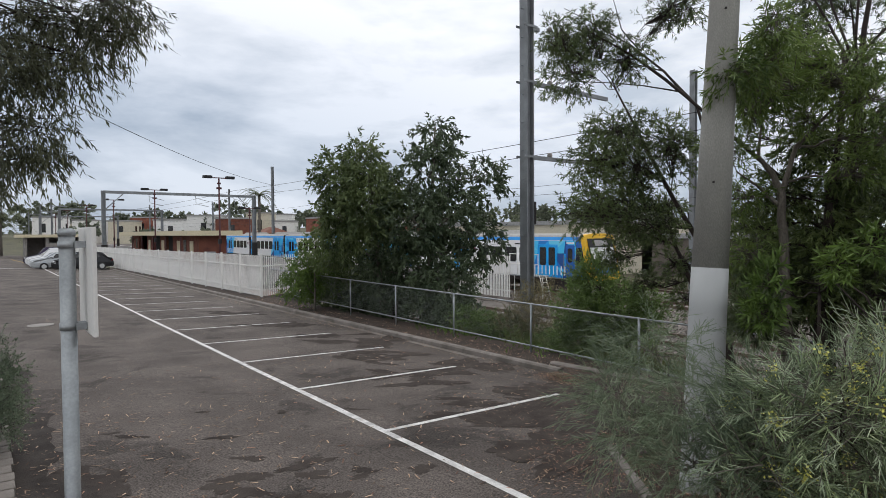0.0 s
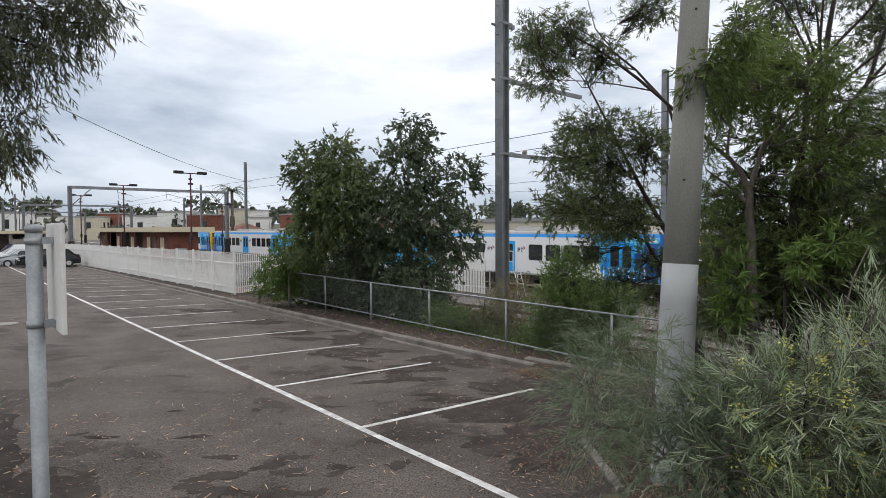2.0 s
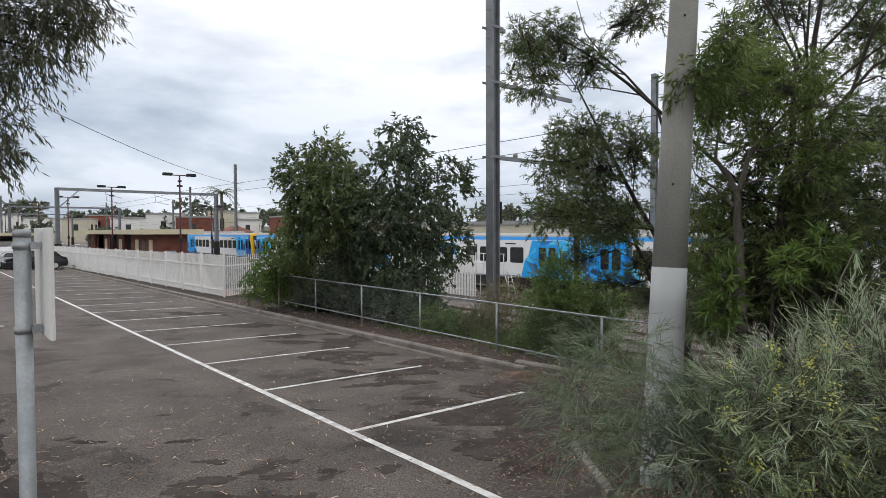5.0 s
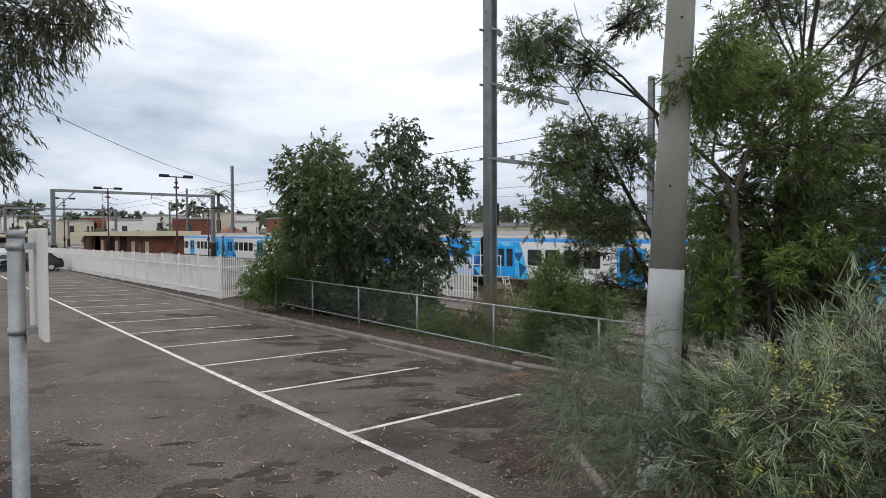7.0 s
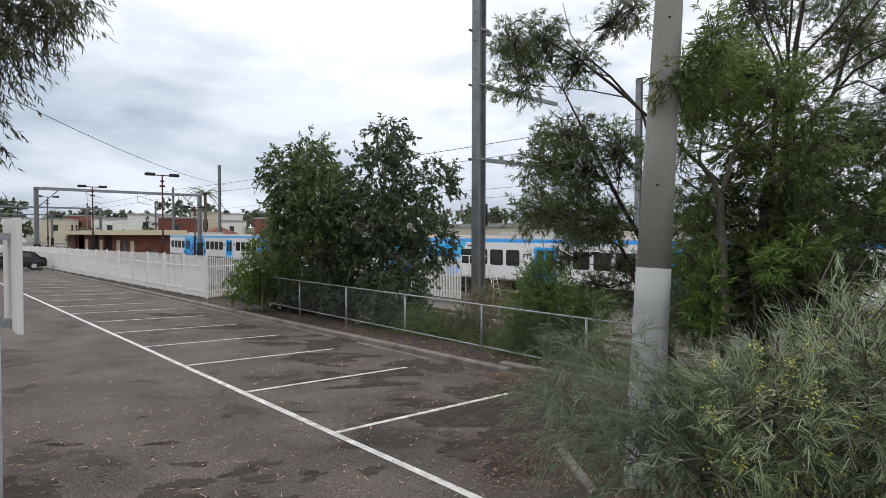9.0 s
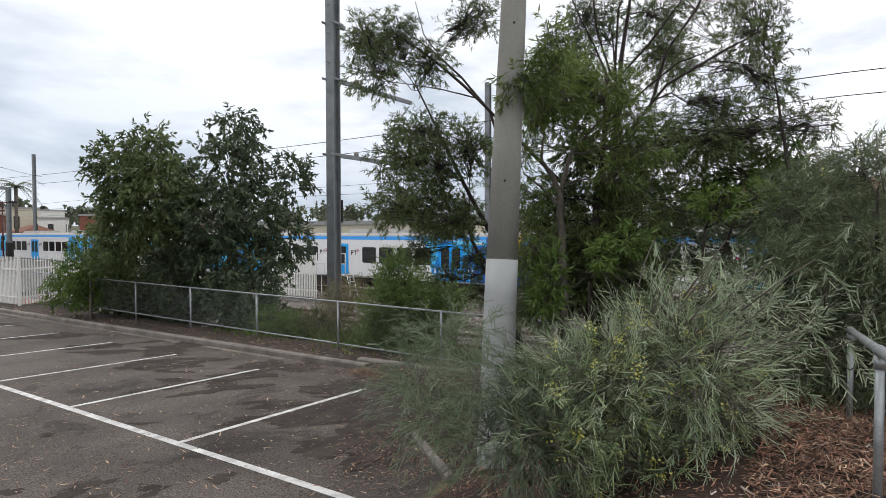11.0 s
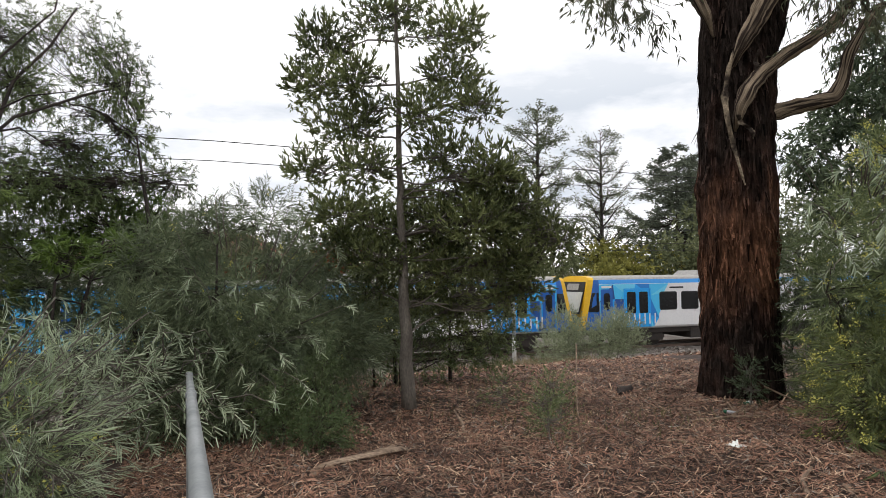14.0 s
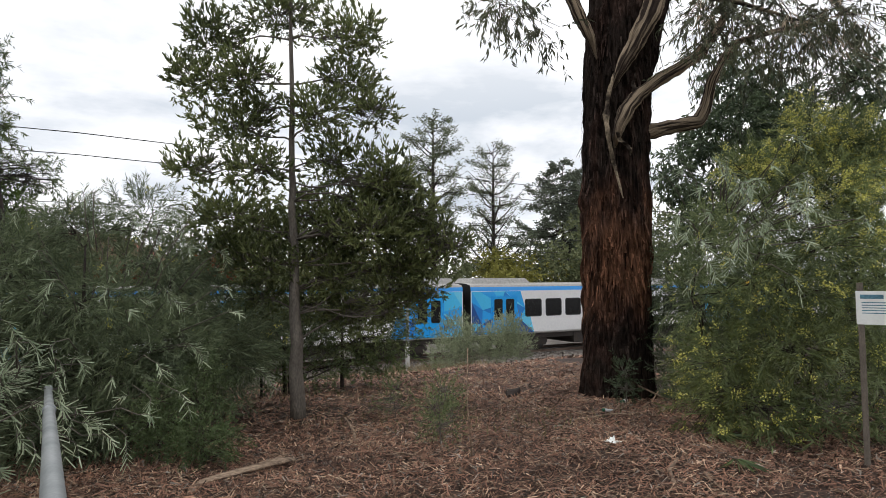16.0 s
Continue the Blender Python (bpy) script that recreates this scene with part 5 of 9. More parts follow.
plant("acacia_tree", "low leafy crown of fresh and dark green leaves", "tree",
      [[at_ground(8.0, 4.4, 0.05), (7.9, 4.6, 1.4, 0.04), (7.8, 4.9, 2.2, 0.02)]],
      [
    (7.71, 5.53, 3.77, 0.69, 0.31), (7.59, 5.84, 3.30, 0.61, 0.30), (7.75, 4.99, 3.54, 0.38, 0.38), (7.51, 5.55, 2.69, 0.67, 0.34),
    (7.48, 6.07, 2.69, 0.45, 0.37),
], LEAF_DENSE, DARK_BARK, 28, twigs=90, per_twig=17, shown=60, size=(0.080, 0.013), twig_len=0.15, droop=0.2, limb=0.018, hollow=0.1)
ivy_tree = plant("ivy_clad_tree", "small fresh green tree with a grey forking stem", "tree",
      [[at_ground(7.50, 3.10, 0.080), (7.42, 3.20, 1.4, 0.062), (7.39, 3.21, 2.25, 0.054), (7.37, 3.23, 2.67, 0.046), (7.32, 3.30, 2.9, 0.036), (7.24, 3.43, 3.1, 0.022), (7.19, 3.38, 3.43, 0.012)],
       [(7.37, 3.23, 2.65, 0.036), (7.39, 3.07, 3.2, 0.026), (7.46, 2.82, 3.49, 0.018), (7.50, 2.58, 3.77, 0.008)],
       [(7.38, 3.21, 2.48, 0.026), (7.28, 3.45, 2.76, 0.018), (7.15, 3.64, 2.94, 0.01)]],
      [
    (6.89, 3.25, 4.13, 0.30, 0.18), (7.06, 2.91, 4.17, 0.34, 0.20), (6.97, 3.14, 3.79, 0.36, 0.20), (7.22, 2.67, 3.84, 0.36, 0.22),
    (7.28, 2.44, 4.00, 0.30, 0.18), (6.85, 3.38, 3.66, 0.32, 0.22), (7.37, 2.35, 3.61, 0.32, 0.22), (7.41, 3.05, 3.54, 0.30, 0.18),
    (5.46, 2.84, 3.70, 0.20, 0.12), (5.78, 2.72, 3.84, 0.26, 0.16), (5.72, 2.62, 4.10, 0.18, 0.20), (6.15, 3.00, 3.72, 0.24, 0.16),
    (7.56, 2.22, 3.21, 0.28, 0.20), (7.06, 3.70, 3.15, 0.26, 0.20), (7.2, 3.62, 2.62, 0.24, 0.20), (7.5, 2.5, 2.9, 0.26, 0.20), (7.1, 3.5, 1.95, 0.26, 0.24),
], LEAF_FRESH, GREY_BARK, 33, twigs=60, per_twig=15, shown=60, spread_leaf=0.7, size=(0.100, 0.0145), twig_len=0.20, droop=0.3, outward=0.8, limb=0.016, hollow=0.1)
plant("", "", "", [[at_ground(7.85, 3.0, 0.085), (7.9, 2.95, 1.67, 0.07), (7.93, 2.9, 2.75, 0.05), (8.0, 2.8, 3.6, 0.02)]],
      [
    (7.92, 2.72, 3.01, 0.44, 0.36), (7.95, 2.95, 2.35, 0.30, 0.50), (8.1, 2.38, 2.18, 0.44, 0.40), (7.90, 2.96, 1.65, 0.32, 0.50),
    (7.8, 3.62, 2.05, 0.32, 0.32), (7.85, 2.40, 1.55, 0.40, 0.36), (7.9, 3.5, 2.7, 0.34, 0.30), (8.1, 3.3, 3.3, 0.36, 0.28),
], LEAF_DENSE, DARK_BARK, 34, twigs=150, per_twig=15, shown=40, spread_leaf=0.55, size=(0.085, 0.017), twig_len=0.14, droop=0.3, limb=0.02, into=ivy_tree, crown="ivy")
plant("acacia_tree", "dark fine-leaved tree standing behind the pole", "tree",
      [[at_ground(8.3, 3.0, 0.07), (8.3, 3.0, 2.2, 0.05), (8.3, 2.9, 4.4, 0.02)]],
      [
    (8.29, 3.92, 4.14, 0.38, 0.35), (8.78, 3.55, 4.36, 0.42, 0.35), (9.49, 3.24, 4.33, 0.39, 0.35), (8.88, 3.44, 3.52, 0.38, 0.31),
    (9.72, 3.03, 3.46, 0.32, 0.32), (8.62, 3.61, 2.67, 0.38, 0.31), (9.52, 3.16, 2.68, 0.39, 0.32), (8.18, 3.93, 2.29, 0.27, 0.27),
], LEAF_DENSE, DARK_BARK, 26, twigs=130, per_twig=16, shown=30, size=(0.09, 0.015), twig_len=0.17, droop=0.3, limb=0.016, hollow=0.1)
plant("acacia_tree", "tangled low boughs of a dark fine-leaved tree", "tree",
      [[at_ground(8.15, 4.3, 0.05), (8.1, 4.4, 1.2, 0.035), (7.9, 4.9, 2.0, 0.016)]],
      [
    (7.51, 5.43, 2.22, 0.30, 0.22), (7.75, 5.07, 2.14, 0.26, 0.22), (7.88, 4.83, 1.73, 0.30, 0.26), (7.62, 5.21, 1.47, 0.26, 0.18),
    (7.41, 5.56, 1.84, 0.24, 0.16), (7.91, 4.71, 1.24, 0.26, 0.22), (7.81, 4.97, 2.63, 0.26, 0.22),
], LEAF_ACACIA, DARK_BARK, 57, twigs=70, per_twig=15, shown=60, size=(0.078, 0.012), twig_len=0.15, droop=0.3, limb=0.016, hollow=0.1)
plant("acacia_tree", "fresh green fine-leaved tree among the thicket", "tree",
      [[at_ground(10.3, 1.7, 0.05), (10.3, 1.7, 1.6, 0.035), (10.35, 1.5, 2.8, 0.015)]],
      [
    (10.34, 1.79, 2.87, 0.50, 0.28), (10.44, 1.28, 2.41, 0.50, 0.24), (10.24, 2.34, 2.41, 0.45, 0.25), (10.33, 1.53, 3.42, 0.36, 0.24),
    (10.45, 0.93, 3.07, 0.42, 0.28), (10.06, 2.93, 2.85, 0.36, 0.26),
], LEAF_LIGHT, DARK_BARK, 58, twigs=110, per_twig=14, shown=40, size=(0.095, 0.015), twig_len=0.16, droop=0.15, limb=0.016, hollow=0.1)
plant("acacia_tree", "high open crown of small leaves over the thicket", "tree",
      [[at_ground(9.3, 3.0, 0.06), (9.3, 3.0, 2.4, 0.045), (9.2, 3.0, 4.2, 0.025), (9.1, 3.1, 5.3, 0.01)]],
      [
    (8.77, 3.89, 5.12, 0.40, 0.26), (9.04, 3.16, 5.15, 0.42, 0.26), (9.50, 2.60, 3.95, 0.40, 0.30), (9.61, 2.36, 3.62, 0.40, 0.28),
    (9.28, 2.88, 4.59, 0.40, 0.28), (9.36, 2.32, 4.85, 0.36, 0.28), (9.06, 3.68, 4.39, 0.36, 0.26), (8.92, 4.36, 3.64, 0.30, 0.26),
    (9.55, 2.74, 3.35, 0.36, 0.26), (8.86, 3.47, 5.45, 0.40, 0.26),
], LEAF_ACACIA, DARK_BARK, 59, twigs=44, per_twig=15, shown=50, size=(0.080, 0.012), twig_len=0.15, droop=0.3, limb=0.016, hollow=0.1)
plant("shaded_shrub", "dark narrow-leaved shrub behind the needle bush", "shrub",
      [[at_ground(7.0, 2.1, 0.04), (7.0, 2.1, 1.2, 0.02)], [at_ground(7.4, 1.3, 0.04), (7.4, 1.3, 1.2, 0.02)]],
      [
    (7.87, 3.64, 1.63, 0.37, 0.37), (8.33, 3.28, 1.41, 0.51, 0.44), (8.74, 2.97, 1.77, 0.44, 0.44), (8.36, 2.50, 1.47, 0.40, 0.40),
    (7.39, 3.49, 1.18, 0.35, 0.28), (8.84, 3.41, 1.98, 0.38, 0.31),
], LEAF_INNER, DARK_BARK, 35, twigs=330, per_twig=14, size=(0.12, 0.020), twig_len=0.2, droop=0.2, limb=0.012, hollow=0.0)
plant("bright_shrub", "fresh lime green narrow-leaved shrub", "shrub",
      [[at_ground(6.6, 2.5, 0.03), (6.5, 2.5, 1.6, 0.015)]],
      [
    (6.21, 1.99, 2.07, 0.21, 0.11), (6.08, 2.19, 1.92, 0.15, 0.12), (5.57, 2.57, 1.70, 0.13, 0.23), (5.53, 2.62, 1.47, 0.09, 0.14),
], LEAF_BRIGHT, DARK_BARK, 34, twigs=34, per_twig=11, size=(0.115, 0.019), twig_len=0.10, droop=0.1, limb=0.012)
plant("bright_shrub", "tall lime green narrow-leaved shrub", "shrub",
      [[at_ground(7.9, 1.6, 0.03), (7.8, 1.5, 2.2, 0.015)]], [
    (7.40, 1.30, 2.49, 0.26, 0.16), (7.89, 0.94, 2.60, 0.20, 0.17),
], LEAF_BRIGHT, DARK_BARK, 54, twigs=40, per_twig=11, size=(0.115, 0.019), twig_len=0.10, droop=0.1, limb=0.012)

# needle-leaved bushes: a dark fine-leaved body, its inner shade put into the leaf colour, with pale feathered sprays
bush = plant("needle_bush", "silvery green needle-leaved bush with small yellow flowers", "shrub",
      [[at_ground(4.3, 1.6, 0.03), (4.3, 1.6, 0.9, 0.02), (4.4, 1.6, 1.5, 0.008)], [at_ground(4.4, 1.8, 0.03), (4.0, 2.3, 0.8, 0.012)], [at_ground(4.6, 1.4, 0.03), (5.2, 1.4, 1.4, 0.012)]],
      [
    (4.08, 1.89, 0.92, 0.20, 0.16), (4.70, 1.68, 1.17, 0.27, 0.20), (5.17, 1.35, 1.34, 0.29, 0.20), (5.57, 1.13, 1.59, 0.17, 0.17),
    (4.06, 1.56, 0.99, 0.41, 0.31), (4.59, 1.13, 1.10, 0.40, 0.32), (3.82, 1.72, 0.63, 0.27, 0.20), (4.18, 1.35, 0.59, 0.38, 0.24),
    (4.64, 1.02, 0.64, 0.25, 0.22),
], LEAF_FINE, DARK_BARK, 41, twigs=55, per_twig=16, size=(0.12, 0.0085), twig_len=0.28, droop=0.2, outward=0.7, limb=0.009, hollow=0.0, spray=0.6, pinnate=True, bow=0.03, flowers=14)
plant("", "", "", [[(4.3, 1.6, 0.4, 0.02), (4.3, 1.6, 1.2, 0.008)]], [
    (4.08, 1.89, 0.92, 0.23, 0.19), (4.70, 1.68, 1.17, 0.32, 0.23), (5.17, 1.35, 1.34, 0.34, 0.24), (5.57, 1.13, 1.59, 0.20, 0.20),
    (4.06, 1.56, 0.99, 0.48, 0.36), (4.59, 1.13, 1.10, 0.47, 0.38), (3.82, 1.72, 0.63, 0.32, 0.24), (4.18, 1.35, 0.59, 0.44, 0.28),
    (4.64, 1.02, 0.64, 0.30, 0.25),
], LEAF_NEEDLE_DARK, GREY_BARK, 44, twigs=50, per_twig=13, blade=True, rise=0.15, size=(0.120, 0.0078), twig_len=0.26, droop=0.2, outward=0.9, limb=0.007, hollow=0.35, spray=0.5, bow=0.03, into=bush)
plant("", "", "", [[(4.3, 1.6, 0.4, 0.02), (4.3, 1.6, 1.2, 0.008)]], [
    (4.02, 1.80, 1.01, 0.25, 0.19), (4.63, 1.61, 1.17, 0.32, 0.20), (5.07, 1.32, 1.36, 0.38, 0.24), (5.47, 1.09, 1.60, 0.25, 0.20),
    (4.48, 1.11, 1.21, 0.45, 0.33), (4.11, 1.49, 1.15, 0.36, 0.24), (5.21, 0.75, 1.30, 0.27, 0.36), (5.93, 0.56, 1.41, 0.25, 0.25),
    (3.74, 1.85, 0.78, 0.24, 0.20), (4.48, 0.92, 0.83, 0.36, 0.24),
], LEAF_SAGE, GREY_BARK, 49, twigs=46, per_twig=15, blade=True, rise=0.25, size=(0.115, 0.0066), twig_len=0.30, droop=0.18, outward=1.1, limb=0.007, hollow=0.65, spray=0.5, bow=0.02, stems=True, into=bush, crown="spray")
plant("", "", "", [[(4.1, 2.1, 0.2, 0.02), (3.9, 2.4, 0.7, 0.01)]],
      [
    (3.93, 2.12, 0.94, 0.21, 0.21), (4.12, 2.02, 1.08, 0.17, 0.17), (3.76, 1.99, 0.67, 0.28, 0.24), (3.67, 2.87, 1.02, 0.18, 0.18),
    (3.91, 2.71, 1.31, 0.23, 0.18), (3.76, 2.36, 1.02, 0.21, 0.25), (3.63, 2.73, 0.74, 0.22, 0.17), (3.69, 2.27, 0.63, 0.25, 0.21),
], LEAF_WISP, GREY_BARK, 48, twigs=95, per_twig=14, blade=True, rise=0.1, size=(0.10, 0.0062), twig_len=0.38, droop=0.2, outward=0.9, limb=0.006, hollow=0.1, spray=0.45, bow=0.03, into=bush, crown="spray")
def hanging_sprays(bush, root, tips, seed, count, loose, leaf):
    """Drooping stems with long silvery leaves set in herringbone pairs."""
    rng = np.random.default_rng(seed)
    o = np.array(bush.location)
    stems, bases, ways = [], [], []
    for k in range(count):
        c = np.array(tips[k % len(tips)]) + rng.normal(0, loose, 3) * np.array((1, 1, 0.8)) - o
        side = c - (np.array(root) - o)
        side[2] = 0
        side = side / (np.linalg.norm(side) + 1e-6) + rng.normal(0, 0.7, 3)
        side[2] = rng.uniform(-0.1, 0.5)
        long = rng.uniform(0.16, 0.36)
        n = int(long / 0.034)
        u = np.linspace(0, 1, n + 1)[:, None]
        sag = np.array((0, 0, -1.0)) * rng.uniform(0.2, 1.2)
        line = c + long * (side * 0.55 * u * (1 - 0.35 * u) + sag * u ** 1.7 * 0.75)
        back = (np.array(root) - o) * 0.35 + c * 0.65 + np.array((0, 0, 0.05))
        stems.append(([back, (back + c) / 2 + rng.normal(0, 0.03, 3), *line], [0.007, 0.005, *np.linspace(0.004, 0.0015, n + 1)]))
        run = np.gradient(line, axis=0)
        run /= np.linalg.norm(run, axis=1)[:, None]
        turn = rng.normal(size=3)
        for q in range(1, n + 1):
            across = np.cross(run[q], turn + rng.normal(0, 0.35, 3))
            across /= np.linalg.norm(across) + 1e-9
            for hand in (-1, 1):
                bases.append(line[q])
                ways.append(run[q] * rng.uniform(0.75, 1.2) + across * hand * rng.uniform(0.55, 0.9))
    leaves = quads_object("spray", leaf_quads(rng, np.array(bases), np.array(ways), 0.100, 0.0115, bow=0.03, blade=True), leaf, bush)
    tagged(leaves, "pale silvery leaves in hanging sprays", kind="stuff")
    tagged(many_tubes("spray_stem", stems, GREY_BARK, bush, sides=4), "thin grey spray stems", kind="stuff")


thicket = plant("needle_thicket", "dark grey-green needle-leaved thicket on the bank", "shrub",
      [[at_ground(7.4, -0.2, 0.04), (7.4, -0.2, 1.2, 0.03), (7.6, -0.2, 2.6, 0.01)], [at_ground(7.2, 0.3, 0.03), (6.9, 0.5, 1.6, 0.012)], [at_ground(7.3, -0.6, 0.03), (7.4, -1.0, 1.7, 0.012)]],
      [
    (7.53, 0.52, 2.34, 0.50, 0.43), (8.06, -0.06, 2.81, 0.46, 0.38), (8.11, -0.76, 2.95, 0.54, 0.38), (7.62, -1.06, 2.25, 0.58, 0.43),
    (7.07, -0.18, 1.99, 0.54, 0.40), (7.02, 0.63, 1.66, 0.40, 0.40), (6.91, -0.82, 1.53, 0.59, 0.39), (7.66, -1.63, 1.89, 0.43, 0.43),
    (7.46, -0.12, 1.34, 0.43, 0.43), (7.22, 0.51, 0.95, 0.42, 0.42), (7.29, -0.59, 0.87, 0.55, 0.35), (7.55, -1.46, 1.04, 0.50, 0.36),
    (7.98, -2.00, 1.43, 0.45, 0.45),
], LEAF_FINE, DARK_BARK, 42, twigs=190, per_twig=20, size=(0.10, 0.0095), twig_len=0.32, droop=0.3, outward=0.7, limb=0.012, hollow=0.1, spray=0.6, pinnate=True, bow=0.04, flowers=3)
plant("", "", "", [[(7.4, -0.3, 0.4, 0.03), (7.4, -0.3, 1.6, 0.01)]], [
    (7.40, 0.22, 1.52, 0.52, 0.46), (6.94, -0.37, 1.30, 0.51, 0.40), (7.23, -1.02, 1.58, 0.56, 0.50), (6.65, 0.08, 0.86, 0.47, 0.36),
    (6.45, -0.46, 0.83, 0.32, 0.26), (7.33, -1.64, 1.41, 0.40, 0.40), (8.45, 0.31, 2.48, 0.60, 0.46),
], LEAF_FINE, DARK_BARK, 45, twigs=220, per_twig=20, size=(0.10, 0.0095), twig_len=0.3, droop=0.2, outward=0.6, limb=0.01, hollow=0.0, spray=0.6, pinnate=True, bow=0.04, into=thicket)
hanging_sprays(thicket, (7.4, -0.4, 1.2), ((8.0, -0.1, 2.9), (7.55, -0.5, 2.6), (7.4, -0.8, 2.7), (7.45, -1.15, 2.8), (7.0, 0.0, 2.1), (6.6, -0.5, 1.9),
    (6.3, 0.15, 1.45), (6.05, -0.3, 1.25), (5.85, -0.5, 1.1), (6.7, -1.0, 1.65), (6.65, -1.5, 1.5), (7.6, 0.3, 2.5), (7.1, -0.9, 2.3), (6.9, -1.3, 2.1)), 40, 64, 0.30, LEAF_SAGE)
hanging_sprays(thicket, (6.6, 0.3, 0.9), ((5.37, 0.59, 1.61), (5.41, 0.31, 1.67), (5.35, 0.51, 1.36), (5.40, 0.08, 1.40), (5.34, 0.30, 1.17), (5.36, -0.16, 1.12), (5.35, -0.40, 1.09), (5.43, 0.01, 1.65)), 41, 30, 0.16, LEAF_SAGE)
hanging_sprays(bush, (4.2, 1.6, 0.7), ((4.98, 0.74, 1.82), (4.99, 0.45, 1.62), (4.91, 1.02, 1.63), (4.95, 0.26, 1.25), (4.80, 1.37, 1.46), (4.91, 0.54, 1.16), (4.90, 1.20, 2.01)), 35, 28, 0.18, LEAF_SAGE)
wattle = plant("wattle_bush", "tall dark green wattle bush with yellow flower clusters", "shrub",
      [[at_ground(4.3, -7.0, 0.05), (4.3, -7.0, 1.5, 0.035), (4.1, -7.4, 3.2, 0.012)], [at_ground(4.2, -6.6, 0.04), (4.4, -6.2, 2.0, 0.012)], [at_ground(3.4, -6.6, 0.04), (3.2, -6.4, 1.4, 0.012)]],
      [
    (4.40, -6.51, 2.63, 0.47, 0.40), (4.22, -7.16, 2.99, 0.48, 0.42), (3.95, -7.95, 3.43, 0.57, 0.43), (3.72, -8.48, 3.80, 0.43, 0.43),
    (4.22, -6.12, 1.91, 0.38, 0.38), (3.77, -6.46, 2.16, 0.55, 0.43), (3.47, -7.29, 2.54, 0.57, 0.44), (3.28, -7.95, 2.93, 0.39, 0.52),
    (3.88, -5.98, 1.33, 0.42, 0.36), (3.39, -6.38, 1.47, 0.58, 0.40), (3.17, -7.08, 1.80, 0.48, 0.42), (3.51, -5.85, 0.94, 0.45, 0.28),
    (3.09, -6.16, 0.93, 0.48, 0.32), (2.74, -6.71, 1.08, 0.32, 0.43), (2.93, -7.82, 2.15, 0.49, 0.74),
], LEAF_WATTLE_MID, DARK_BARK, 43, twigs=150, per_twig=20, size=(0.095, 0.0100), twig_len=0.28, droop=0.25, outward=0.7, limb=0.012, hollow=0.0, spray=0.65, pinnate=True, bow=0.04, flowers=14)
plant("", "", "", [[(4.6, -7.2, 0.5, 0.03), (4.6, -7.2, 2.0, 0.012)]], [
    (5.50, -7.25, 2.32, 0.36, 0.48), (5.51, -7.30, 1.68, 0.40, 0.48), (5.46, -7.26, 1.06, 0.39, 0.47), (4.93, -7.25, 2.01, 0.45, 0.45),
    (4.76, -7.21, 1.43, 0.44, 0.44), (4.36, -7.44, 1.73, 0.57, 0.50), (3.98, -8.04, 2.01, 0.64, 0.50), (3.57, -8.37, 1.73, 0.48, 0.55),
    (4.40, -7.68, 2.52, 0.58, 0.44), (3.89, -8.32, 2.65, 0.58, 0.43), (5.24, -7.27, 0.70, 0.38, 0.23), (3.30, -8.10, 1.24, 0.39, 0.39),
], LEAF_FINE, DARK_BARK, 27, twigs=140, per_twig=18, size=(0.10, 0.012), twig_len=0.28, droop=0.2, outward=0.6, limb=0.01, hollow=0.0, spray=0.65, pinnate=True, bow=0.04, into=wattle)
plant("", "", "", [[(4.3, -7.0, 1.5, 0.03), (4.1, -7.3, 3.0, 0.012)]], [
    (3.81, -7.73, 4.02, 0.42, 0.31), (3.61, -8.25, 3.90, 0.42, 0.35), (4.15, -7.20, 3.61, 0.28, 0.21), (3.41, -8.45, 3.46, 0.35, 0.42),
    (3.51, -7.71, 3.28, 0.40, 0.33), (4.21, -6.93, 3.52, 0.20, 0.17), (3.25, -7.84, 2.60, 0.39, 0.39),
], LEAF_WATTLE, DARK_BARK, 38, twigs=130, per_twig=20, size=(0.09, 0.009), twig_len=0.26, droop=0.1, outward=0.8, limb=0.01, hollow=0.1, spray=0.6, pinnate=True, bow=0.04, flowers=130, into=wattle)
plant("", "", "", [[(4.0, -6.6, 0.6, 0.03), (4.0, -6.6, 1.6, 0.012)]], [
    (3.78, -5.74, 1.36, 0.35, 0.35), (3.42, -6.13, 1.54, 0.40, 0.34), (3.74, -5.65, 1.09, 0.34, 0.23), (3.36, -5.70, 0.98, 0.38, 0.27),
    (3.19, -6.52, 1.48, 0.34, 0.34), (2.94, -6.75, 1.32, 0.28, 0.33), (3.41, -6.47, 2.04, 0.41, 0.35), (3.77, -5.42, 0.89, 0.28, 0.17),
], LEAF_OLIVE, DARK_BARK, 39, twigs=80, per_twig=20, size=(0.085, 0.0075), twig_len=0.26, droop=0.2, outward=0.8, limb=0.008, hollow=0.4, spray=0.6, pinnate=True, bow=0.04, flowers=20, into=wattle)
hanging_sprays(wattle, (4.2, -6.4, 2.4), ((3.72, -5.36, 3.26), (3.51, -5.49, 3.30), (3.34, -5.62, 3.22), (3.20, -5.71, 3.15), (3.04, -5.79, 3.19),
    (3.55, -5.53, 2.97), (3.45, -5.62, 2.75), (3.48, -5.60, 2.52), (3.20, -5.77, 2.78), (2.84, -5.94, 2.86), (2.98, -5.85, 3.02),
    (2.70, -6.02, 2.74), (3.22, -5.73, 2.98), (3.85, -5.30, 2.8), (3.8, -5.4, 2.45), (3.1, -5.9, 2.4)), 87, 48, 0.22, LEAF_SAGE)
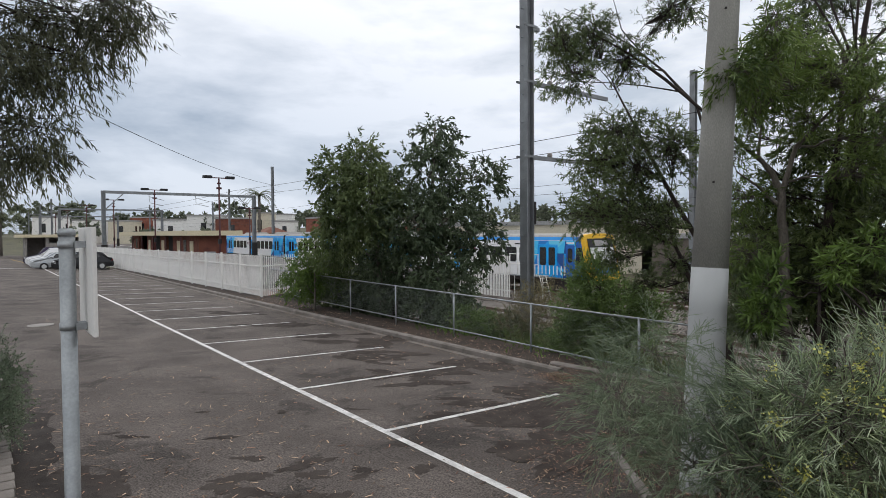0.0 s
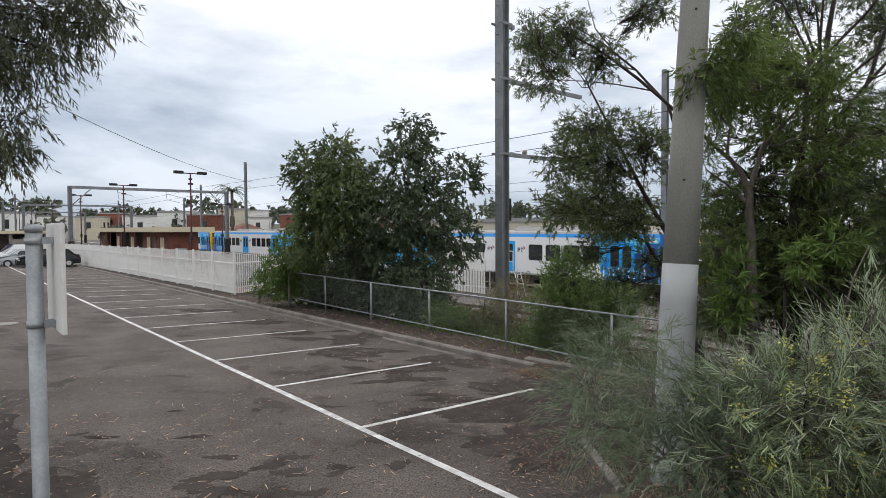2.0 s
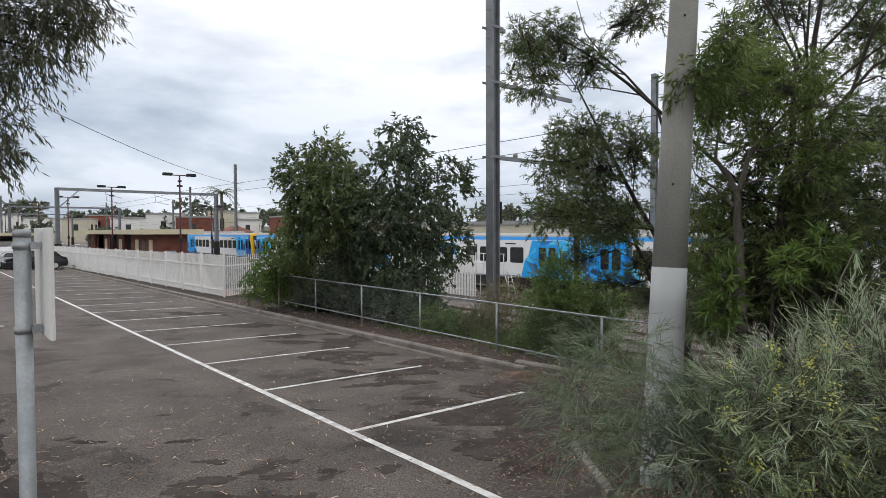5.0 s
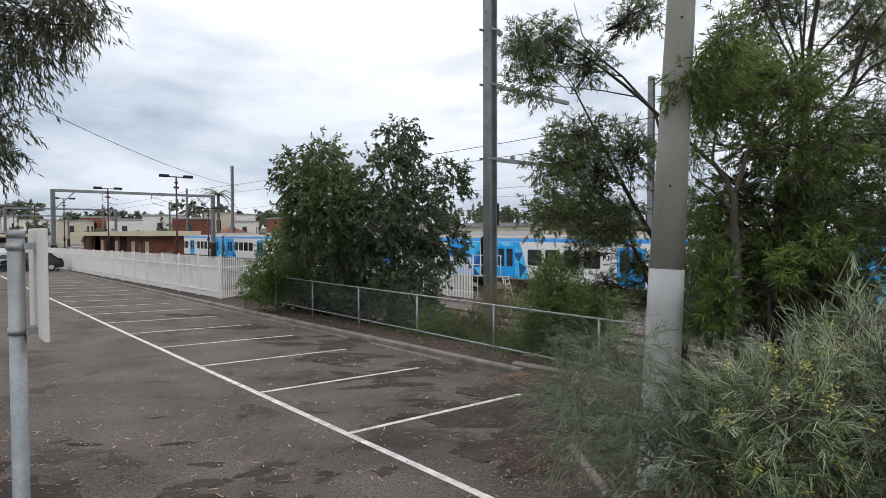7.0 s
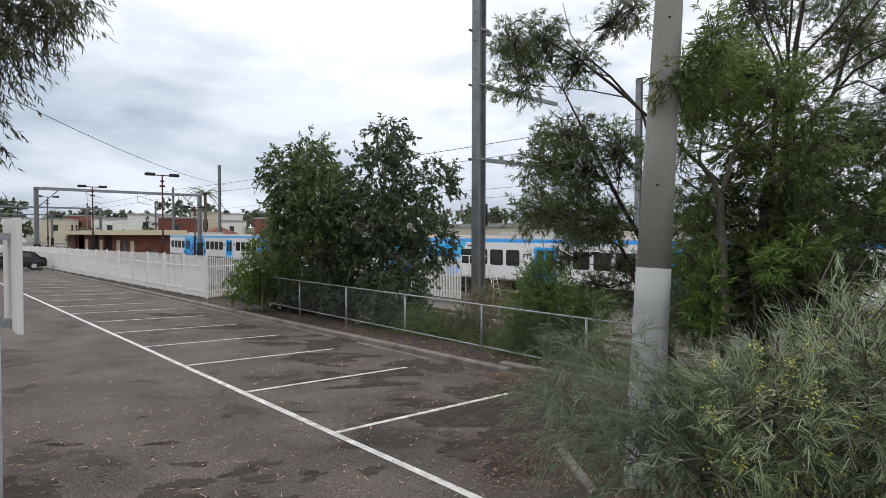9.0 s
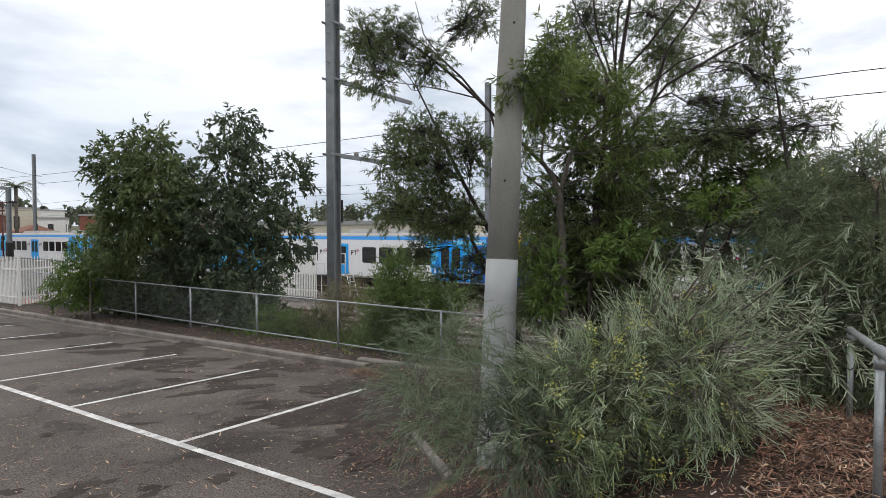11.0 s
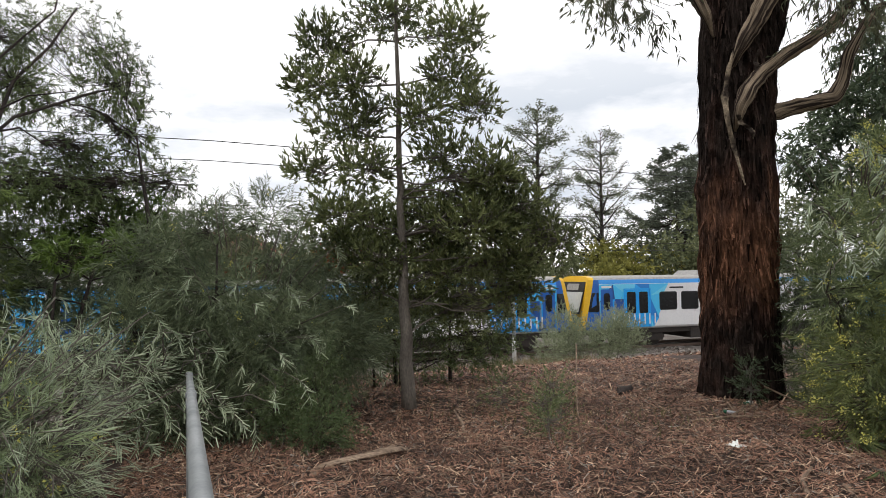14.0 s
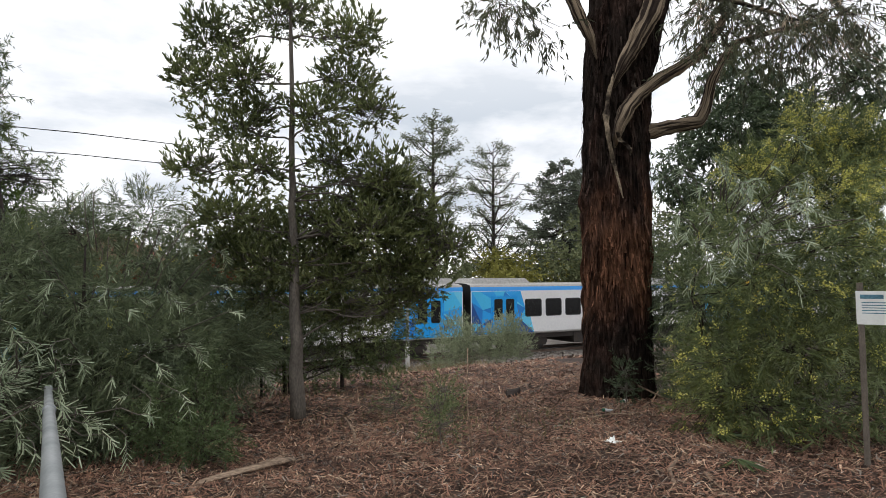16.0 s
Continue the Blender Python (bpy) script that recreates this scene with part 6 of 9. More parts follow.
plant("mixed_thicket", "dark mixed thicket of narrow-leaved shrubs beside the pole", "shrub",
      [[at_ground(8.9, 1.6, 0.05), (8.9, 1.5, 1.6, 0.03), (9.0, 1.2, 2.8, 0.01)], [at_ground(8.4, 0.6, 0.04), (8.6, 0.4, 2.0, 0.012)]],
      [
    (8.61, 2.52, 1.59, 0.49, 0.41), (9.25, 2.12, 2.08, 0.59, 0.51), (9.67, 1.48, 1.99, 0.51, 0.51), (10.33, 0.86, 2.24, 0.61, 0.52),
    (10.72, 0.29, 2.59, 0.52, 0.52), (10.38, -0.13, 2.07, 0.49, 0.57), (9.37, 0.46, 1.62, 0.54, 0.46), (9.17, 1.12, 1.45, 0.55, 0.47),
    (10.67, 0.74, 2.86, 0.53, 0.35), (11.17, 0.01, 3.13, 0.44, 0.35), (9.68, -0.36, 1.63, 0.45, 0.60), (8.89, 2.69, 2.67, 0.51, 0.51),
], LEAF_FINE, DARK_BARK, 46, twigs=215, per_twig=16, size=(0.10, 0.015), twig_len=0.2, droop=0.3, outward=0.6, limb=0.012, hollow=0.05)
plant("acacia_tree", "fine-leaved dark tree over the thicket", "tree", [[at_ground(9.6, 0.9, 0.07), (9.5, 0.9, 2.0, 0.045), (9.3, 0.7, 3.0, 0.03), (9.5, 0.9, 4.3, 0.012)]],
      [
    (10.54, 2.43, 5.98, 0.61, 0.52), (10.49, 1.75, 6.06, 0.62, 0.53), (10.09, 1.22, 5.54, 0.43, 0.43), (10.62, 2.51, 5.03, 0.52, 0.43),
    (10.35, 1.78, 4.77, 0.43, 0.35), (10.25, 1.00, 4.90, 0.35, 0.35), (10.57, 2.26, 3.99, 0.69, 0.52), (10.49, 1.49, 3.93, 0.62, 0.53),
    (10.68, 2.42, 3.05, 0.69, 0.52), (10.30, 1.45, 3.12, 0.52, 0.43),
], LEAF_ACACIA, DARK_BARK, 36, twigs=100, per_twig=15, shown=40, size=(0.085, 0.013), twig_len=0.16, droop=0.3, limb=0.02, hollow=0.1)
plant("bright_shrub", "lime green narrow-leaved shrub behind the thicket", "shrub", [[at_ground(8.9, 0.3, 0.03), (8.9, 0.3, 2.2, 0.015)]],
      [
    (10.22, 2.30, 2.68, 0.50, 0.33), (9.95, 1.61, 2.75, 0.50, 0.33), (9.89, 0.94, 3.01, 0.42, 0.34), (9.82, 0.78, 3.26, 0.34, 0.25),
    (10.07, 2.00, 3.42, 0.41, 0.25),
], LEAF_BRIGHT, DARK_BARK, 37, twigs=110, per_twig=13, size=(0.10, 0.018), twig_len=0.14, droop=0.1, limb=0.012)

plant("dark_shrub", "fine-leaved grey-green shrub behind the needle thicket", "shrub",
      [[at_ground(9.5, -1.6, 0.04), (9.5, -1.6, 1.2, 0.02)], [at_ground(9.5, -2.6, 0.03), (9.5, -2.6, 1.2, 0.015)]], [
    (9.40, -1.05, 1.85, 0.46, 0.36), (9.40, -1.80, 1.70, 0.50, 0.40), (9.45, -2.55, 1.55, 0.50, 0.40), (9.40, -3.30, 1.55, 0.44, 0.36),
    (9.5, -1.4, 1.15, 0.50, 0.34), (9.5, -2.2, 1.05, 0.50, 0.34), (9.55, -1.5, 2.25, 0.40, 0.28),
], LEAF_FINE, DARK_BARK, 54, twigs=170, per_twig=15, shown=20, size=(0.10, 0.016), twig_len=0.24, droop=0.2, limb=0.012, hollow=0.05)

# young tree on the mulch
plant("young_tree", "slender young tree with a straight grey trunk and open crown", "tree",
      [[(7.05, -2.41, 0.53, 0.105), (7.01, -2.36, 1.81, 0.072), (6.94, -2.29, 3.0, 0.048), (6.93, -2.28, 3.53, 0.040), (6.89, -2.25, 4.92, 0.026), (6.87, -2.23, 5.61, 0.021), (6.84, -2.21, 6.16, 0.018)] + [(6.80, -2.19, 7.8, 0.01)]], [
    (7.10, -2.21, 5.49, 0.64, 0.28), (6.59, -2.92, 5.18, 0.35, 0.35), (7.46, -1.43, 5.15, 0.36, 0.36), (6.92, -1.74, 4.58, 0.34, 0.27),
    (7.01, -3.00, 4.77, 0.44, 0.29), (7.34, -1.27, 4.58, 0.35, 0.28), (6.61, -2.48, 4.17, 0.40, 0.27), (6.61, -3.22, 4.31, 0.28, 0.28),
    (7.40, -1.70, 4.08, 0.50, 0.28), (7.41, -1.22, 3.55, 0.28, 0.24), (6.91, -1.87, 3.50, 0.40, 0.27), (6.90, -2.87, 3.71, 0.43, 0.36),
    (6.32, -3.22, 3.48, 0.34, 0.27), (7.25, -1.66, 2.99, 0.48, 0.35), (7.24, -2.68, 3.02, 0.44, 0.37), (6.41, -3.10, 2.81, 0.47, 0.34),
    (7.11, -2.05, 2.43, 0.48, 0.28), (6.47, -3.51, 2.41, 0.35, 0.35), (6.97, -2.88, 2.29, 0.43, 0.36), (7.50, -1.94, 4.34, 0.29, 0.22),
    (7.47, -1.71, 2.59, 0.39, 0.25), (7.43, -2.28, 2.77, 0.37, 0.26), (7.17, -2.89, 2.62, 0.37, 0.26), (6.66, -3.36, 2.07, 0.32, 0.28),
    (7.55, -2.09, 2.04, 0.37, 0.29), (7.38, -2.72, 1.96, 0.41, 0.30), (7.09, -3.16, 1.81, 0.33, 0.26), (6.78, -3.12, 3.24, 0.32, 0.25),
    (6.38, -3.38, 3.35, 0.31, 0.24), (6.62, -3.42, 2.89, 0.35, 0.28), (6.85, -2.85, 2.88, 0.35, 0.28), (6.34, -3.67, 3.02, 0.24, 0.24),
    (6.56, -3.68, 2.92, 0.28, 0.20), (6.44, -3.95, 2.80, 0.26, 0.20), (6.30, -4.14, 2.64, 0.24, 0.17), (6.47, -3.90, 2.46, 0.28, 0.20),
    (6.61, -3.66, 2.36, 0.28, 0.22), (6.48, -3.85, 2.08, 0.26, 0.18), (6.64, -3.58, 1.92, 0.28, 0.20), (6.62, -3.52, 3.22, 0.24, 0.18),
], LEAF_YOUNG, GREY_BARK, 51, twigs=150, per_twig=9, shown=42, size=(0.078, 0.023), twig_len=0.13, droop=-0.45, outward=0.6, limb=0.013, hollow=0.1, spread_leaf=0.5)
plant("dark_shrub", "dense dark shrub behind the young tree", "shrub",
      [[at_ground(9.4, -3.9, 0.04), (9.4, -3.9, 1.4, 0.02)], [at_ground(9.6, -3.0, 0.04), (9.7, -3.0, 1.4, 0.02)]], [
    (9.59, -3.48, 1.55, 0.77, 0.67), (9.29, -4.19, 1.25, 0.77, 0.58), (9.90, -2.77, 1.56, 0.58, 0.67), (9.00, -4.80, 1.72, 0.48, 0.58),
    (9.64, -2.15, 1.23, 0.55, 0.46), (9.79, -4.19, 2.11, 0.71, 0.50),
], LEAF_YOUNG, DARK_BARK, 52, twigs=150, per_twig=12, shown=30, size=(0.085, 0.020), twig_len=0.22, droop=-0.1, limb=0.016, hollow=0.05)
plant("dark_shrub", "low dark shrub under the young tree", "shrub",
      [[at_ground(9.0, -2.9, 0.03), (9.0, -2.9, 1.0, 0.015)]], [
    (9.36, -2.82, 1.04, 0.64, 0.46), (9.17, -3.52, 0.84, 0.74, 0.37), (9.24, -4.36, 0.87, 0.58, 0.38), (9.76, -2.55, 1.95, 0.57, 0.57),
    (9.25, -4.81, 1.13, 0.49, 0.39),
], LEAF_ACACIA, DARK_BARK, 53, twigs=120, per_twig=14, shown=30, size=(0.08, 0.016), twig_len=0.25, droop=0.1, limb=0.014, hollow=0.0)

# small plants
plant("lineside_shrub", "pale grey-green wispy shrub beside the ballast", "shrub", [[at_ground(16.4, -10.6, 0.02), (16.4, -10.6, -0.3, 0.01)], [at_ground(15.5, -12.0, 0.02), (15.5, -12.0, -0.3, 0.01)]],
      [
    (16.36, -10.61, 0.35, 0.55, 0.69), (15.77, -10.75, 0.13, 0.50, 0.53), (14.96, -11.34, 0.26, 0.61, 0.66), (15.16, -12.13, 0.20, 0.50, 0.57),
    (15.67, -9.75, -0.06, 0.43, 0.43), (15.00, -11.70, 0.67, 0.31, 0.44),
], LEAF_GREY, GREY_BARK, 61, twigs=230, per_twig=16, size=(0.11, 0.014), twig_len=0.3, droop=-0.5, outward=0.5, limb=0.004)
plant("fence_shrub", "bright green fine-leaved shrub growing over the fence", "shrub", [[at_ground(10.4, 8.0, 0.03), (10.4, 8.0, 0.4, 0.02)]],
      [
    (10.44, 8.24, 1.06, 0.50, 0.50), (10.51, 8.69, 0.51, 0.58, 0.52), (10.59, 7.81, 0.53, 0.62, 0.55), (10.51, 8.45, 1.30, 0.32, 0.32),
    (10.95, 7.48, 0.34, 0.43, 0.43), (10.74, 8.46, -0.13, 0.77, 0.58), (10.58, 7.66, -0.31, 0.61, 0.43), (10.48, 8.82, -0.15, 0.52, 0.52),
    (11.27, 7.48, 0.69, 0.37, 0.31),
], LEAF_LIGHT, DARK_BARK, 62, twigs=230, per_twig=14, size=(0.10, 0.020), twig_len=0.3, droop=-0.1, limb=0.012)
plant("dry_shrub", "half-dry brownish shrub at the foot of the mast", "shrub", [[at_ground(13.6, 13.2, 0.02), (13.6, 13.2, -0.6, 0.01)]],
      [
    (11.55, 11.23, 0.34, 0.46, 0.43), (12.10, 11.15, 0.46, 0.39, 0.39), (11.04, 11.00, -0.05, 0.60, 0.37), (11.62, 10.62, 0.01, 0.60, 0.42),
    (10.58, 11.00, -0.22, 0.44, 0.32),
], LEAF_DRY, GREY_BARK, 66, twigs=150, per_twig=12, size=(0.09, 0.012), twig_len=0.3, droop=-0.5, limb=0.008, attach=False)
plant("ground_cover", "low bright green weeds behind the chain link fence", "weeds", [[at_ground(11.6, 12.0, 0.01), (11.6, 12.0, -0.4, 0.005)]],
      [
    (10.57, 11.81, -0.24, 0.61, 0.30), (10.81, 10.78, -0.59, 0.88, 0.23), (10.63, 9.47, -0.52, 0.68, 0.19), (10.38, 12.52, -0.14, 0.47, 0.31),
    (10.65, 11.46, -0.51, 0.75, 0.27),
], LEAF_LIGHT, GREY_BARK, 67, twigs=150, per_twig=12, size=(0.08, 0.022), twig_len=0.2, droop=-0.2, limb=0.006, attach=False)
for k, (x, y, tall, wide, n) in enumerate(((4.75, -3.02, 0.62, 0.20, 150), (5.15, -3.25, 0.40, 0.17, 90), (6.41, -3.39, 0.42, 0.22, 80), (5.7, -3.75, 0.35, 0.20, 70))):
    z = ground_z(x, y)
    plant("seedling_shrub", "thin olive green seedling growing out of the mulch", "shrub", [[(x, y, z - 0.05, 0.008), (x + 0.02, y, z + tall * 0.5, 0.005), (x, y + 0.03, z + tall * 0.9, 0.003)]],
          [(x, y, z + tall * 0.35, wide, tall * 0.25), (x + 0.05, y + 0.06, z + tall * 0.62, wide * 0.8, tall * 0.25), (x - 0.03, y - 0.02, z + tall * 0.9, wide * 0.5, tall * 0.2)], LEAF_WATTLE_MID, GREY_BARK, 630 + k, twigs=n // 4, per_twig=12, size=(0.034, 0.008), twig_len=0.18, droop=-0.3, limb=0.004, hollow=0.1, spray=0.6, pinnate=True)
for k, (x, y, tall, wide) in enumerate(((6.02, -0.82, 0.62, 0.24), (6.35, -1.25, 0.85, 0.26), (5.62, -1.12, 0.34, 0.26))):
    z = ground_z(x, y)
    plant("seedling_shrub", "low feathery blue-green shrub growing out of the mulch", "shrub", [[(x, y, z - 0.05, 0.012), (x, y + 0.02, z + tall * 0.5, 0.008), (x + 0.03, y, z + tall * 0.95, 0.003)]],
          [(x, y, z + tall * 0.3, wide, tall * 0.22), (x + 0.1, y - 0.1, z + tall * 0.55, wide * 0.8, tall * 0.25), (x - 0.08, y + 0.1, z + tall * 0.6, wide * 0.7, tall * 0.22), (x, y, z + tall * 0.9, wide * 0.5, tall * 0.2)], LEAF_LINE, DARK_BARK, 650 + k, twigs=60, per_twig=16, size=(0.04, 0.009), twig_len=0.22, droop=-0.1, outward=0.8, limb=0.005, hollow=0.1, spray=0.7, pinnate=True)
plant("border_shrub", "low rosemary-like border shrub by the drive", "shrub", [[at_ground(0.0, 8.0, 0.02), (0.0, 8.2, 0.4, 0.01)]],
      [
    (0.00, 8.24, 0.62, 0.24, 0.28), (0.00, 7.88, 0.42, 0.22, 0.22), (-0.18, 8.41, 0.70, 0.36, 0.40), (0.06, 8.0, 0.22, 0.16, 0.16),
], LEAF_WISP, DARK_BARK, 64, twigs=190, per_twig=24, size=(0.035, 0.008), twig_len=0.2, droop=-0.1, limb=0.006)

# large gum
def gum_tree():
    """Old gum: a ridged, flared trunk, bare pale limbs, loose strips of bark and drooping leaves."""
    rng = np.random.default_rng(70)
    gx, gy = 5.98, -6.66
    g = thing("gum_tree", "massive old gum tree with stringy red-brown bark", "tree", at=(gx, gy, ground_z(gx, gy)))
    o = np.array((gx, gy, ground_z(gx, gy)))
    mid = [(0, 0, -0.3), (0.0, -0.02, 0.0), (0.0, -0.04, 0.75), (-0.05, -0.02, 2.0), (-0.09, 0.02, 3.2), (-0.16, 0.04, 4.4), (-0.32, -0.08, 5.6), (-0.48, -0.24, 7.0), (-0.6, -0.4, 9.0)]
    rad = [0.50, 0.465, 0.445, 0.44, 0.425, 0.43, 0.52, 0.56, 0.4]
    zs = [m[2] for m in mid]
    rings, sides = 200, 120
    V, Fc = [], []
    for i in range(rings + 1):
        z = -0.3 + 9.3 * (i / rings) ** 1.15
        cx, cy, r = np.interp(z, zs, [m[0] for m in mid]), np.interp(z, zs, [m[1] for m in mid]), np.interp(z, zs, rad)
        for k in range(sides):
            a = 2 * math.pi * k / sides
            p = Vector((math.cos(a) * 2.2, math.sin(a) * 2.2, z * 0.28))
            q = Vector((math.cos(a) * 6, math.sin(a) * 6, z * 0.9))
            s = Vector((math.cos(a) * 13, math.sin(a) * 13, z * 2.0))
            d = 1 + 0.08 * noise.noise(p) + 0.05 * noise.noise(q) + 0.16 * abs(noise.noise(s)) + 0.07 * noise.noise(s * 2.1) + 0.16 * math.exp(-((z - 2.75) / 0.13) ** 2) * max(0, math.cos(a - 1.02)) ** 24 + 0.06 * math.exp(-max(z, 0) / 0.25) * (1 + 0.5 * math.sin(5 * a + 1))
            V.append((cx + r * d * math.cos(a), cy + r * d * math.sin(a), z))
        if i:
            b0, b1 = (i - 1) * sides, i * sides
            for k in range(sides):
                Fc.append((b0 + k, b0 + (k + 1) % sides, b1 + (k + 1) % sides, b1 + k))
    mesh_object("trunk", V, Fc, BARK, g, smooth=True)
    for pts in ([(5.60, -6.32, 3.99, 0.02), (5.45, -6.21, 4.18, 0.07), (5.36, -6.29, 4.45, 0.10), (5.31, -6.45, 4.65, 0.09), (5.24, -6.73, 4.87, 0.085), (5.16, -7.12, 5.10, 0.08), (5.05, -7.47, 5.35, 0.085), (5.01, -7.70, 5.65, 0.06), (4.93, -7.98, 6.02, 0.045), (4.74, -8.24, 6.51, 0.03)], [(5.68, -6.66, 4.16, 0.05), (5.51, -6.93, 4.28, 0.105), (5.32, -7.23, 4.35, 0.095), (5.15, -7.51, 4.39, 0.09), (5.08, -7.60, 4.65, 0.075), (5.03, -7.64, 4.93, 0.07), (4.95, -7.75, 5.20, 0.06), (4.83, -7.92, 5.52, 0.05), (4.53, -8.39, 5.67, 0.035), (4.24, -8.86, 5.79, 0.02)], [(5.64, -6.28, 4.72, 0.015), (5.44, -6.22, 4.92, 0.06), (5.33, -6.30, 5.17, 0.105), (5.23, -6.40, 5.42, 0.12), (5.12, -6.54, 5.76, 0.13), (5.07, -6.67, 6.16, 0.13), (5.04, -6.78, 6.56, 0.12)], [(5.74, -6.16, 5.24, 0.015), (5.69, -5.98, 5.50, 0.07), (5.74, -5.87, 5.73, 0.085), (5.80, -5.78, 6.01, 0.085), (5.86, -5.66, 6.32, 0.08)]):
        P = np.array([q[:3] for q in pts]) - o
        n = 10 * (len(P) - 1) + 1
        u = np.linspace(0, len(P) - 1, n)
        C = np.stack([np.interp(u, np.arange(len(P)), P[:, c]) for c in range(3)], 1)
        for _ in range(6):
            C[1:-1] = (C[:-2] + C[1:-1] * 2 + C[2:]) / 4
        R = np.interp(u, np.arange(len(P)), [q[3] for q in pts])
        LV, LF = tube_data(C, list(R), 18)
        LV = np.array(LV, float)
        for k in range(len(LV)):
            near = int(np.argmin(((C - LV[k]) ** 2).sum(1)))
            q = Vector(LV[k] * 6)
            LV[k] += (LV[k] - C[near]) * (0.26 * noise.noise(q) + 0.16 * noise.noise(q * 3.1))
        limb = mesh_object("limb", [tuple(v) for v in LV], LF, PEELING, g, "bare limb with peeling pale bark", smooth=True)
        gone = np.concatenate([[0], np.cumsum(np.linalg.norm(np.diff(C, axis=0), axis=1))])
        turn = np.arange(18) * 2 * np.pi / 18
        grain = np.stack([np.tile(1.6 * np.cos(turn), n), np.tile(1.6 * np.sin(turn), n), np.repeat(gone * 0.9, 18)], 1)
        limb.data.attributes.new("along", "FLOAT_VECTOR", "POINT").data.foreach_set("vector", grain.astype(np.float32).ravel())
    # ribbons of bark peeling off the trunk
    for pts in ([(5.44, -6.16, 4.96, 0.012), (5.49, -6.11, 4.69, 0.028), (5.53, -6.08, 4.39, 0.045), (5.52, -6.13, 4.01, 0.035), (5.50, -6.20, 3.71, 0.028), (5.48, -6.26, 3.44, 0.02), (5.46, -6.31, 3.29, 0.008)], [(5.29, -6.39, 4.94, 0.01), (5.31, -6.38, 4.79, 0.035), (5.31, -6.39, 4.63, 0.03), (5.34, -6.36, 4.49, 0.01)], [(5.44, -6.19, 4.17, 0.02), (5.42, -6.23, 4.04, 0.04), (5.37, -6.32, 3.98, 0.035), (5.36, -6.36, 3.85, 0.01)]):
        P = np.array([q[:3] for q in pts]) - o
        u = np.linspace(0, len(P) - 1, 26)
        C = np.stack([np.interp(u, np.arange(len(P)), P[:, c]) for c in range(3)], 1)
        C[1:-1] = (C[:-2] + C[1:-1] * 2 + C[2:]) / 4
        R = np.interp(u, np.arange(len(P)), [q[3] for q in pts]) * rng.uniform(0.7, 1.25, 26)
        V, Fc = [], []
        for k in range(26):
            n = np.array((C[k][0], C[k][1], 0.0))
            n /= np.linalg.norm(n)
            t = np.array((-n[1], n[0], 0.0))
            lift = n * 0.02 * math.sin(k * 0.7)
            V += [tuple(C[k] + lift - t * R[k]), tuple(C[k] + lift + n * 0.014), tuple(C[k] + lift + t * R[k]), tuple(C[k] + lift - n * 0.006)]
            if k:
                Fc += [(4 * k - 4 + e, 4 * k - 4 + (e + 1) % 4, 4 * k + (e + 1) % 4, 4 * k + e) for e in range(4)]
        mesh_object("bark_ribbon", V, Fc, BARE_BARK, g, "long ribbon of peeling pale bark")
    # fibres and flakes of bark that stand off the trunk
    strips = []
    for q in range(3000):
        a, z = rng.uniform(0, 6.283), rng.uniform(0.15, 6.6)
        flake = q % 8 == 0
        L, w = (rng.uniform(0.12, 0.40), rng.uniform(0.012, 0.034)) if flake else (rng.uniform(0.06, 0.30), rng.uniform(0.006, 0.020))
        cx, cy, r = np.interp(z, zs, [m[0] for m in mid]), np.interp(z, zs, [m[1] for m in mid]), np.interp(z, zs, rad)
        p = Vector((math.cos(a) * 2.2, math.sin(a) * 2.2, z * 0.28))
        r *= 1 + 0.08 * noise.noise(p) + rng.uniform(0.02, 0.09)
        out = rng.uniform(0.0, 0.10 if flake else 0.03)
        t = np.array((-math.sin(a), math.cos(a), 0))
        n = np.array((math.cos(a), math.sin(a), 0))
        top = np.array((cx, cy, z)) + n * (r - 0.004)
        low = top + n * out + t * rng.normal(0, 0.025) - np.array((0, 0, L))
        strips.append([top - t * w, top + t * w, low + t * w * 0.3, low - t * w * 0.3])
    quads_object("loose_bark", np.array(strips), BARK_STRIP, g, "loose hanging fibres of bark")["kind"] = "stuff"


gum_tree()
plant("gum_foliage_limb", "leafy limb of the old gum with drooping leaves", "tree",
      [[(5.45, -7.0, 6.4, 0.10), (5.2, -7.6, 6.6, 0.05), (4.7, -8.4, 6.5, 0.02)], [(5.7, -6.4, 6.4, 0.06), (6.3, -5.6, 6.6, 0.03), (6.6, -5.0, 6.4, 0.01)]],
      [
    (6.42, -5.17, 5.88, 0.39, 0.24), (6.49, -5.03, 6.11, 0.47, 0.24), (6.04, -5.45, 5.55, 0.31, 0.15), (4.83, -7.80, 5.62, 0.55, 0.32),
    (4.46, -8.40, 5.77, 0.63, 0.32), (4.14, -8.94, 5.61, 0.55, 0.32), (4.98, -7.52, 5.94, 0.47, 0.32), (3.96, -9.21, 5.92, 0.47, 0.32),
    (4.40, -8.55, 5.30, 0.39, 0.20), (4.80, -8.34, 6.56, 0.98, 0.33),
], LEAF_DROOP, BARE_BARK, 71, twigs=42, per_twig=13, size=(0.13, 0.024), twig_len=0.35, droop=0.8, limb=0.015, hollow=0.1)
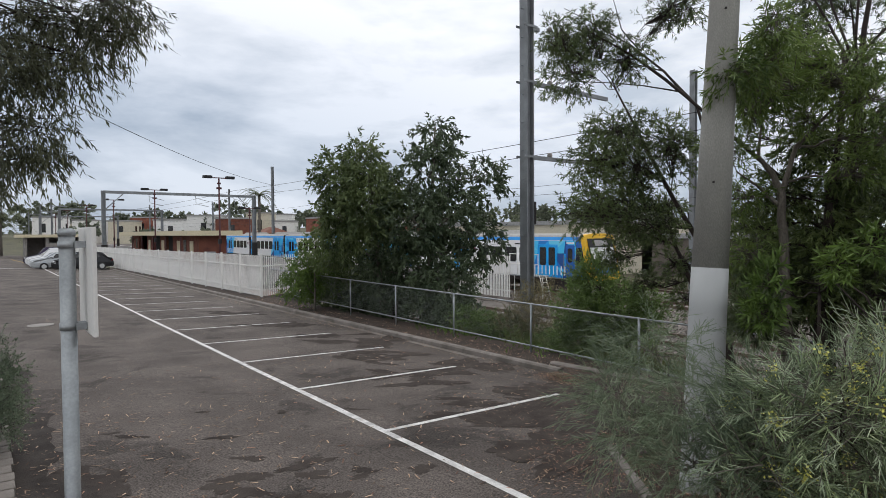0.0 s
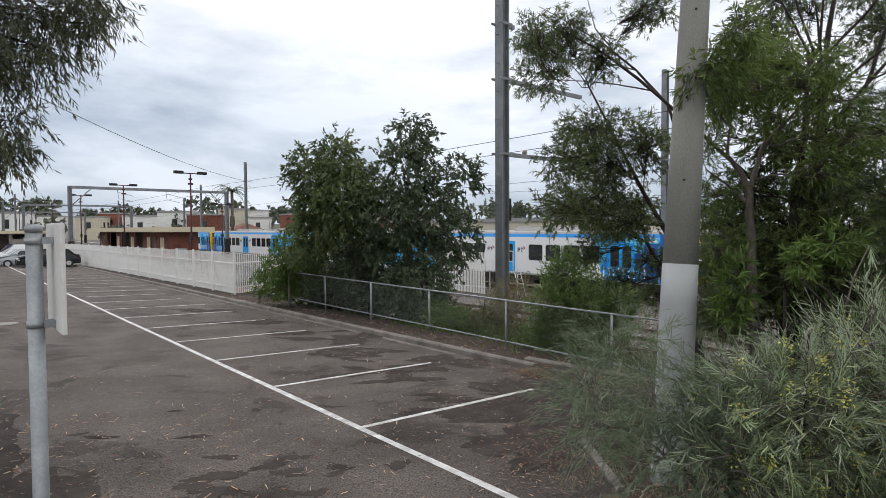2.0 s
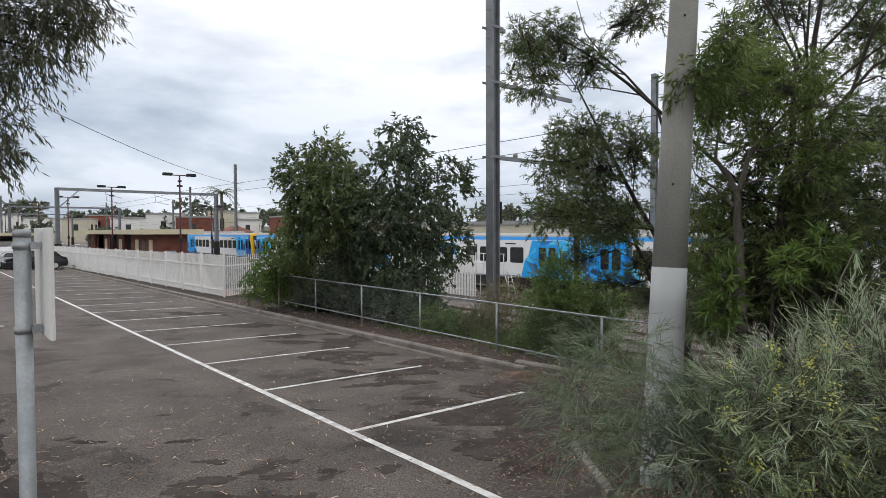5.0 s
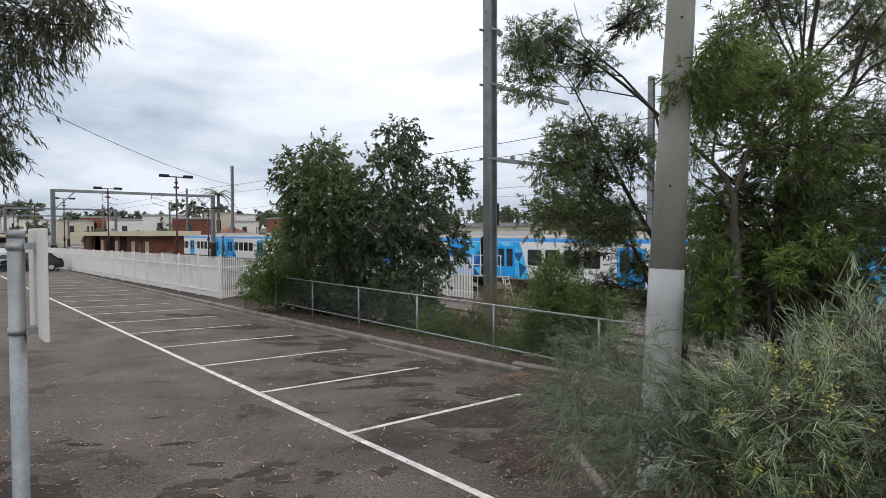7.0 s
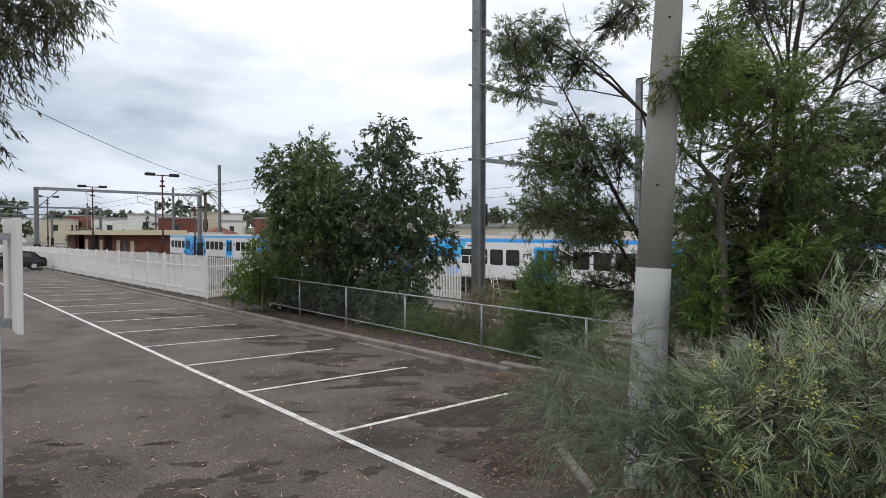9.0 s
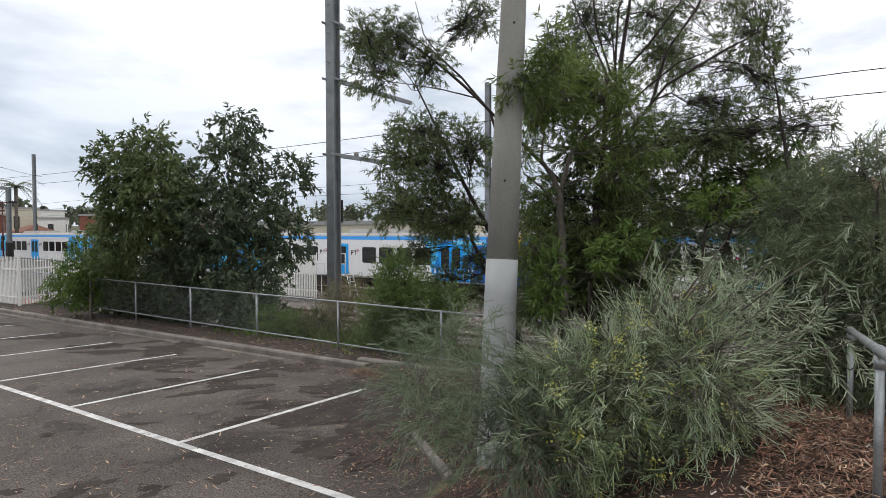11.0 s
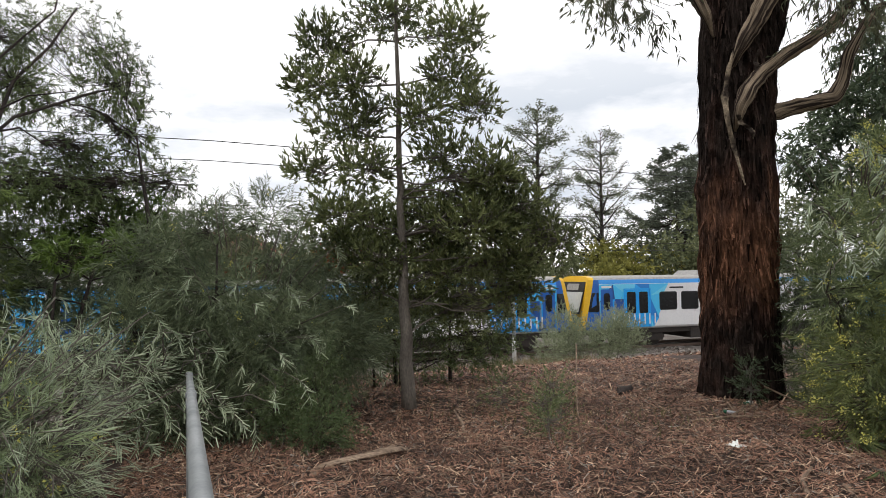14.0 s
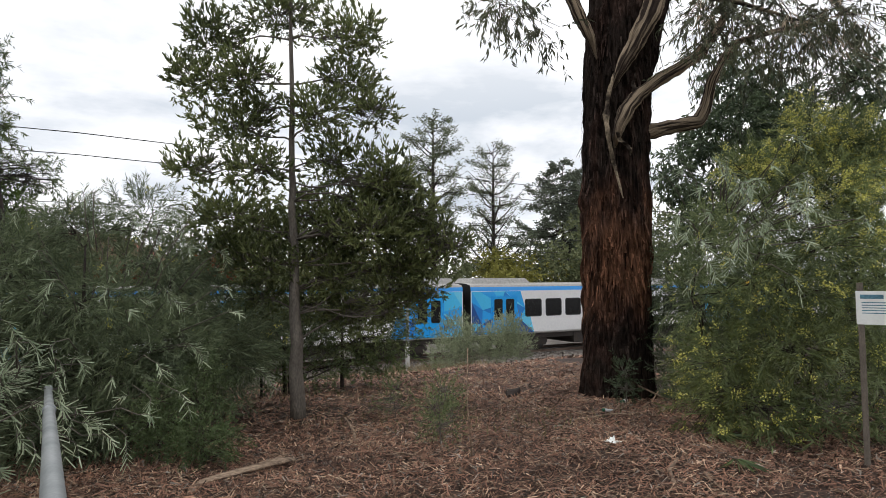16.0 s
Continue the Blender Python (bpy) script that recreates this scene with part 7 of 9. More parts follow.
plant("gum_foliage_limb", "hanging leafy twigs of the old gum's crown", "tree",
      [[(5.3, -7.2, 6.3, 0.06), (4.8, -8.0, 6.1, 0.035), (4.3, -8.8, 5.8, 0.012)]],
      [
    (4.49, -6.56, 5.44, 0.38, 0.22), (4.19, -6.89, 5.18, 0.40, 0.23), (3.67, -7.18, 5.19, 0.44, 0.18), (3.28, -7.38, 5.15, 0.34, 0.25),
    (3.05, -7.59, 4.85, 0.38, 0.20), (4.00, -7.14, 4.82, 0.50, 0.22), (4.48, -6.75, 5.04, 0.48, 0.22), (3.50, -7.42, 4.77, 0.44, 0.19),
    (3.21, -7.66, 4.46, 0.44, 0.25),
], LEAF_DROOP, BARE_BARK, 79, twigs=17, per_twig=13, size=(0.105, 0.018), twig_len=0.3, droop=0.8, limb=0.014, hollow=0.1)
plant("eucalypt_tree", "green eucalypt behind the wattle bush", "tree", [[at_ground(12.0, -22.0, 0.25), (12.2, -21.5, 4.0, 0.18), (12.5, -21.5, 8.5, 0.08)]],
      [
    (12.85, -20.81, 9.48, 1.27, 1.06), (12.00, -22.26, 8.84, 1.27, 1.06), (12.35, -19.91, 7.54, 1.21, 1.01), (11.32, -21.64, 7.12, 1.41, 1.01),
    (13.00, -18.88, 7.14, 0.81, 0.81), (11.33, -19.82, 5.93, 1.73, 0.77), (12.84, -17.36, 5.76, 0.77, 0.77), (10.32, -24.96, 9.45, 1.06, 1.27),
    (9.85, -24.05, 7.10, 0.81, 1.21), (12.40, -18.21, 4.60, 1.15, 0.96),
], LEAF_GUM, GREY_BARK, 72, twigs=210, per_twig=16, size=(0.21, 0.060), twig_len=0.5, droop=0.5, limb=0.05, hollow=0.2)
plant("overhanging_eucalypt", "eucalypt with drooping narrow leaves overhanging the drive", "tree", [[at_ground(-2.2, 8.2, 0.22), (-2.1, 8.0, 2.0, 0.18), (-1.6, 7.8, 4.2, 0.12), (-0.6, 7.6, 5.2, 0.06)]],
      [
    (1.16, 7.44, 4.44, 0.22, 0.17), (1.29, 7.48, 4.69, 0.19, 0.16), (1.09, 7.51, 4.75, 0.31, 0.15), (0.19, 7.69, 4.37, 0.40, 0.29),
    (0.63, 7.61, 4.50, 0.36, 0.27), (0.91, 7.39, 4.43, 0.30, 0.24), (0.16, 7.44, 3.74, 0.39, 0.33), (0.59, 7.37, 3.91, 0.29, 0.29),
    (0.83, 7.44, 4.08, 0.18, 0.18), (0.13, 7.18, 3.15, 0.32, 0.27), (0.41, 7.22, 3.29, 0.28, 0.22), (-0.04, 7.31, 2.83, 0.22, 0.22),
    (0.01, 7.05, 3.90, 0.31, 0.31), (0.36, 7.25, 3.02, 0.22, 0.14),
], LEAF_DROOP, DARK_BARK, 73, twigs=72, per_twig=16, size=(0.095, 0.013), twig_len=0.28, droop=0.9, limb=0.02, hollow=0.1)
# extra crown above the view, added only to throw shade on the asphalt
plant("overhanging_eucalypt", "unseen high eucalypt crown added to shade the asphalt", "tree", [[at_ground(-2.6, 8.4, 0.2), (-2.5, 8.0, 3.0, 0.16), (-2.3, 7.6, 5.4, 0.08)]],
      [(-2.2, 6.6, 6.4, 1.4, 0.9), (-1.6, 8.8, 7.0, 1.4, 0.9), (-3.2, 9.0, 5.8, 1.4, 1.0), (-2.4, 4.6, 6.2, 1.3, 0.8), (-1.4, 6.2, 7.2, 1.2, 0.7), (-0.6, 4.4, 6.9, 1.4, 0.8), (0.6, 5.8, 7.4, 1.4, 0.7), (-1.2, 3.0, 6.6, 1.4, 0.8), (0.8, 3.6, 7.2, 1.3, 0.7)], LEAF_DROOP, GREY_BARK, 77, twigs=240, per_twig=13, size=(0.15, 0.036), twig_len=0.3, droop=0.8, limb=0.04)


def tiered_tree(name, label, base, top, first, reach, tiers, lift, leaf, bark, seed, size, sprays, bare=0.0):
    """A straight trunk with limbs in tiers; flat sprays of foliage along each limb. lift: rise of a limb for its length."""
    rng = np.random.default_rng(seed)
    x, y = base
    z0 = ground_z(x, y)
    t = thing(name, label, "tree", at=(x, y, z0))
    H = top - z0
    lines = [([(0, 0, -0.3), (0.1, 0.05, H * 0.4), (-0.05, 0.1, H * 0.75), (0, 0, H)], [H * 0.017, H * 0.013, H * 0.007, 0.02])]
    P, W = [], []
    for k in range(tiers):
        u = (k + rng.uniform(-0.4, 0.4)) / tiers
        z = first * H + (1 - first) * H * max(0.0, min(0.99, u))
        L = reach * (1 - u) ** 0.45 * rng.uniform(0.5, 1.1) + 0.25
        a = rng.uniform(0, 6.283)
        d = np.array((math.cos(a), math.sin(a), 0.0))
        s = np.linspace(0, 1, 6)[:, None]
        curve = np.array((0, 0, z)) + d * L * s + np.array((0, 0, 1.0)) * L * (lift * s + 0.12 * np.sin(s * 5 + k)) + rng.normal(0, 0.05, (6, 3)) * L * s
        lines.append((curve, np.linspace(0.012 * H * (1 - 0.7 * u) * 0.5 + 0.015, 0.012, 6)))
        if rng.random() < bare:
            continue
        n = max(3, int(sprays * L / reach))
        at = rng.uniform(0.25, 1.05, n)
        p = np.stack([np.interp(at, s[:, 0], curve[:, c]) for c in range(3)], 1)
        side = np.array((-d[1], d[0], 0.0))
        p += side * (rng.normal(0, 0.20, n) * L * (1.1 - 0.5 * at))[:, None] + rng.normal(0, 0.10, (n, 3)) * np.array((1, 1, 1.0))
        for q in range(7):
            P.append(p + rng.normal(0, 0.16, (n, 3)))
            W.append(d * 0.6 + side * rng.normal(0, 0.8, (n, 1)) + np.array((0, 0, 1.0)) * rng.normal(0.1, 0.35, (n, 1)))
    many_tubes("trunk", lines, bark, t, sides=5)
    P, W = np.concatenate(P), np.concatenate(W)
    quads_object("crown", leaf_quads(rng, P, W, *size), leaf, t)


tiered_tree("she_oak", "tall wispy tree beyond the railway", (51.6, -30.5), 19.3, 0.26, 4.8, 66, 0.55, LEAF_OAK, DARK_BARK, 74, (0.30, 0.085), 50, 0.15)
tiered_tree("she_oak", "thin half-bare tree beyond the railway", (50.8, -37.5), 17.2, 0.24, 4.6, 58, 0.60, LEAF_OAK, DARK_BARK, 75, (0.28, 0.08), 40, 0.28)
tiered_tree("conifer", "dark layered conifer beyond the railway", (57.8, -54.0), 17.9, 0.25, 8.6, 62, 0.06, LEAF_CONIFER, DARK_BARK, 76, (0.50, 0.15), 80)
tiered_tree("conifer", "dark layered conifer beside another beyond the railway", (60.5, -60.0), 16.5, 0.25, 7.6, 50, 0.05, LEAF_CONIFER, DARK_BARK, 78, (0.50, 0.15), 70)


# ---- station, distance ----
def lamp_post(at, turn=0, h=7.6):
    l = thing("platform_lamp", "maroon platform lamp post with two black floodlight heads", "street lamp", "platform lamps", at=at, turn=turn)
    tube("post", [(0, 0, 0), (0, 0, 2.5), (0, 0, h)], [0.09, 0.075, 0.06], MAROON, l, sides=12)
    part("cross_arm", boxes((-0.65, 0.65, -0.04, 0.04, h - 0.08, h), bevel=0.01), MAROON, l)
    part("bracket", boxes((-0.12, 0.12, -0.1, 0.1, h - 0.55, h - 0.42), (-0.2, 0.2, -0.05, 0.05, h - 0.95, h - 0.8)), MAROON, l)
    for s in (-1, 1):
        head = bmesh.new()
        box(head, s * 0.9 - 0.36, s * 0.9 + 0.36, -0.17, 0.17, h - 0.10, h + 0.13, bevel=0.05)
        part("lamp_head", head, BLACK, l)
    part("control_box", boxes((-0.12, 0.12, -0.11, 0.11, 2.2, 2.6), bevel=0.02), BLACK, l)
    return l


PLAT = -0.8
first_lamp = lamp_post((15.0, 49.3, PLAT))
for x, y in ((13.7, 66.3), (13.3, 88.4), (12.4, 107.5), (12.0, 131), (11.6, 150)):
    copy_thing(first_lamp, pose(x, y, PLAT))
lamp_far = lamp_post((24.5, 69.0, PLAT), 0, 6.0)

plat = part("platform", boxes((11.6, 28.1, 34, 230, -2.0, PLAT)), PLATFORM)
tagged(plat, "raised asphalt station platform", "platform", kind="structure")
plat_edge = part("platform_edge", boxes((27.8, 28.14, 34, 230, PLAT + 0.004, PLAT + 0.03)), WHITE)
tagged(plat_edge, "white painted platform edge", "platform", kind="structure")


def station():
    s = thing("station_building", "low red brick station building with a cream flat roof", "building", at=(0, 0, PLAT))
    x0, x1, y0, y1, h = 16.0, 18.6, 59.0, 91.0, 3.0
    part("roof", boxes((x0 - 1.3, x1 + 1.1, y0 - 1.2, y1 + 2, h, h + 0.12)), TRAIN_ROOF, s)
    for bx in ((x0 - 1.36, x0 - 1.3, y0 - 1.26, y1 + 2, h - 0.15, h + 0.32), (x1 + 1.1, x1 + 1.16, y0 - 1.26, y1 + 2, h - 0.15, h + 0.32), (x0 - 1.3, x1 + 1.1, y0 - 1.26, y0 - 1.2, h - 0.15, h + 0.32)):
        part("fascia", boxes(bx), CREAM, s)
    part("wall", boxes((x0, x1, y0, y0 + 0.25, 0, h), (x0, x0 + 0.25, y0 + 0.25, 69, 0, h), (x1 - 0.25, x1, y0 + 0.25, y1, 0, h), (x0, x0 + 0.25, 72, 75, 0, h), (x0, x0 + 0.25, 79, 82, 0, h), (x0, x0 + 0.25, 87, y1, 0, h), (x0, x1, y1 - 0.25, y1, 0, h), (x0 + 0.25, x1 - 0.25, 68.75, 69, 0, h)), BRICK, s)
    for y in (61.5, 66.5, 73.5, 80.5):
        w = part("poster", boxes((x0 - 0.05, x0, y - 0.6, y + 0.6, 1.0, 2.3)), CREAM, s)
    for y in (64, 88.5):
        part("window", boxes((x0 - 0.03, x0, y - 0.5, y + 0.5, 1.2, 2.4)), GLASS, s)
    part("back_wall", boxes((x0 + 1.4, x0 + 1.6, 69, y1 - 0.3, 0, h)), DARK, s)
    for y in np.arange(61, 91, 6):
        tube("awning_post", [(x0 - 1.15, y, 0), (x0 - 1.15, y, h)], 0.06, MAROON, s)
    # white plant boxes on the roof
    tank = part("water_tank", boxes((x0 + 0.4, x0 + 1.3, y0 - 0.9, y0 - 0.1, 0, 1.3), bevel=0.05), GALV, s)


station()


def shelter():
    s = thing("station_shelter", "small grey rendered shelter with a cream roof beyond the cars", "building", at=(0, 0, -0.9))
    part("roof", boxes((3.0, 12.0, 98, 104, 2.75, 3.15)), CREAM, s)
    part("wall", boxes((4.0, 4.3, 98.6, 103, 0, 2.75), (6.4, 6.8, 98.6, 103, 0, 2.75), (10.4, 10.8, 98.6, 103, 0, 2.75), (4.3, 10.4, 102.6, 103, 0, 2.75)), CONCRETE, s)
    part("screen", boxes((6.8, 9.8, 98.4, 98.6, 0, 2.0)), CONCRETE, s)


shelter()


def gantry(y, x0, x1, h, name="gantry"):
    g = thing("overhead_gantry", "grey steel portal gantry over the tracks with wires", "gantry", "gantries", at=(0, y, PLAT))
    for x in (x0, x1):
        part("upright", boxes((x - 0.2, x - 0.14, -0.2, 0.2, 0, h), (x + 0.14, x + 0.2, -0.2, 0.2, 0, h), (x - 0.14, x + 0.14, -0.04, 0.04, 0, h)), MAST, g)
        part("foot_guard", boxes((x - 0.28, x + 0.28, -0.28, 0.28, 0, 1.9), bevel=0.03), DARK, g)
    part("beam", boxes((x0, x1, -0.15, 0.15, h - 0.28, h + 0.02)), MAST, g)
    for x, s in ((x0, 1), (x1, -1)):
        tube("brace", [(x, 0, h - 2.2), (x + s * 2.0, 0, h - 0.2)], 0.05, MAST, g)
    for x in (x0 + 4.5, x0 + 9.5, x1 - 2.5):
        tube("registration_arm", [(x, 0, h - 0.2), (x + 0.1, 0, h - 1.2), (x + 1.5, 0, h - 1.5)], 0.03, GALV, g)
        tube("registration_arm", [(x, 0, h - 0.5), (x + 1.6, 0, h - 0.9)], 0.025, GALV, g)
    return g


gantry(73, 10.0, 26.5, 7.75)
gantry(122, 10.0, 26.5, 7.6)
gantry(170, 10.0, 26.5, 7.6)


def parked_car(at, turn, paint, label, tall=1.46, length=4.3):
    c = thing("parked_car", label, "car", "parked cars", at=at, turn=turn)
    hw = 0.88
    prof = [(-2.10, 0.30), (-2.15, 0.62), (-2.05, 0.95), (-1.75, 1.00), (-1.35, 1.40), (-0.9, tall), (0.35, tall - 0.02), (1.05, 0.98), (1.95, 0.80), (2.15, 0.60), (2.12, 0.30)]
    k = length / 4.3
    verts, faces = [], []
    n = len(prof)
    for s, inset in ((-1, 0.0), (1, 0.0)):
        for y, z in prof:
            w = hw - (0.18 * max(0, (z - 0.95) / 0.5)) - (0.06 if abs(y) > 2 else 0)
            verts.append((s * w, y * k, z))
    for i in range(n):
        faces.append((i, (i + 1) % n, n + (i + 1) % n, n + i))
    faces += [tuple(range(n)), tuple(range(2 * n - 1, n - 1, -1))]
    body = mesh_object("body", verts, faces, paint, c, smooth=False)
    bv = body.modifiers.new("soft", "BEVEL")
    bv.width, bv.segments = 0.05, 2
    for s in (-1, 1):
        for a, b in (((-1.2, 1.03), (-0.25, 1.36)), ((-0.15, 1.03), (0.72, 1.36))):
            (ya, za), (yb, zb2) = a, b
            x = lambda z: s * (hw + 0.008 - 0.18 * (z - 0.95) / 0.5)
            v = [(x(za), ya * k, za), (x(za), yb * k, za), (x(zb2), (yb - 0.28 if b[0] > 0 else yb) * k, zb2), (x(zb2), (ya + (0.18 if b[0] < 0 else 0)) * k, zb2)]
            mesh_object("side_window", v + [(q[0] - s * 0.02, q[1], q[2]) for q in v], [(0, 1, 2, 3), (7, 6, 5, 4), (0, 4, 5, 1), (2, 6, 7, 3), (1, 5, 6, 2), (3, 7, 4, 0)], GLASS, c)
    for name, pts in (("windscreen", ((1.02, 1.0), (0.4, tall - 0.05))), ("rear_window", ((-1.72, 1.04), (-1.36, 1.38)))):
        (ya, za), (yb, zb2) = pts
        e = 0.015 if ya > 0 else -0.015
        v = [(-0.72, ya * k + e, za + 0.02), (0.72, ya * k + e, za + 0.02), (0.62, yb * k + e, zb2 + 0.02), (-0.62, yb * k + e, zb2 + 0.02)]
        mesh_object(name, v + [(q[0], q[1] - e, q[2] - 0.02) for q in v], [(0, 1, 2, 3), (7, 6, 5, 4), (0, 4, 5, 1), (2, 6, 7, 3), (1, 5, 6, 2), (3, 7, 4, 0)], GLASS, c)
    for y in (-1.3, 1.32):
        for s in (-1, 1):
            bm = bmesh.new()
            bmesh.ops.create_cone(bm, cap_ends=True, segments=24, radius1=0.315, radius2=0.315, depth=0.21, matrix=pose(s * (hw - 0.09), y * k, 0.315, 0, 90, 0))
            wheel = part("wheel", bm, BLACK, c)
            bm = bmesh.new()
            bmesh.ops.create_cone(bm, cap_ends=True, segments=20, radius1=0.21, radius2=0.18, depth=0.05, matrix=pose(s * (hw + 0.005), y * k, 0.315, 0, 90 * s, 0))
            part("rim", bm, SIGN, wheel)
    for s in (-1, 1):
        part("tail_light", boxes((s * 0.66 - 0.16, s * 0.66 + 0.16, -2.16 * k, -2.02 * k, 0.72, 0.90), bevel=0.02), RED_LENS, c)
        part("headlight", boxes((s * 0.62 - 0.2, s * 0.62 + 0.2, 1.98 * k, 2.12 * k, 0.62, 0.76), bevel=0.02), SIGN, c)
        part("mirror", boxes((s * 0.98 - 0.09, s * 0.98 + 0.09, 0.62 * k, 0.74 * k, 0.98, 1.10), bevel=0.03), paint, c)
    part("bumper", boxes((-0.86, 0.86, -2.2 * k, -2.05 * k, 0.32, 0.55), bevel=0.04), BLACK, c)
    return c


RED_LENS = material("red_lens", (0.35, 0.02, 0.02), None, 0.25, bump=0)
CAR_BLACK = material("charcoal_car_paint", (0.022, 0.023, 0.025), (0.02, 0.02, 0.022), 0.22, 0.3, bump=0, fine_amount=0.03)
CAR_WHITE = material("white_car_paint", (0.72, 0.73, 0.74), (0.68, 0.69, 0.70), 0.25, bump=0, fine_amount=0.03)
CAR_SILVER = material("silver_car_paint", (0.42, 0.44, 0.45), (0.38, 0.40, 0.41), 0.3, 0.6, bump=0, fine_amount=0.03)
CAR_PURPLE = material("dark_purple_car_paint", (0.035, 0.025, 0.06), None, 0.3, 0.3, bump=0)
for i, (paint, label) in enumerate(((CAR_BLACK, "charcoal hatchback parked in a marked bay"), (CAR_SILVER, "silver small car parked in a bay"), (CAR_WHITE, "white saloon parked in a bay"), (CAR_WHITE, "white utility parked in a bay"), (CAR_WHITE, "white hatchback parked in a bay"), (CAR_PURPLE, "dark van parked at the end of the row"))):
    y = 58.3 + 2.63 * i * (1 if i < 3 else 1.15)
    parked_car((6.35 - (1.3 if i else 0), y, park_z(6.35, y)), 90, paint, label, 1.46 + (0.3 if i in (3, 5) else 0))


def far_house(at, size, turn, wall, roof, label, flat=False):
    w, d, h = size
    b = thing("house", label, "building", "houses behind the railway", at=at, turn=turn)
    part("wall", boxes((-w / 2, w / 2, -d / 2, d / 2, -3, h)), wall, b)
    if flat:
        part("roof", boxes((-w / 2 - 0.2, w / 2 + 0.2, -d / 2 - 0.2, d / 2 + 0.2, h, h + 0.4)), roof, b)
    else:
        v = [(-w / 2 - 0.5, -d / 2 - 0.5, h), (w / 2 + 0.5, -d / 2 - 0.5, h), (w / 2 + 0.5, d / 2 + 0.5, h), (-w / 2 - 0.5, d / 2 + 0.5, h), (-w / 4, 0, h + d * 0.25), (w / 4, 0, h + d * 0.25)]
        mesh_object("roof", v, [(0, 1, 5, 4), (1, 2, 5), (2, 3, 4, 5), (3, 0, 4), (3, 2, 1, 0)], roof, b)
    n = max(2, int(w / 4))
    for i in range(n):
        x = -w / 2 + w * (i + 0.5) / n
        for face in (-d / 2 - 0.04,):
            part("window", boxes((x - 0.6, x + 0.6, face, face + 0.08, h * 0.35, h * 0.75)), GLASS, b)
    for i in range(max(1, int(d / 5))):
        y = -d / 2 + d * (i + 0.5) / max(1, int(d / 5))
        part("window", boxes((-w / 2 - 0.04, -w / 2 + 0.04, y - 0.6, y + 0.6, h * 0.35, h * 0.75)), GLASS, b)
    return b


TILE_ROOF = material("tiled_roof", (0.22, 0.10, 0.07), (0.16, 0.075, 0.055), 0.9)
TIN_ROOF = material("tin_roof", (0.36, 0.36, 0.35), (0.27, 0.26, 0.25), 0.5, 0.3)
RENDER = material("cream_render", (0.58, 0.53, 0.42), (0.5, 0.46, 0.36), 0.8)
# behind the tracks
far_house((52, 46, 0), (34, 14, 2.9), 90, RENDER, TIN_ROOF, "long low cream commercial building with a tin roof", True)
far_house((60, 74, 0), (22, 16, 3.2), 90, BRICK, TIN_ROOF, "low red brick building with a flat roof", True)
far_house((50, 22, 0), (16, 10, 1.6), 90, TIMBER, TIN_ROOF, "low grey timber shed with a tin roof", True)
far_house((58, 2, -0.5), (18, 12, 4.0), 90, BRICK, TILE_ROOF, "brick house with a terracotta tiled roof")
far_house((66, 112, 0), (16, 12, 4.4), 90, WHITE, TIN_ROOF, "white rendered building behind the station", True)
far_house((52, 132, 0), (6, 6, 2.2), 90, RENDER, TILE_ROOF, "cream house with a tiled roof behind the station")
far_house((74, 140, 1), (16, 12, 5.0), 90, BRICK, TIN_ROOF, "brick commercial building behind the station", True)
far_house((46, 190, 1), (16, 10, 4.6), 80, WHITE, TIN_ROOF, "white building far behind the station", True)
far_house((28, 250, 2), (18, 12, 4), 80, RENDER, TIN_ROOF, "cream building far behind the station", True)
far_house((70, 230, 2), (20, 14, 5), 80, WHITE, TIN_ROOF, "pale building far behind the station", True)
far_house((38, 161, 0), (7, 8, 5.6), 60, WHITE, TIN_ROOF, "white cube-shaped building above the station roof", True)
far_house((45, 157, 0), (8, 8, 6.6), 60, WHITE, TIN_ROOF, "tall white rendered building above the station roof", True)
far_house((50, 151, 0), (7, 8, 5.8), 60, BRICK, TIN_ROOF, "small red brick building above the station roof", True)


# a loose row of small pale buildings along the street behind the station
rng = np.random.default_rng(52)
for i, (x, y) in enumerate(((58, 178), (64, 170), (70, 166), (60, 196), (76, 182), (34, 205), (26, 215), (42, 212), (16, 220), (84, 172))):
    far_house((x, y, 0.5), (rng.uniform(6, 12), rng.uniform(6, 9), rng.uniform(4.2, 7.6)), 60, (WHITE, RENDER, WHITE, BRICK)[i % 4], TIN_ROOF, ("white", "cream", "white", "red brick")[i % 4] + " low building in the street behind the station", True)
for x, y, h in ((31.5, 98, 10.5), (33.0, 112, 9.0), (8.6, 118, 9.2), (8.4, 140, 9.0), (30, 150, 10), (7.6, 164, 9)):
    i_mast("mast", (x, y, -1.0), h, ((h - 1.2, 2.2),), 0.26)


def canopy(name, label, at, blobs, leaf, seed, count=2600, size=(0.5, 0.28), trunk_r=0.25, bark=DARK_BARK):
    return plant(name, label, "tree", [[(at[0], at[1], at[2], trunk_r), (at[0], at[1], blobs[0][2], trunk_r * 0.4)]], blobs, leaf, bark, seed, twigs=max(6, count // (len(blobs) * 10)), per_twig=10, size=size, twig_len=1.2, droop=0.25, outward=0.5, limb=trunk_r * 0.35, hollow=0.3, shown=2, sides=4)


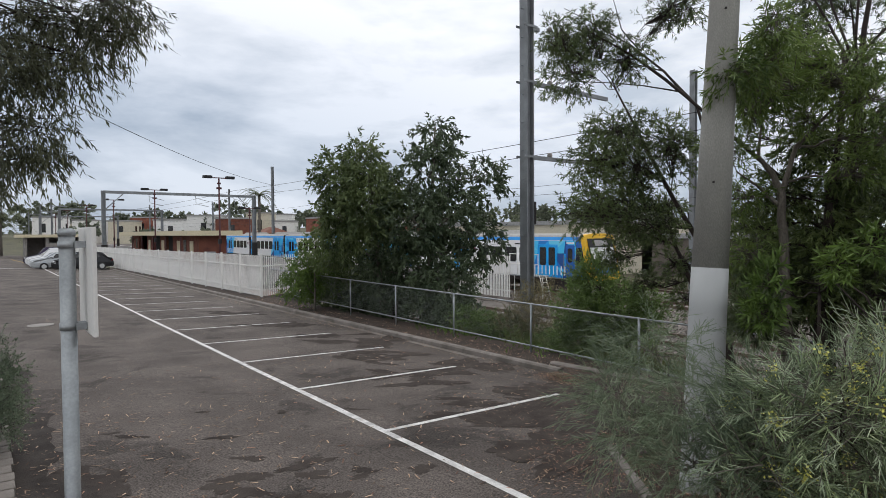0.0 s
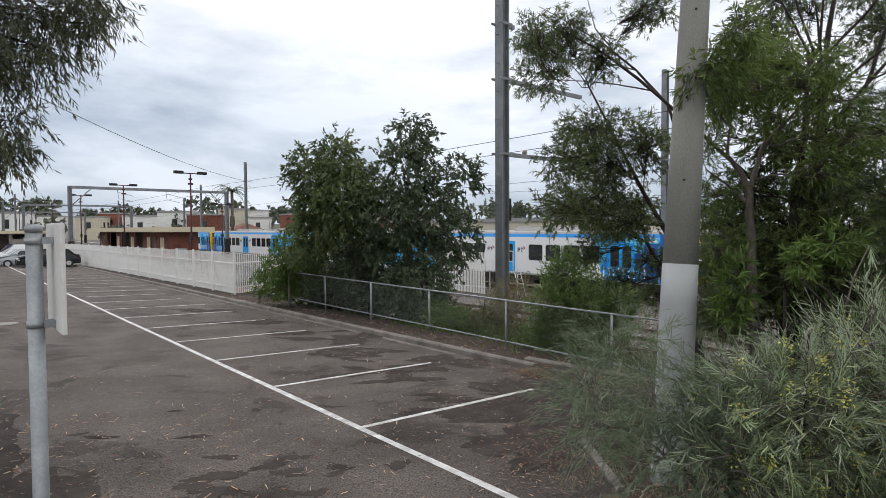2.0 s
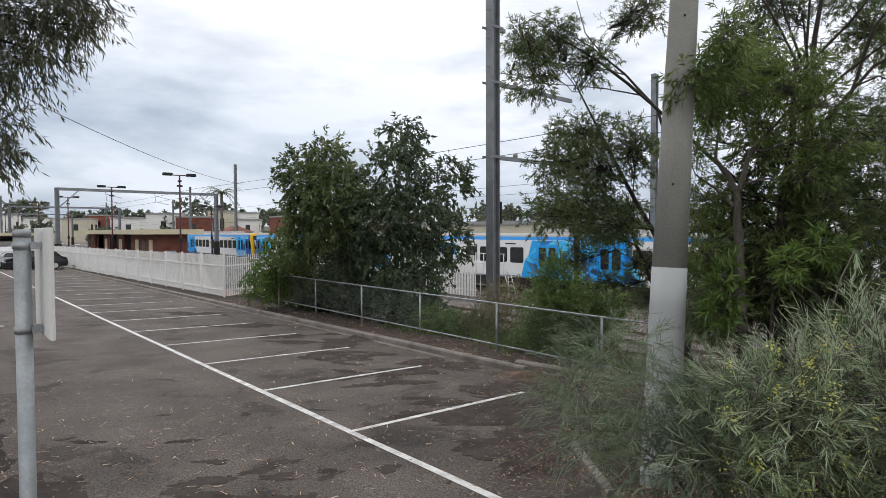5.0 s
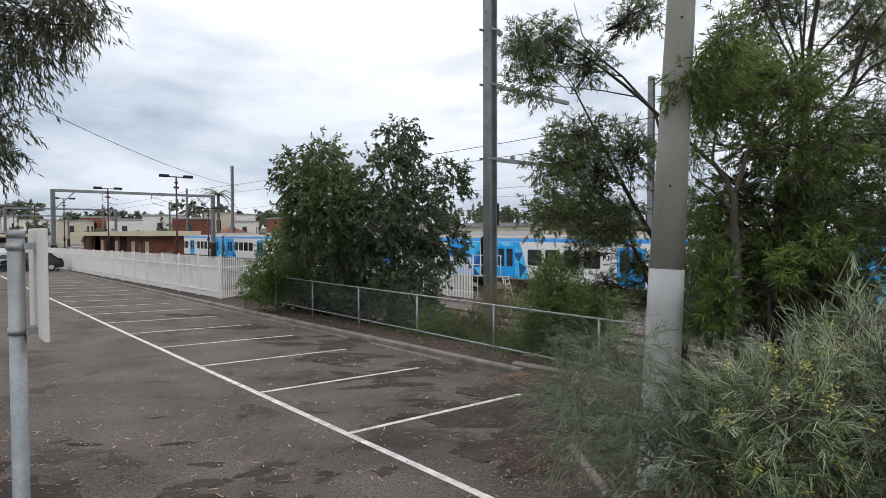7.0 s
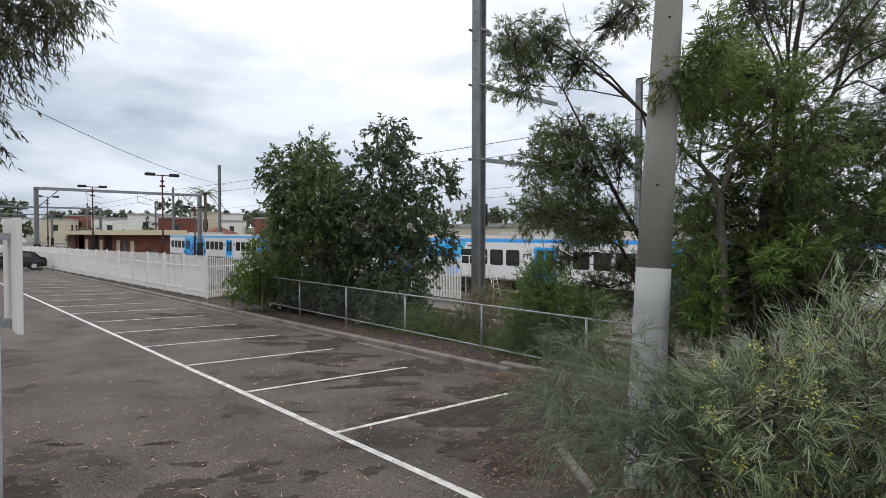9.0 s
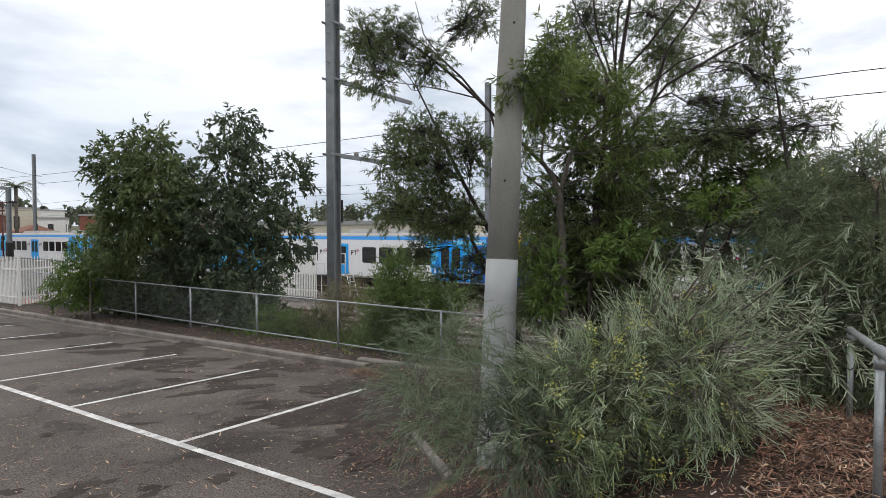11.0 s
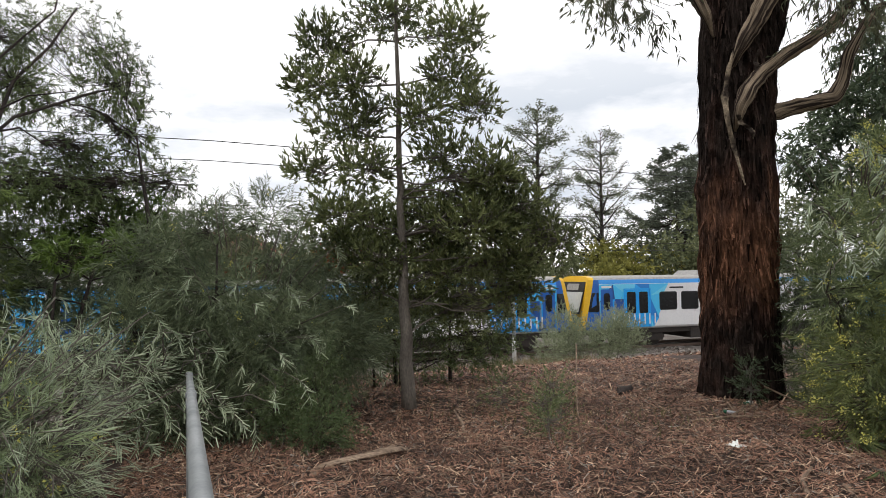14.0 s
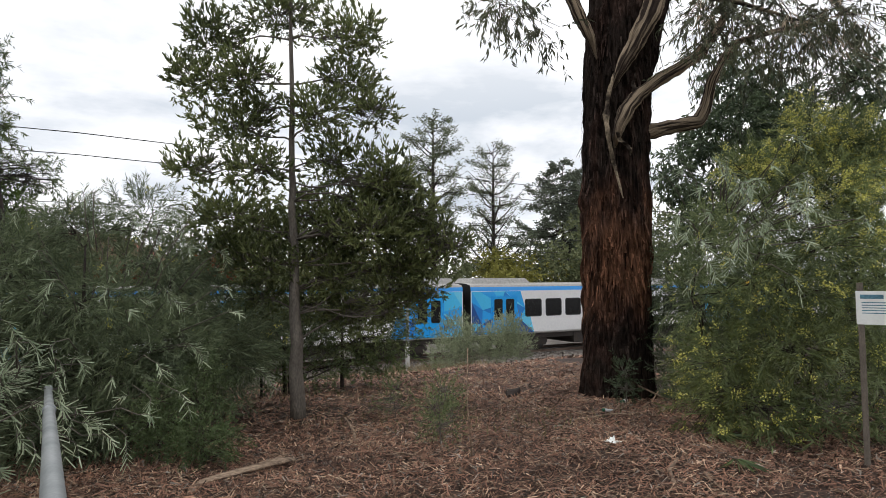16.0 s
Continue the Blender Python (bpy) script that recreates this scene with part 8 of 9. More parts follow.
rng = np.random.default_rng(77)
k = 0
for dist, n, tall, a0, a1 in ((95, 13, 6.5, -30, 60), (165, 30, 7.5, -45, 84), (290, 64, 13, -50, 100)):
    for i in range(n):
        a = radians(a0 + (a1 - a0) * (i + rng.uniform(-0.3, 0.3)) / (n - 1))
        d = dist * rng.uniform(0.92, 1.15)
        x, y = d * math.cos(a), d * math.sin(a)
        if x < 40 and y < 140:
            continue
        z = ground_z(x, y)
        h = tall * rng.uniform(0.65, 1.15)
        w = h * rng.uniform(0.45, 0.75)
        bl = [(x + rng.uniform(-w, w) * 0.8, y + rng.uniform(-w, w) * 0.8, z + h * rng.uniform(0.25, 0.85), w * rng.uniform(0.45, 0.75), h * rng.uniform(0.14, 0.24)) for _ in range(7)]
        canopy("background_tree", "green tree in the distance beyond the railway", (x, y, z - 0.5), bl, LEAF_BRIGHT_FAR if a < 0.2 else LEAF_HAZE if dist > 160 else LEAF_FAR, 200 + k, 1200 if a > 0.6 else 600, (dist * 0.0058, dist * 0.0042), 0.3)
        k += 1

# screen of trees just past the tracks, ahead of where the mulch bank looks
for i, (x, y, h, leaf) in enumerate(((46, -14, 10, LEAF_BRIGHT_FAR), (54, -22, 6, LEAF_AUTUMN), (52, -30, 5.5, LEAF_BRIGHT_FAR), (48, -38, 6, LEAF_AUTUMN), (46, -47, 11, LEAF_BRIGHT_FAR), (44, -57, 12, LEAF_BRIGHT_FAR), (47, -4, 8, LEAF_BRIGHT_FAR), (49, 6, 6.5, LEAF_BRIGHT_FAR), (40, -66, 12, LEAF_BRIGHT_FAR), (51, -9, 6.5, LEAF_RUST), (47, -26, 5, LEAF_BRIGHT_FAR), (45, -20, 5.5, LEAF_BRIGHT_FAR), (45, -33, 4.5, LEAF_AUTUMN), (44, -42, 6.5, LEAF_BRIGHT_FAR), (42, -51, 9, LEAF_BRIGHT_FAR), (50, -1, 5, LEAF_RUST))):
    z, h = ground_z(x, y), h * (1.12 if y < -12 else 0.92)
    r2 = np.random.default_rng(i + 400)
    bl = [(x + r2.uniform(-3, 3), y + r2.uniform(-3, 3), z + h * r2.uniform(0.3, 0.85), h * r2.uniform(0.22, 0.34), h * r2.uniform(0.14, 0.24)) for _ in range(7)]
    canopy("lineside_tree", "bushy tree on the far side of the railway", (x, y, z - 0.4), bl, leaf, 450 + i, 3800, (0.38, 0.21), 0.2)


# ---- ground litter and small things ----
def scatter(rng, n, area, lengths, widths, z_of, flat=0.25, lift=0.01):
    """Flat slivers lying about: centre, heading, size and a slight tilt."""
    x0, x1, y0, y1 = area
    x, y = rng.uniform(x0, x1, n), rng.uniform(y0, y1, n)
    z = np.array([z_of(a, b) for a, b in zip(x, y)]) + lift * rng.uniform(0.3, 1.6, n)
    a = rng.uniform(0, 2 * np.pi, n)
    L, W = rng.uniform(*lengths, n)[:, None], rng.uniform(*widths, n)[:, None]
    d = np.stack([np.cos(a), np.sin(a), rng.normal(0, flat, n)], 1)
    s = np.stack([-np.sin(a), np.cos(a), rng.normal(0, flat, n)], 1)
    c = np.stack([x, y, z], 1)
    sk, sw = rng.uniform(-0.3, 0.3, n)[:, None], rng.uniform(0.15, 0.8, n)[:, None]
    a1, a2 = c - d * L / 2, c + d * L / 2
    return np.stack([a1 - s * W / 2 + d * W * sk, a1 + s * W / 2, a2 + s * W / 2 * sw, a2 - s * W / 2 * sw - d * W * sk], 1), x, y


GREY_CHIP = material("grey_chip", (0.30, 0.27, 0.235), (0.17, 0.15, 0.13), 0.9, scale=1.2, fine=60, bump=0.3, island=0.6)


def bark_mulch():
    rng = np.random.default_rng(90)
    groups = []
    for area, n, ls, ws in (((2.0, 6.5, -6.5, 0.6), 34000, (0.018, 0.08), (0.004, 0.012)), ((2.6, 7.0, -7.0, 0.6), 40000, (0.035, 0.11), (0.005, 0.014)), ((6.5, 11, -9, 1.0), 30000, (0.03, 0.13), (0.007, 0.019)), ((3.0, 11, -9, 0.4), 500, (0.14, 0.34), (0.010, 0.026)), ((1.0, 3.5, -9, -5.0), 9000, (0.025, 0.11), (0.006, 0.018)), ((11, 22, -18, 0), 9000, (0.08, 0.22), (0.02, 0.06)), ((4.9, 7.8, 0.4, 5.0), 2600, (0.02, 0.06), (0.005, 0.012)), ((2.0, 3.6, 0.6, 2.0), 5000, (0.025, 0.10), (0.006, 0.018)), ((-5, -1.5, -7, 2.0), 8000, (0.03, 0.11), (0.007, 0.02)), ((3.4, 6.0, 0.6, 3.2), 3000, (0.02, 0.06), (0.005, 0.012)), ((-1.5, 2.0, -6, 2.0), 20000, (0.025, 0.10), (0.006, 0.018))):
        q, x, y = scatter(rng, n, area, ls, ws, ground_z, 0.30, 0.026)
        groups.append(q)
    q = np.concatenate(groups)
    q = q.reshape(-1, 4, 3)
    sticks, x, y = scatter(rng, 3000, (2.5, 9.5, -8.0, 0.4), (0.10, 0.26), (0.004, 0.010), ground_z, 0.08, 0.022)
    q = np.concatenate([q, sticks])
    index = (rng.random(len(q)) < 0.15).astype(np.int32)
    index[-3000:] = 1
    index[rng.random(len(q)) < 0.06] = 2
    tagged(quads_object("bark_mulch", q, [CHIP, TAN_CHIP, GREY_CHIP], index=index), "reddish brown bark chips covering the bank", "mulch", kind="stuff")
    # spill of chips and dry leaves on the asphalt
    parts = []
    for cx, cy, sx, sy, n in ((4.75, 4.0, 0.35, 0.32, 520), (5.3, 4.7, 0.6, 0.5, 320), (8.0, 7.2, 0.18, 0.22, 1500), (6.6, 6.2, 0.9, 0.8, 260), (8.1, 14, 0.12, 5.0, 500)):
        q, x, y = scatter(rng, n, (-1, 1, -1, 1), (0.02, 0.07), (0.005, 0.014), lambda a, b: 0.0, 0.15, 0.008)
        gx, gy = rng.normal(cx, sx, n), rng.normal(cy, sy, n)
        gx = np.minimum(gx, 8.2)
        q[..., 0] += (gx - x)[:, None]
        q[..., 1] += (gy - y)[:, None]
        q[..., 2] += np.array([park_z(a, b) for a, b in zip(gx, gy)])[:, None] + 0.004
        if n == 1500:
            q[..., 2] += (rng.random(n) * 0.13 * np.exp(-((gx - cx) ** 2 + (gy - cy) ** 2) / 0.06))[:, None]
        parts.append(q)
    tagged(quads_object("chip_spill", np.concatenate(parts), [DRYLEAF, TAN_CHIP, CHIP], index=rng.choice(3, sum(len(a) for a in parts), p=(0.4, 0.3, 0.3)).astype(np.int32)), "spilt bark chips and dry leaves on the asphalt", "leaf litter", kind="stuff")
    parts = []
    for area, n in (((-0.2, 8.0, 3.6, 12), 1100), ((0, 8, 12, 26), 160), ((8.4, 9.6, 5, 26), 4500), ((7.6, 8.25, 6, 26), 500), ((0.1, 3.2, 3.8, 9.0), 420), ((0.1, 1.2, 4.0, 11.0), 260), ((3.4, 8.0, 4.0, 12.0), 200)):
        q, x, y = scatter(rng, n, area, (0.03, 0.10), (0.007, 0.018), lambda a, b: (park_z(a, b) + 0.004) if a < 8.3 else ground_z(a, b), 0.15, 0.006)
        parts.append(q)
    tagged(quads_object("leaf_litter", np.concatenate(parts), [DRYLEAF, TAN_CHIP, CHIP], index=rng.choice(3, sum(len(a) for a in parts), p=(0.35, 0.45, 0.2)).astype(np.int32)), "scattered dry gum leaves", "leaf litter", kind="stuff")


bark_mulch()


def bark_curl():
    """The long curled slab of fallen bark."""
    b = thing("fallen_bark", "long curled slab of pale fallen bark on the mulch", "bark", at=(4.80, -1.18, ground_z(4.80, -1.18)))
    path = [(0.47, -0.64, 0.03), (0.43, -0.52, 0.05), (0.37, -0.40, 0.06), (0.33, -0.26, 0.06), (0.30, -0.10, 0.055), (0.27, 0.04, 0.05), (0.23, 0.16, 0.045), (0.16, 0.24, 0.04), (0.05, 0.27, 0.03), (-0.03, 0.25, 0.015)]
    rad = [0.03, 0.062, 0.050, 0.040, 0.036, 0.034, 0.032, 0.03, 0.026, 0.012]
    v, f = [], []
    n = 8
    P = np.array(path)
    T = np.gradient(P, axis=0)
    for i, (p, r) in enumerate(zip(P, rad)):
        t = T[i] / np.linalg.norm(T[i])
        s = np.cross(t, (0, 0, 1))
        for k in range(n):
            a = math.pi * (0.05 + 0.9 * k / (n - 1))
            v.append(tuple(p + s * r * math.cos(a) + np.array((0, 0, 1)) * (r * 0.62 * math.sin(a) * (1 + 0.25 * math.sin(3.1 * k + 0.4 * i)) - 0.03)))
        if i:
            for k in range(n - 1):
                f.append(((i - 1) * n + k, (i - 1) * n + k + 1, i * n + k + 1, i * n + k))
    ob = mesh_object("slab", v, f, FALLEN, b, smooth=True)
    m = ob.modifiers.new("thick", "SOLIDIFY")
    m.thickness = 0.008


FALLEN = material("fallen_bark", (0.36, 0.265, 0.19), (0.13, 0.09, 0.065), 0.9, scale=9, fine=46, bump=0.9, fine_amount=0.6, stretch=(2.2, 0.5, 1))
bark_curl()


def stick(points, r, label, mat=None, name="stick"):
    o = points[0]
    base = (o[0], o[1], ground_z(o[0], o[1]))
    s = thing(name, label, "stick", at=base)
    tube("branch", [(p[0] - base[0], p[1] - base[1], ground_z(p[0], p[1]) + p[2] - base[2]) for p in points], [r * (1 - 0.6 * i / len(points)) for i in range(len(points))], mat or FALLEN, s)


stick([(5.80, -6.42, 0.30), (5.45, -6.60, 0.17), (5.10, -6.78, 0.02)], 0.016, "pale fallen branch leaning by the gum")
stick([(5.1, -5.0, 0.02), (4.85, -5.35, 0.05), (4.7, -5.8, 0.03)], 0.014, "thin brown stick on the mulch")
stick([(5.74, -2.6, 0.02), (5.85, -2.62, 0.12), (5.95, -2.57, 0.24)], 0.016, "short pale strip of bark standing in the mulch")
stick([(4.35, -3.1, -0.05), (4.4, -3.08, 0.45), (4.42, -3.1, 0.95)], 0.008, "thin upright garden stake")
stick([(3.0, -4.0, 0.02), (3.2, -4.2, 0.03), (3.35, -4.5, 0.02)], 0.02, "flat piece of pale bark")
rng = np.random.default_rng(17)
for i in range(34):
    x, y, a, L = rng.uniform(3.0, 9.0), rng.uniform(-6.0, -0.6), rng.uniform(0, 6.28), rng.uniform(0.15, 0.5)
    stick([(x, y, 0.015), (x + L * 0.5 * math.cos(a), y + L * 0.5 * math.sin(a), 0.04), (x + L * math.cos(a + 0.2), y + L * math.sin(a + 0.2), 0.015)], rng.uniform(0.005, 0.011), "small dry twig on the mulch", name="twig")


def litter():
    """A crumpled wrapper, and two crushed drink cans."""
    r = np.random.default_rng(61)
    n = 7
    x, y = 4.02, -4.46
    V = [((i / (n - 1) - 0.5) * 0.13 + r.normal(0, 0.006), (k / (n - 1) - 0.5) * 0.10 + r.normal(0, 0.006), 0.02 + abs(r.normal(0, 0.022))) for i in range(n) for k in range(n)]
    ob = mesh_object("wrapper", V, [(i * n + k, i * n + k + 1, i * n + n + k + 1, i * n + n + k) for i in range(n - 1) for k in range(n - 1)], PAPER)
    ob.modifiers.new("thick", "SOLIDIFY").thickness = 0.002
    ob.location = (x, y, ground_z(x, y))
    tagged(ob, "crumpled white paper wrapper on the mulch", "litter")
    for x, y, mat, turn in ((5.12, -5.56, GALV, 30), (5.42, -6.18, PAPER, 110)):
        can = thing("drink_can", "crushed pale and green drink can on the mulch", "litter", at=(x, y, ground_z(x, y) + 0.035), turn=turn)
        for name, m, x0, x1 in (("shell", mat, -0.06, 0.025), ("painted_band", CAN_GREEN, 0.025, 0.06)):
            v, f = tube_data([(a, 0.006 * math.sin(a * 90), 0.0) for a in np.linspace(x0, x1, 5)], [0.031, 0.028, 0.024, 0.029, 0.031], 14)
            mesh_object(name, [(p[0], p[1], p[2] * 0.75) for p in v], f, m, can, smooth=True)


CAN_GREEN = material("green_can_paint", (0.02, 0.12, 0.07), None, 0.4, 0.4, bump=0)
litter()


def fallen_frond():
    """A cut fan of green blades lying on the mulch."""
    r = np.random.default_rng(62)
    for x, y, turn, n in ((3.62, -5.42, 200, 26), (3.05, -4.85, 150, 14)):
        f = thing("fallen_frond", "cut green frond lying on the mulch", "frond", at=(x, y, ground_z(x, y)), turn=turn)
        a = np.radians(np.linspace(-55, 55, n) + r.normal(0, 4, n))
        base = np.stack([0.02 * np.cos(a), 0.02 * np.sin(a), np.full(n, 0.07)], 1)
        way = np.stack([np.cos(a), np.sin(a), r.normal(-0.12, 0.06, n)], 1)
        quads_object("blade", leaf_quads(r, base, way, 0.26, 0.020, bow=0.05), LEAF_LINE, f)
        tube("stalk", [(-0.16, 0.01, 0.03), (-0.05, 0, 0.06), (0.03, 0, 0.07)], [0.006, 0.005, 0.004], GREY_BARK, f)


fallen_frond()


def rotten_log():
    """A short broken lump of dark wood, half sunk in the mulch."""
    at = (6.85, -5.50)
    g = thing("rotten_log", "short broken lump of dark rotten wood in the mulch", "log", at=(*at, ground_z(*at)), turn=-55)
    pts = [(-0.24, 0, 0.03), (-0.12, 0.02, 0.05), (0.02, 0.0, 0.055), (0.14, -0.02, 0.05), (0.26, 0.0, 0.02)]
    v, f = tube_data(pts, [0.03, 0.06, 0.055, 0.05, 0.02], 14)
    v = [tuple(Vector(p) * 1.0 + Vector((0, 0.3, 1)) * 0.035 * noise.noise(Vector(p) * 17)) for p in v]
    mesh_object("log", v, f, DARK_BARK, g)
    for k in range(4):
        tube("splinter", [(0.1 - 0.09 * k, 0.02, 0.06), (0.16 - 0.1 * k, 0.05, 0.12)], [0.012, 0.002], FALLEN, g, sides=5)


rotten_log()
x, y = 5.35, -6.15
plant("sapling", "small dark green seedling at the foot of the gum", "shrub", [[(x, y, ground_z(x, y) - 0.05, 0.010), (x, y, ground_z(x, y) + 0.45, 0.004)]],
      [(x, y, ground_z(x, y) + 0.2, 0.16, 0.10), (x + 0.03, y, ground_z(x, y) + 0.42, 0.10, 0.14)], LEAF_GUM, GREY_BARK, 85, twigs=26, per_twig=14, size=(0.05, 0.012), twig_len=0.16, droop=-0.1, limb=0.004, hollow=0.1, spray=0.7, pinnate=True)
rng = np.random.default_rng(18)
for k in range(9):
    x, y, a, L = rng.normal(5.05, 0.25), rng.normal(-5.6, 0.3), rng.uniform(-0.6, 0.6) - 1.1, rng.uniform(0.35, 0.8)
    stick([(x, y, 0.02), (x + L * 0.5 * math.cos(a), y + L * 0.5 * math.sin(a), rng.uniform(0.03, 0.09)), (x + L * math.cos(a + 0.15), y + L * math.sin(a + 0.15), 0.02)], rng.uniform(0.007, 0.015), "dry branch in a loose pile beside the gum", name="branch")


def white_post():
    p = thing("lineside_mast", "slim pale steel lineside mast on a concrete footing", "mast", at=(23.2, -12.42, ground_z(23.2, -12.42)))
    tube("post", [(0, 0, -0.1), (0, 0, 1.2), (0, 0, 6.0)], [0.085, 0.085, 0.085], GALV, p, sides=14)
    tube("footing", [(0, 0, -0.2), (0, 0, 0.10)], 0.26, CONCRETE, p, sides=18)
    tube("painted_foot", [(0, 0, 0.1), (0, 0, 1.25)], 0.092, WHITE, p, sides=14)
    part("bracket", boxes((-0.14, 0.14, -0.14, 0.14, 5.55, 5.62), (-0.03, 0.9, -0.03, 0.03, 5.72, 5.78)), GALV, p)


white_post()


def trackside_steps():
    """White railed platform with a short ladder beside the mast."""
    s = thing("trackside_platform", "white steel railed platform with a short ladder", "platform", at=(24.6, 22.6, -1.75))
    for x in (0.0, 0.5):
        tube("ladder_side", [(x, 0, 0), (x, 0.45, 1.45)], 0.025, WHITE, s)
    for k in range(6):
        tube("rung", [(0, 0.45 * (k + 0.5) / 6, 1.45 * (k + 0.5) / 6), (0.5, 0.45 * (k + 0.5) / 6, 1.45 * (k + 0.5) / 6)], 0.016, WHITE, s)
    part("deck", boxes((-0.1, 0.8, 0.45, 2.8, 1.40, 1.46)), GALV, s)
    for y in (0.5, 1.3, 2.1, 2.75):
        tube("baluster", [(-0.08, y, 1.46), (-0.08, y, 2.7)], 0.025, WHITE, s)
        tube("leg", [(0.3, y, 0), (0.3, y, 1.42)], 0.03, WHITE, s)
    for z in (2.1, 2.68):
        tube("guard_rail", [(-0.08, 0.45, z), (-0.08, 2.8, z)], 0.022, WHITE, s)
    f = thing("railway_palisade", "white palisade fence panel beside the tracks", "fence", at=(24.6, 25.5, -1.8))
    for k in range(34):
        part("pale", boxes((-0.01, 0.01, 0.14 * k - 0.04, 0.14 * k + 0.04, 0.1, 2.6)), WHITE, f)
    for z in (0.5, 2.1):
        part("rail", boxes((0.012, 0.05, -0.1, 4.8, z - 0.03, z + 0.03)), WHITE, f)


trackside_steps()


def garden_edge():
    """Brick edging and raised bed on the near side of the drive."""
    e = thing("garden_edging", "row of worn grey brick edging beside the drive", "edging", kind="structure")
    me = bpy.data.meshes.new("edging_brick")
    bm = boxes((-0.11, 0.11, -0.11, 0.11, -0.15, 0.10), bevel=0.012)
    bm.to_mesh(me)
    bm.free()
    me.materials.append(KERB)
    for k in range(44):
        y = 4.2 + 0.235 * k
        b = new("brick", me)
        b.parent = e
        b.matrix_basis = pose(0.0 + 0.01 * math.sin(k * 2.3), y, park_z(0, y), 0.6 * math.sin(k), 0.8 * math.cos(k * 1.7), 1.2 * math.sin(k * 3.1))
    bed = part("garden_bed", boxes((-3.2, -0.1, 4.2, 14.4, -0.6, 0.02)), SOIL)
    tagged(bed, "dark soil garden bed beside the drive", "garden bed", kind="structure")


garden_edge()


def manhole():
    bm = bmesh.new()
    bmesh.ops.create_cone(bm, cap_ends=True, segments=28, radius1=0.32, radius2=0.32, depth=0.03)
    ob = part("manhole_cover", bm, CONCRETE)
    ob.location = (1.08, 19.8, park_z(1.08, 19.8) + 0.0)
    tagged(ob, "round pale manhole cover set in the asphalt", "manhole cover")


manhole()


def grass(name, label, spots, mat, seed, n=90, h=(0.12, 0.35), spread=0.25, width=0.008):
    rng = np.random.default_rng(seed)
    B = []
    for x, y in spots:
        p = np.stack([rng.normal(x, spread, n), rng.normal(y, spread, n)], 1)
        B.extend([(a, b, ground_z(a, b)) for a, b in p])
    B = np.array(B)
    W = np.stack([rng.normal(0, 0.35, len(B)), rng.normal(0, 0.35, len(B)), np.ones(len(B))], 1)
    L = rng.uniform(h[0], h[1], len(B))
    q = leaf_quads(rng, B, W, 1.0, width)
    q = B[:, None] + (q - B[:, None]) * L[:, None, None] * np.array([1.0, 1.0, 1.0])
    side = q[:, 1] - q[:, 3]
    side *= (width / (np.linalg.norm(side, axis=1) + 1e-9))[:, None]
    mid = (q[:, 1] + q[:, 3]) / 2
    q[:, 1], q[:, 3] = mid + side / 2, mid - side / 2
    tagged(quads_object(name, q, mat), label, "grass", kind="stuff")


rng = np.random.default_rng(8)
grass("dry_grass", "tufts of dry grass beside the ballast", [(rng.uniform(19, 24), rng.uniform(-16, -6)) for _ in range(30)], DRYGRASS, 1, 70, (0.15, 0.5), 0.3, 0.02)
grass("weeds", "green weeds along the chain link fence", [(rng.uniform(10.4, 12.4), rng.uniform(6, 14)) for _ in range(40)], GRASS, 2, 130, (0.12, 0.45), 0.35, 0.02)
grass("tall_dry_grass", "tall dry grass at the foot of the mast", [(rng.uniform(12.6, 14.2), rng.uniform(12.0, 15.5)) for _ in range(16)], DRYGRASS, 3, 150, (0.5, 1.3), 0.3, 0.016)
grass("mulch_weeds", "sparse thin weeds in the mulch", [(rng.uniform(4.8, 11), rng.uniform(-5, -2.2)) for _ in range(26)], GRASS, 4, 26, (0.06, 0.22), 0.3, 0.006)
grass("ground_ivy", "low leafy ground cover behind the fence", [(rng.uniform(10.2, 12.4), rng.uniform(5, 14)) for _ in range(55)], LEAF_LIGHT, 5, 110, (0.05, 0.16), 0.4, 0.05)

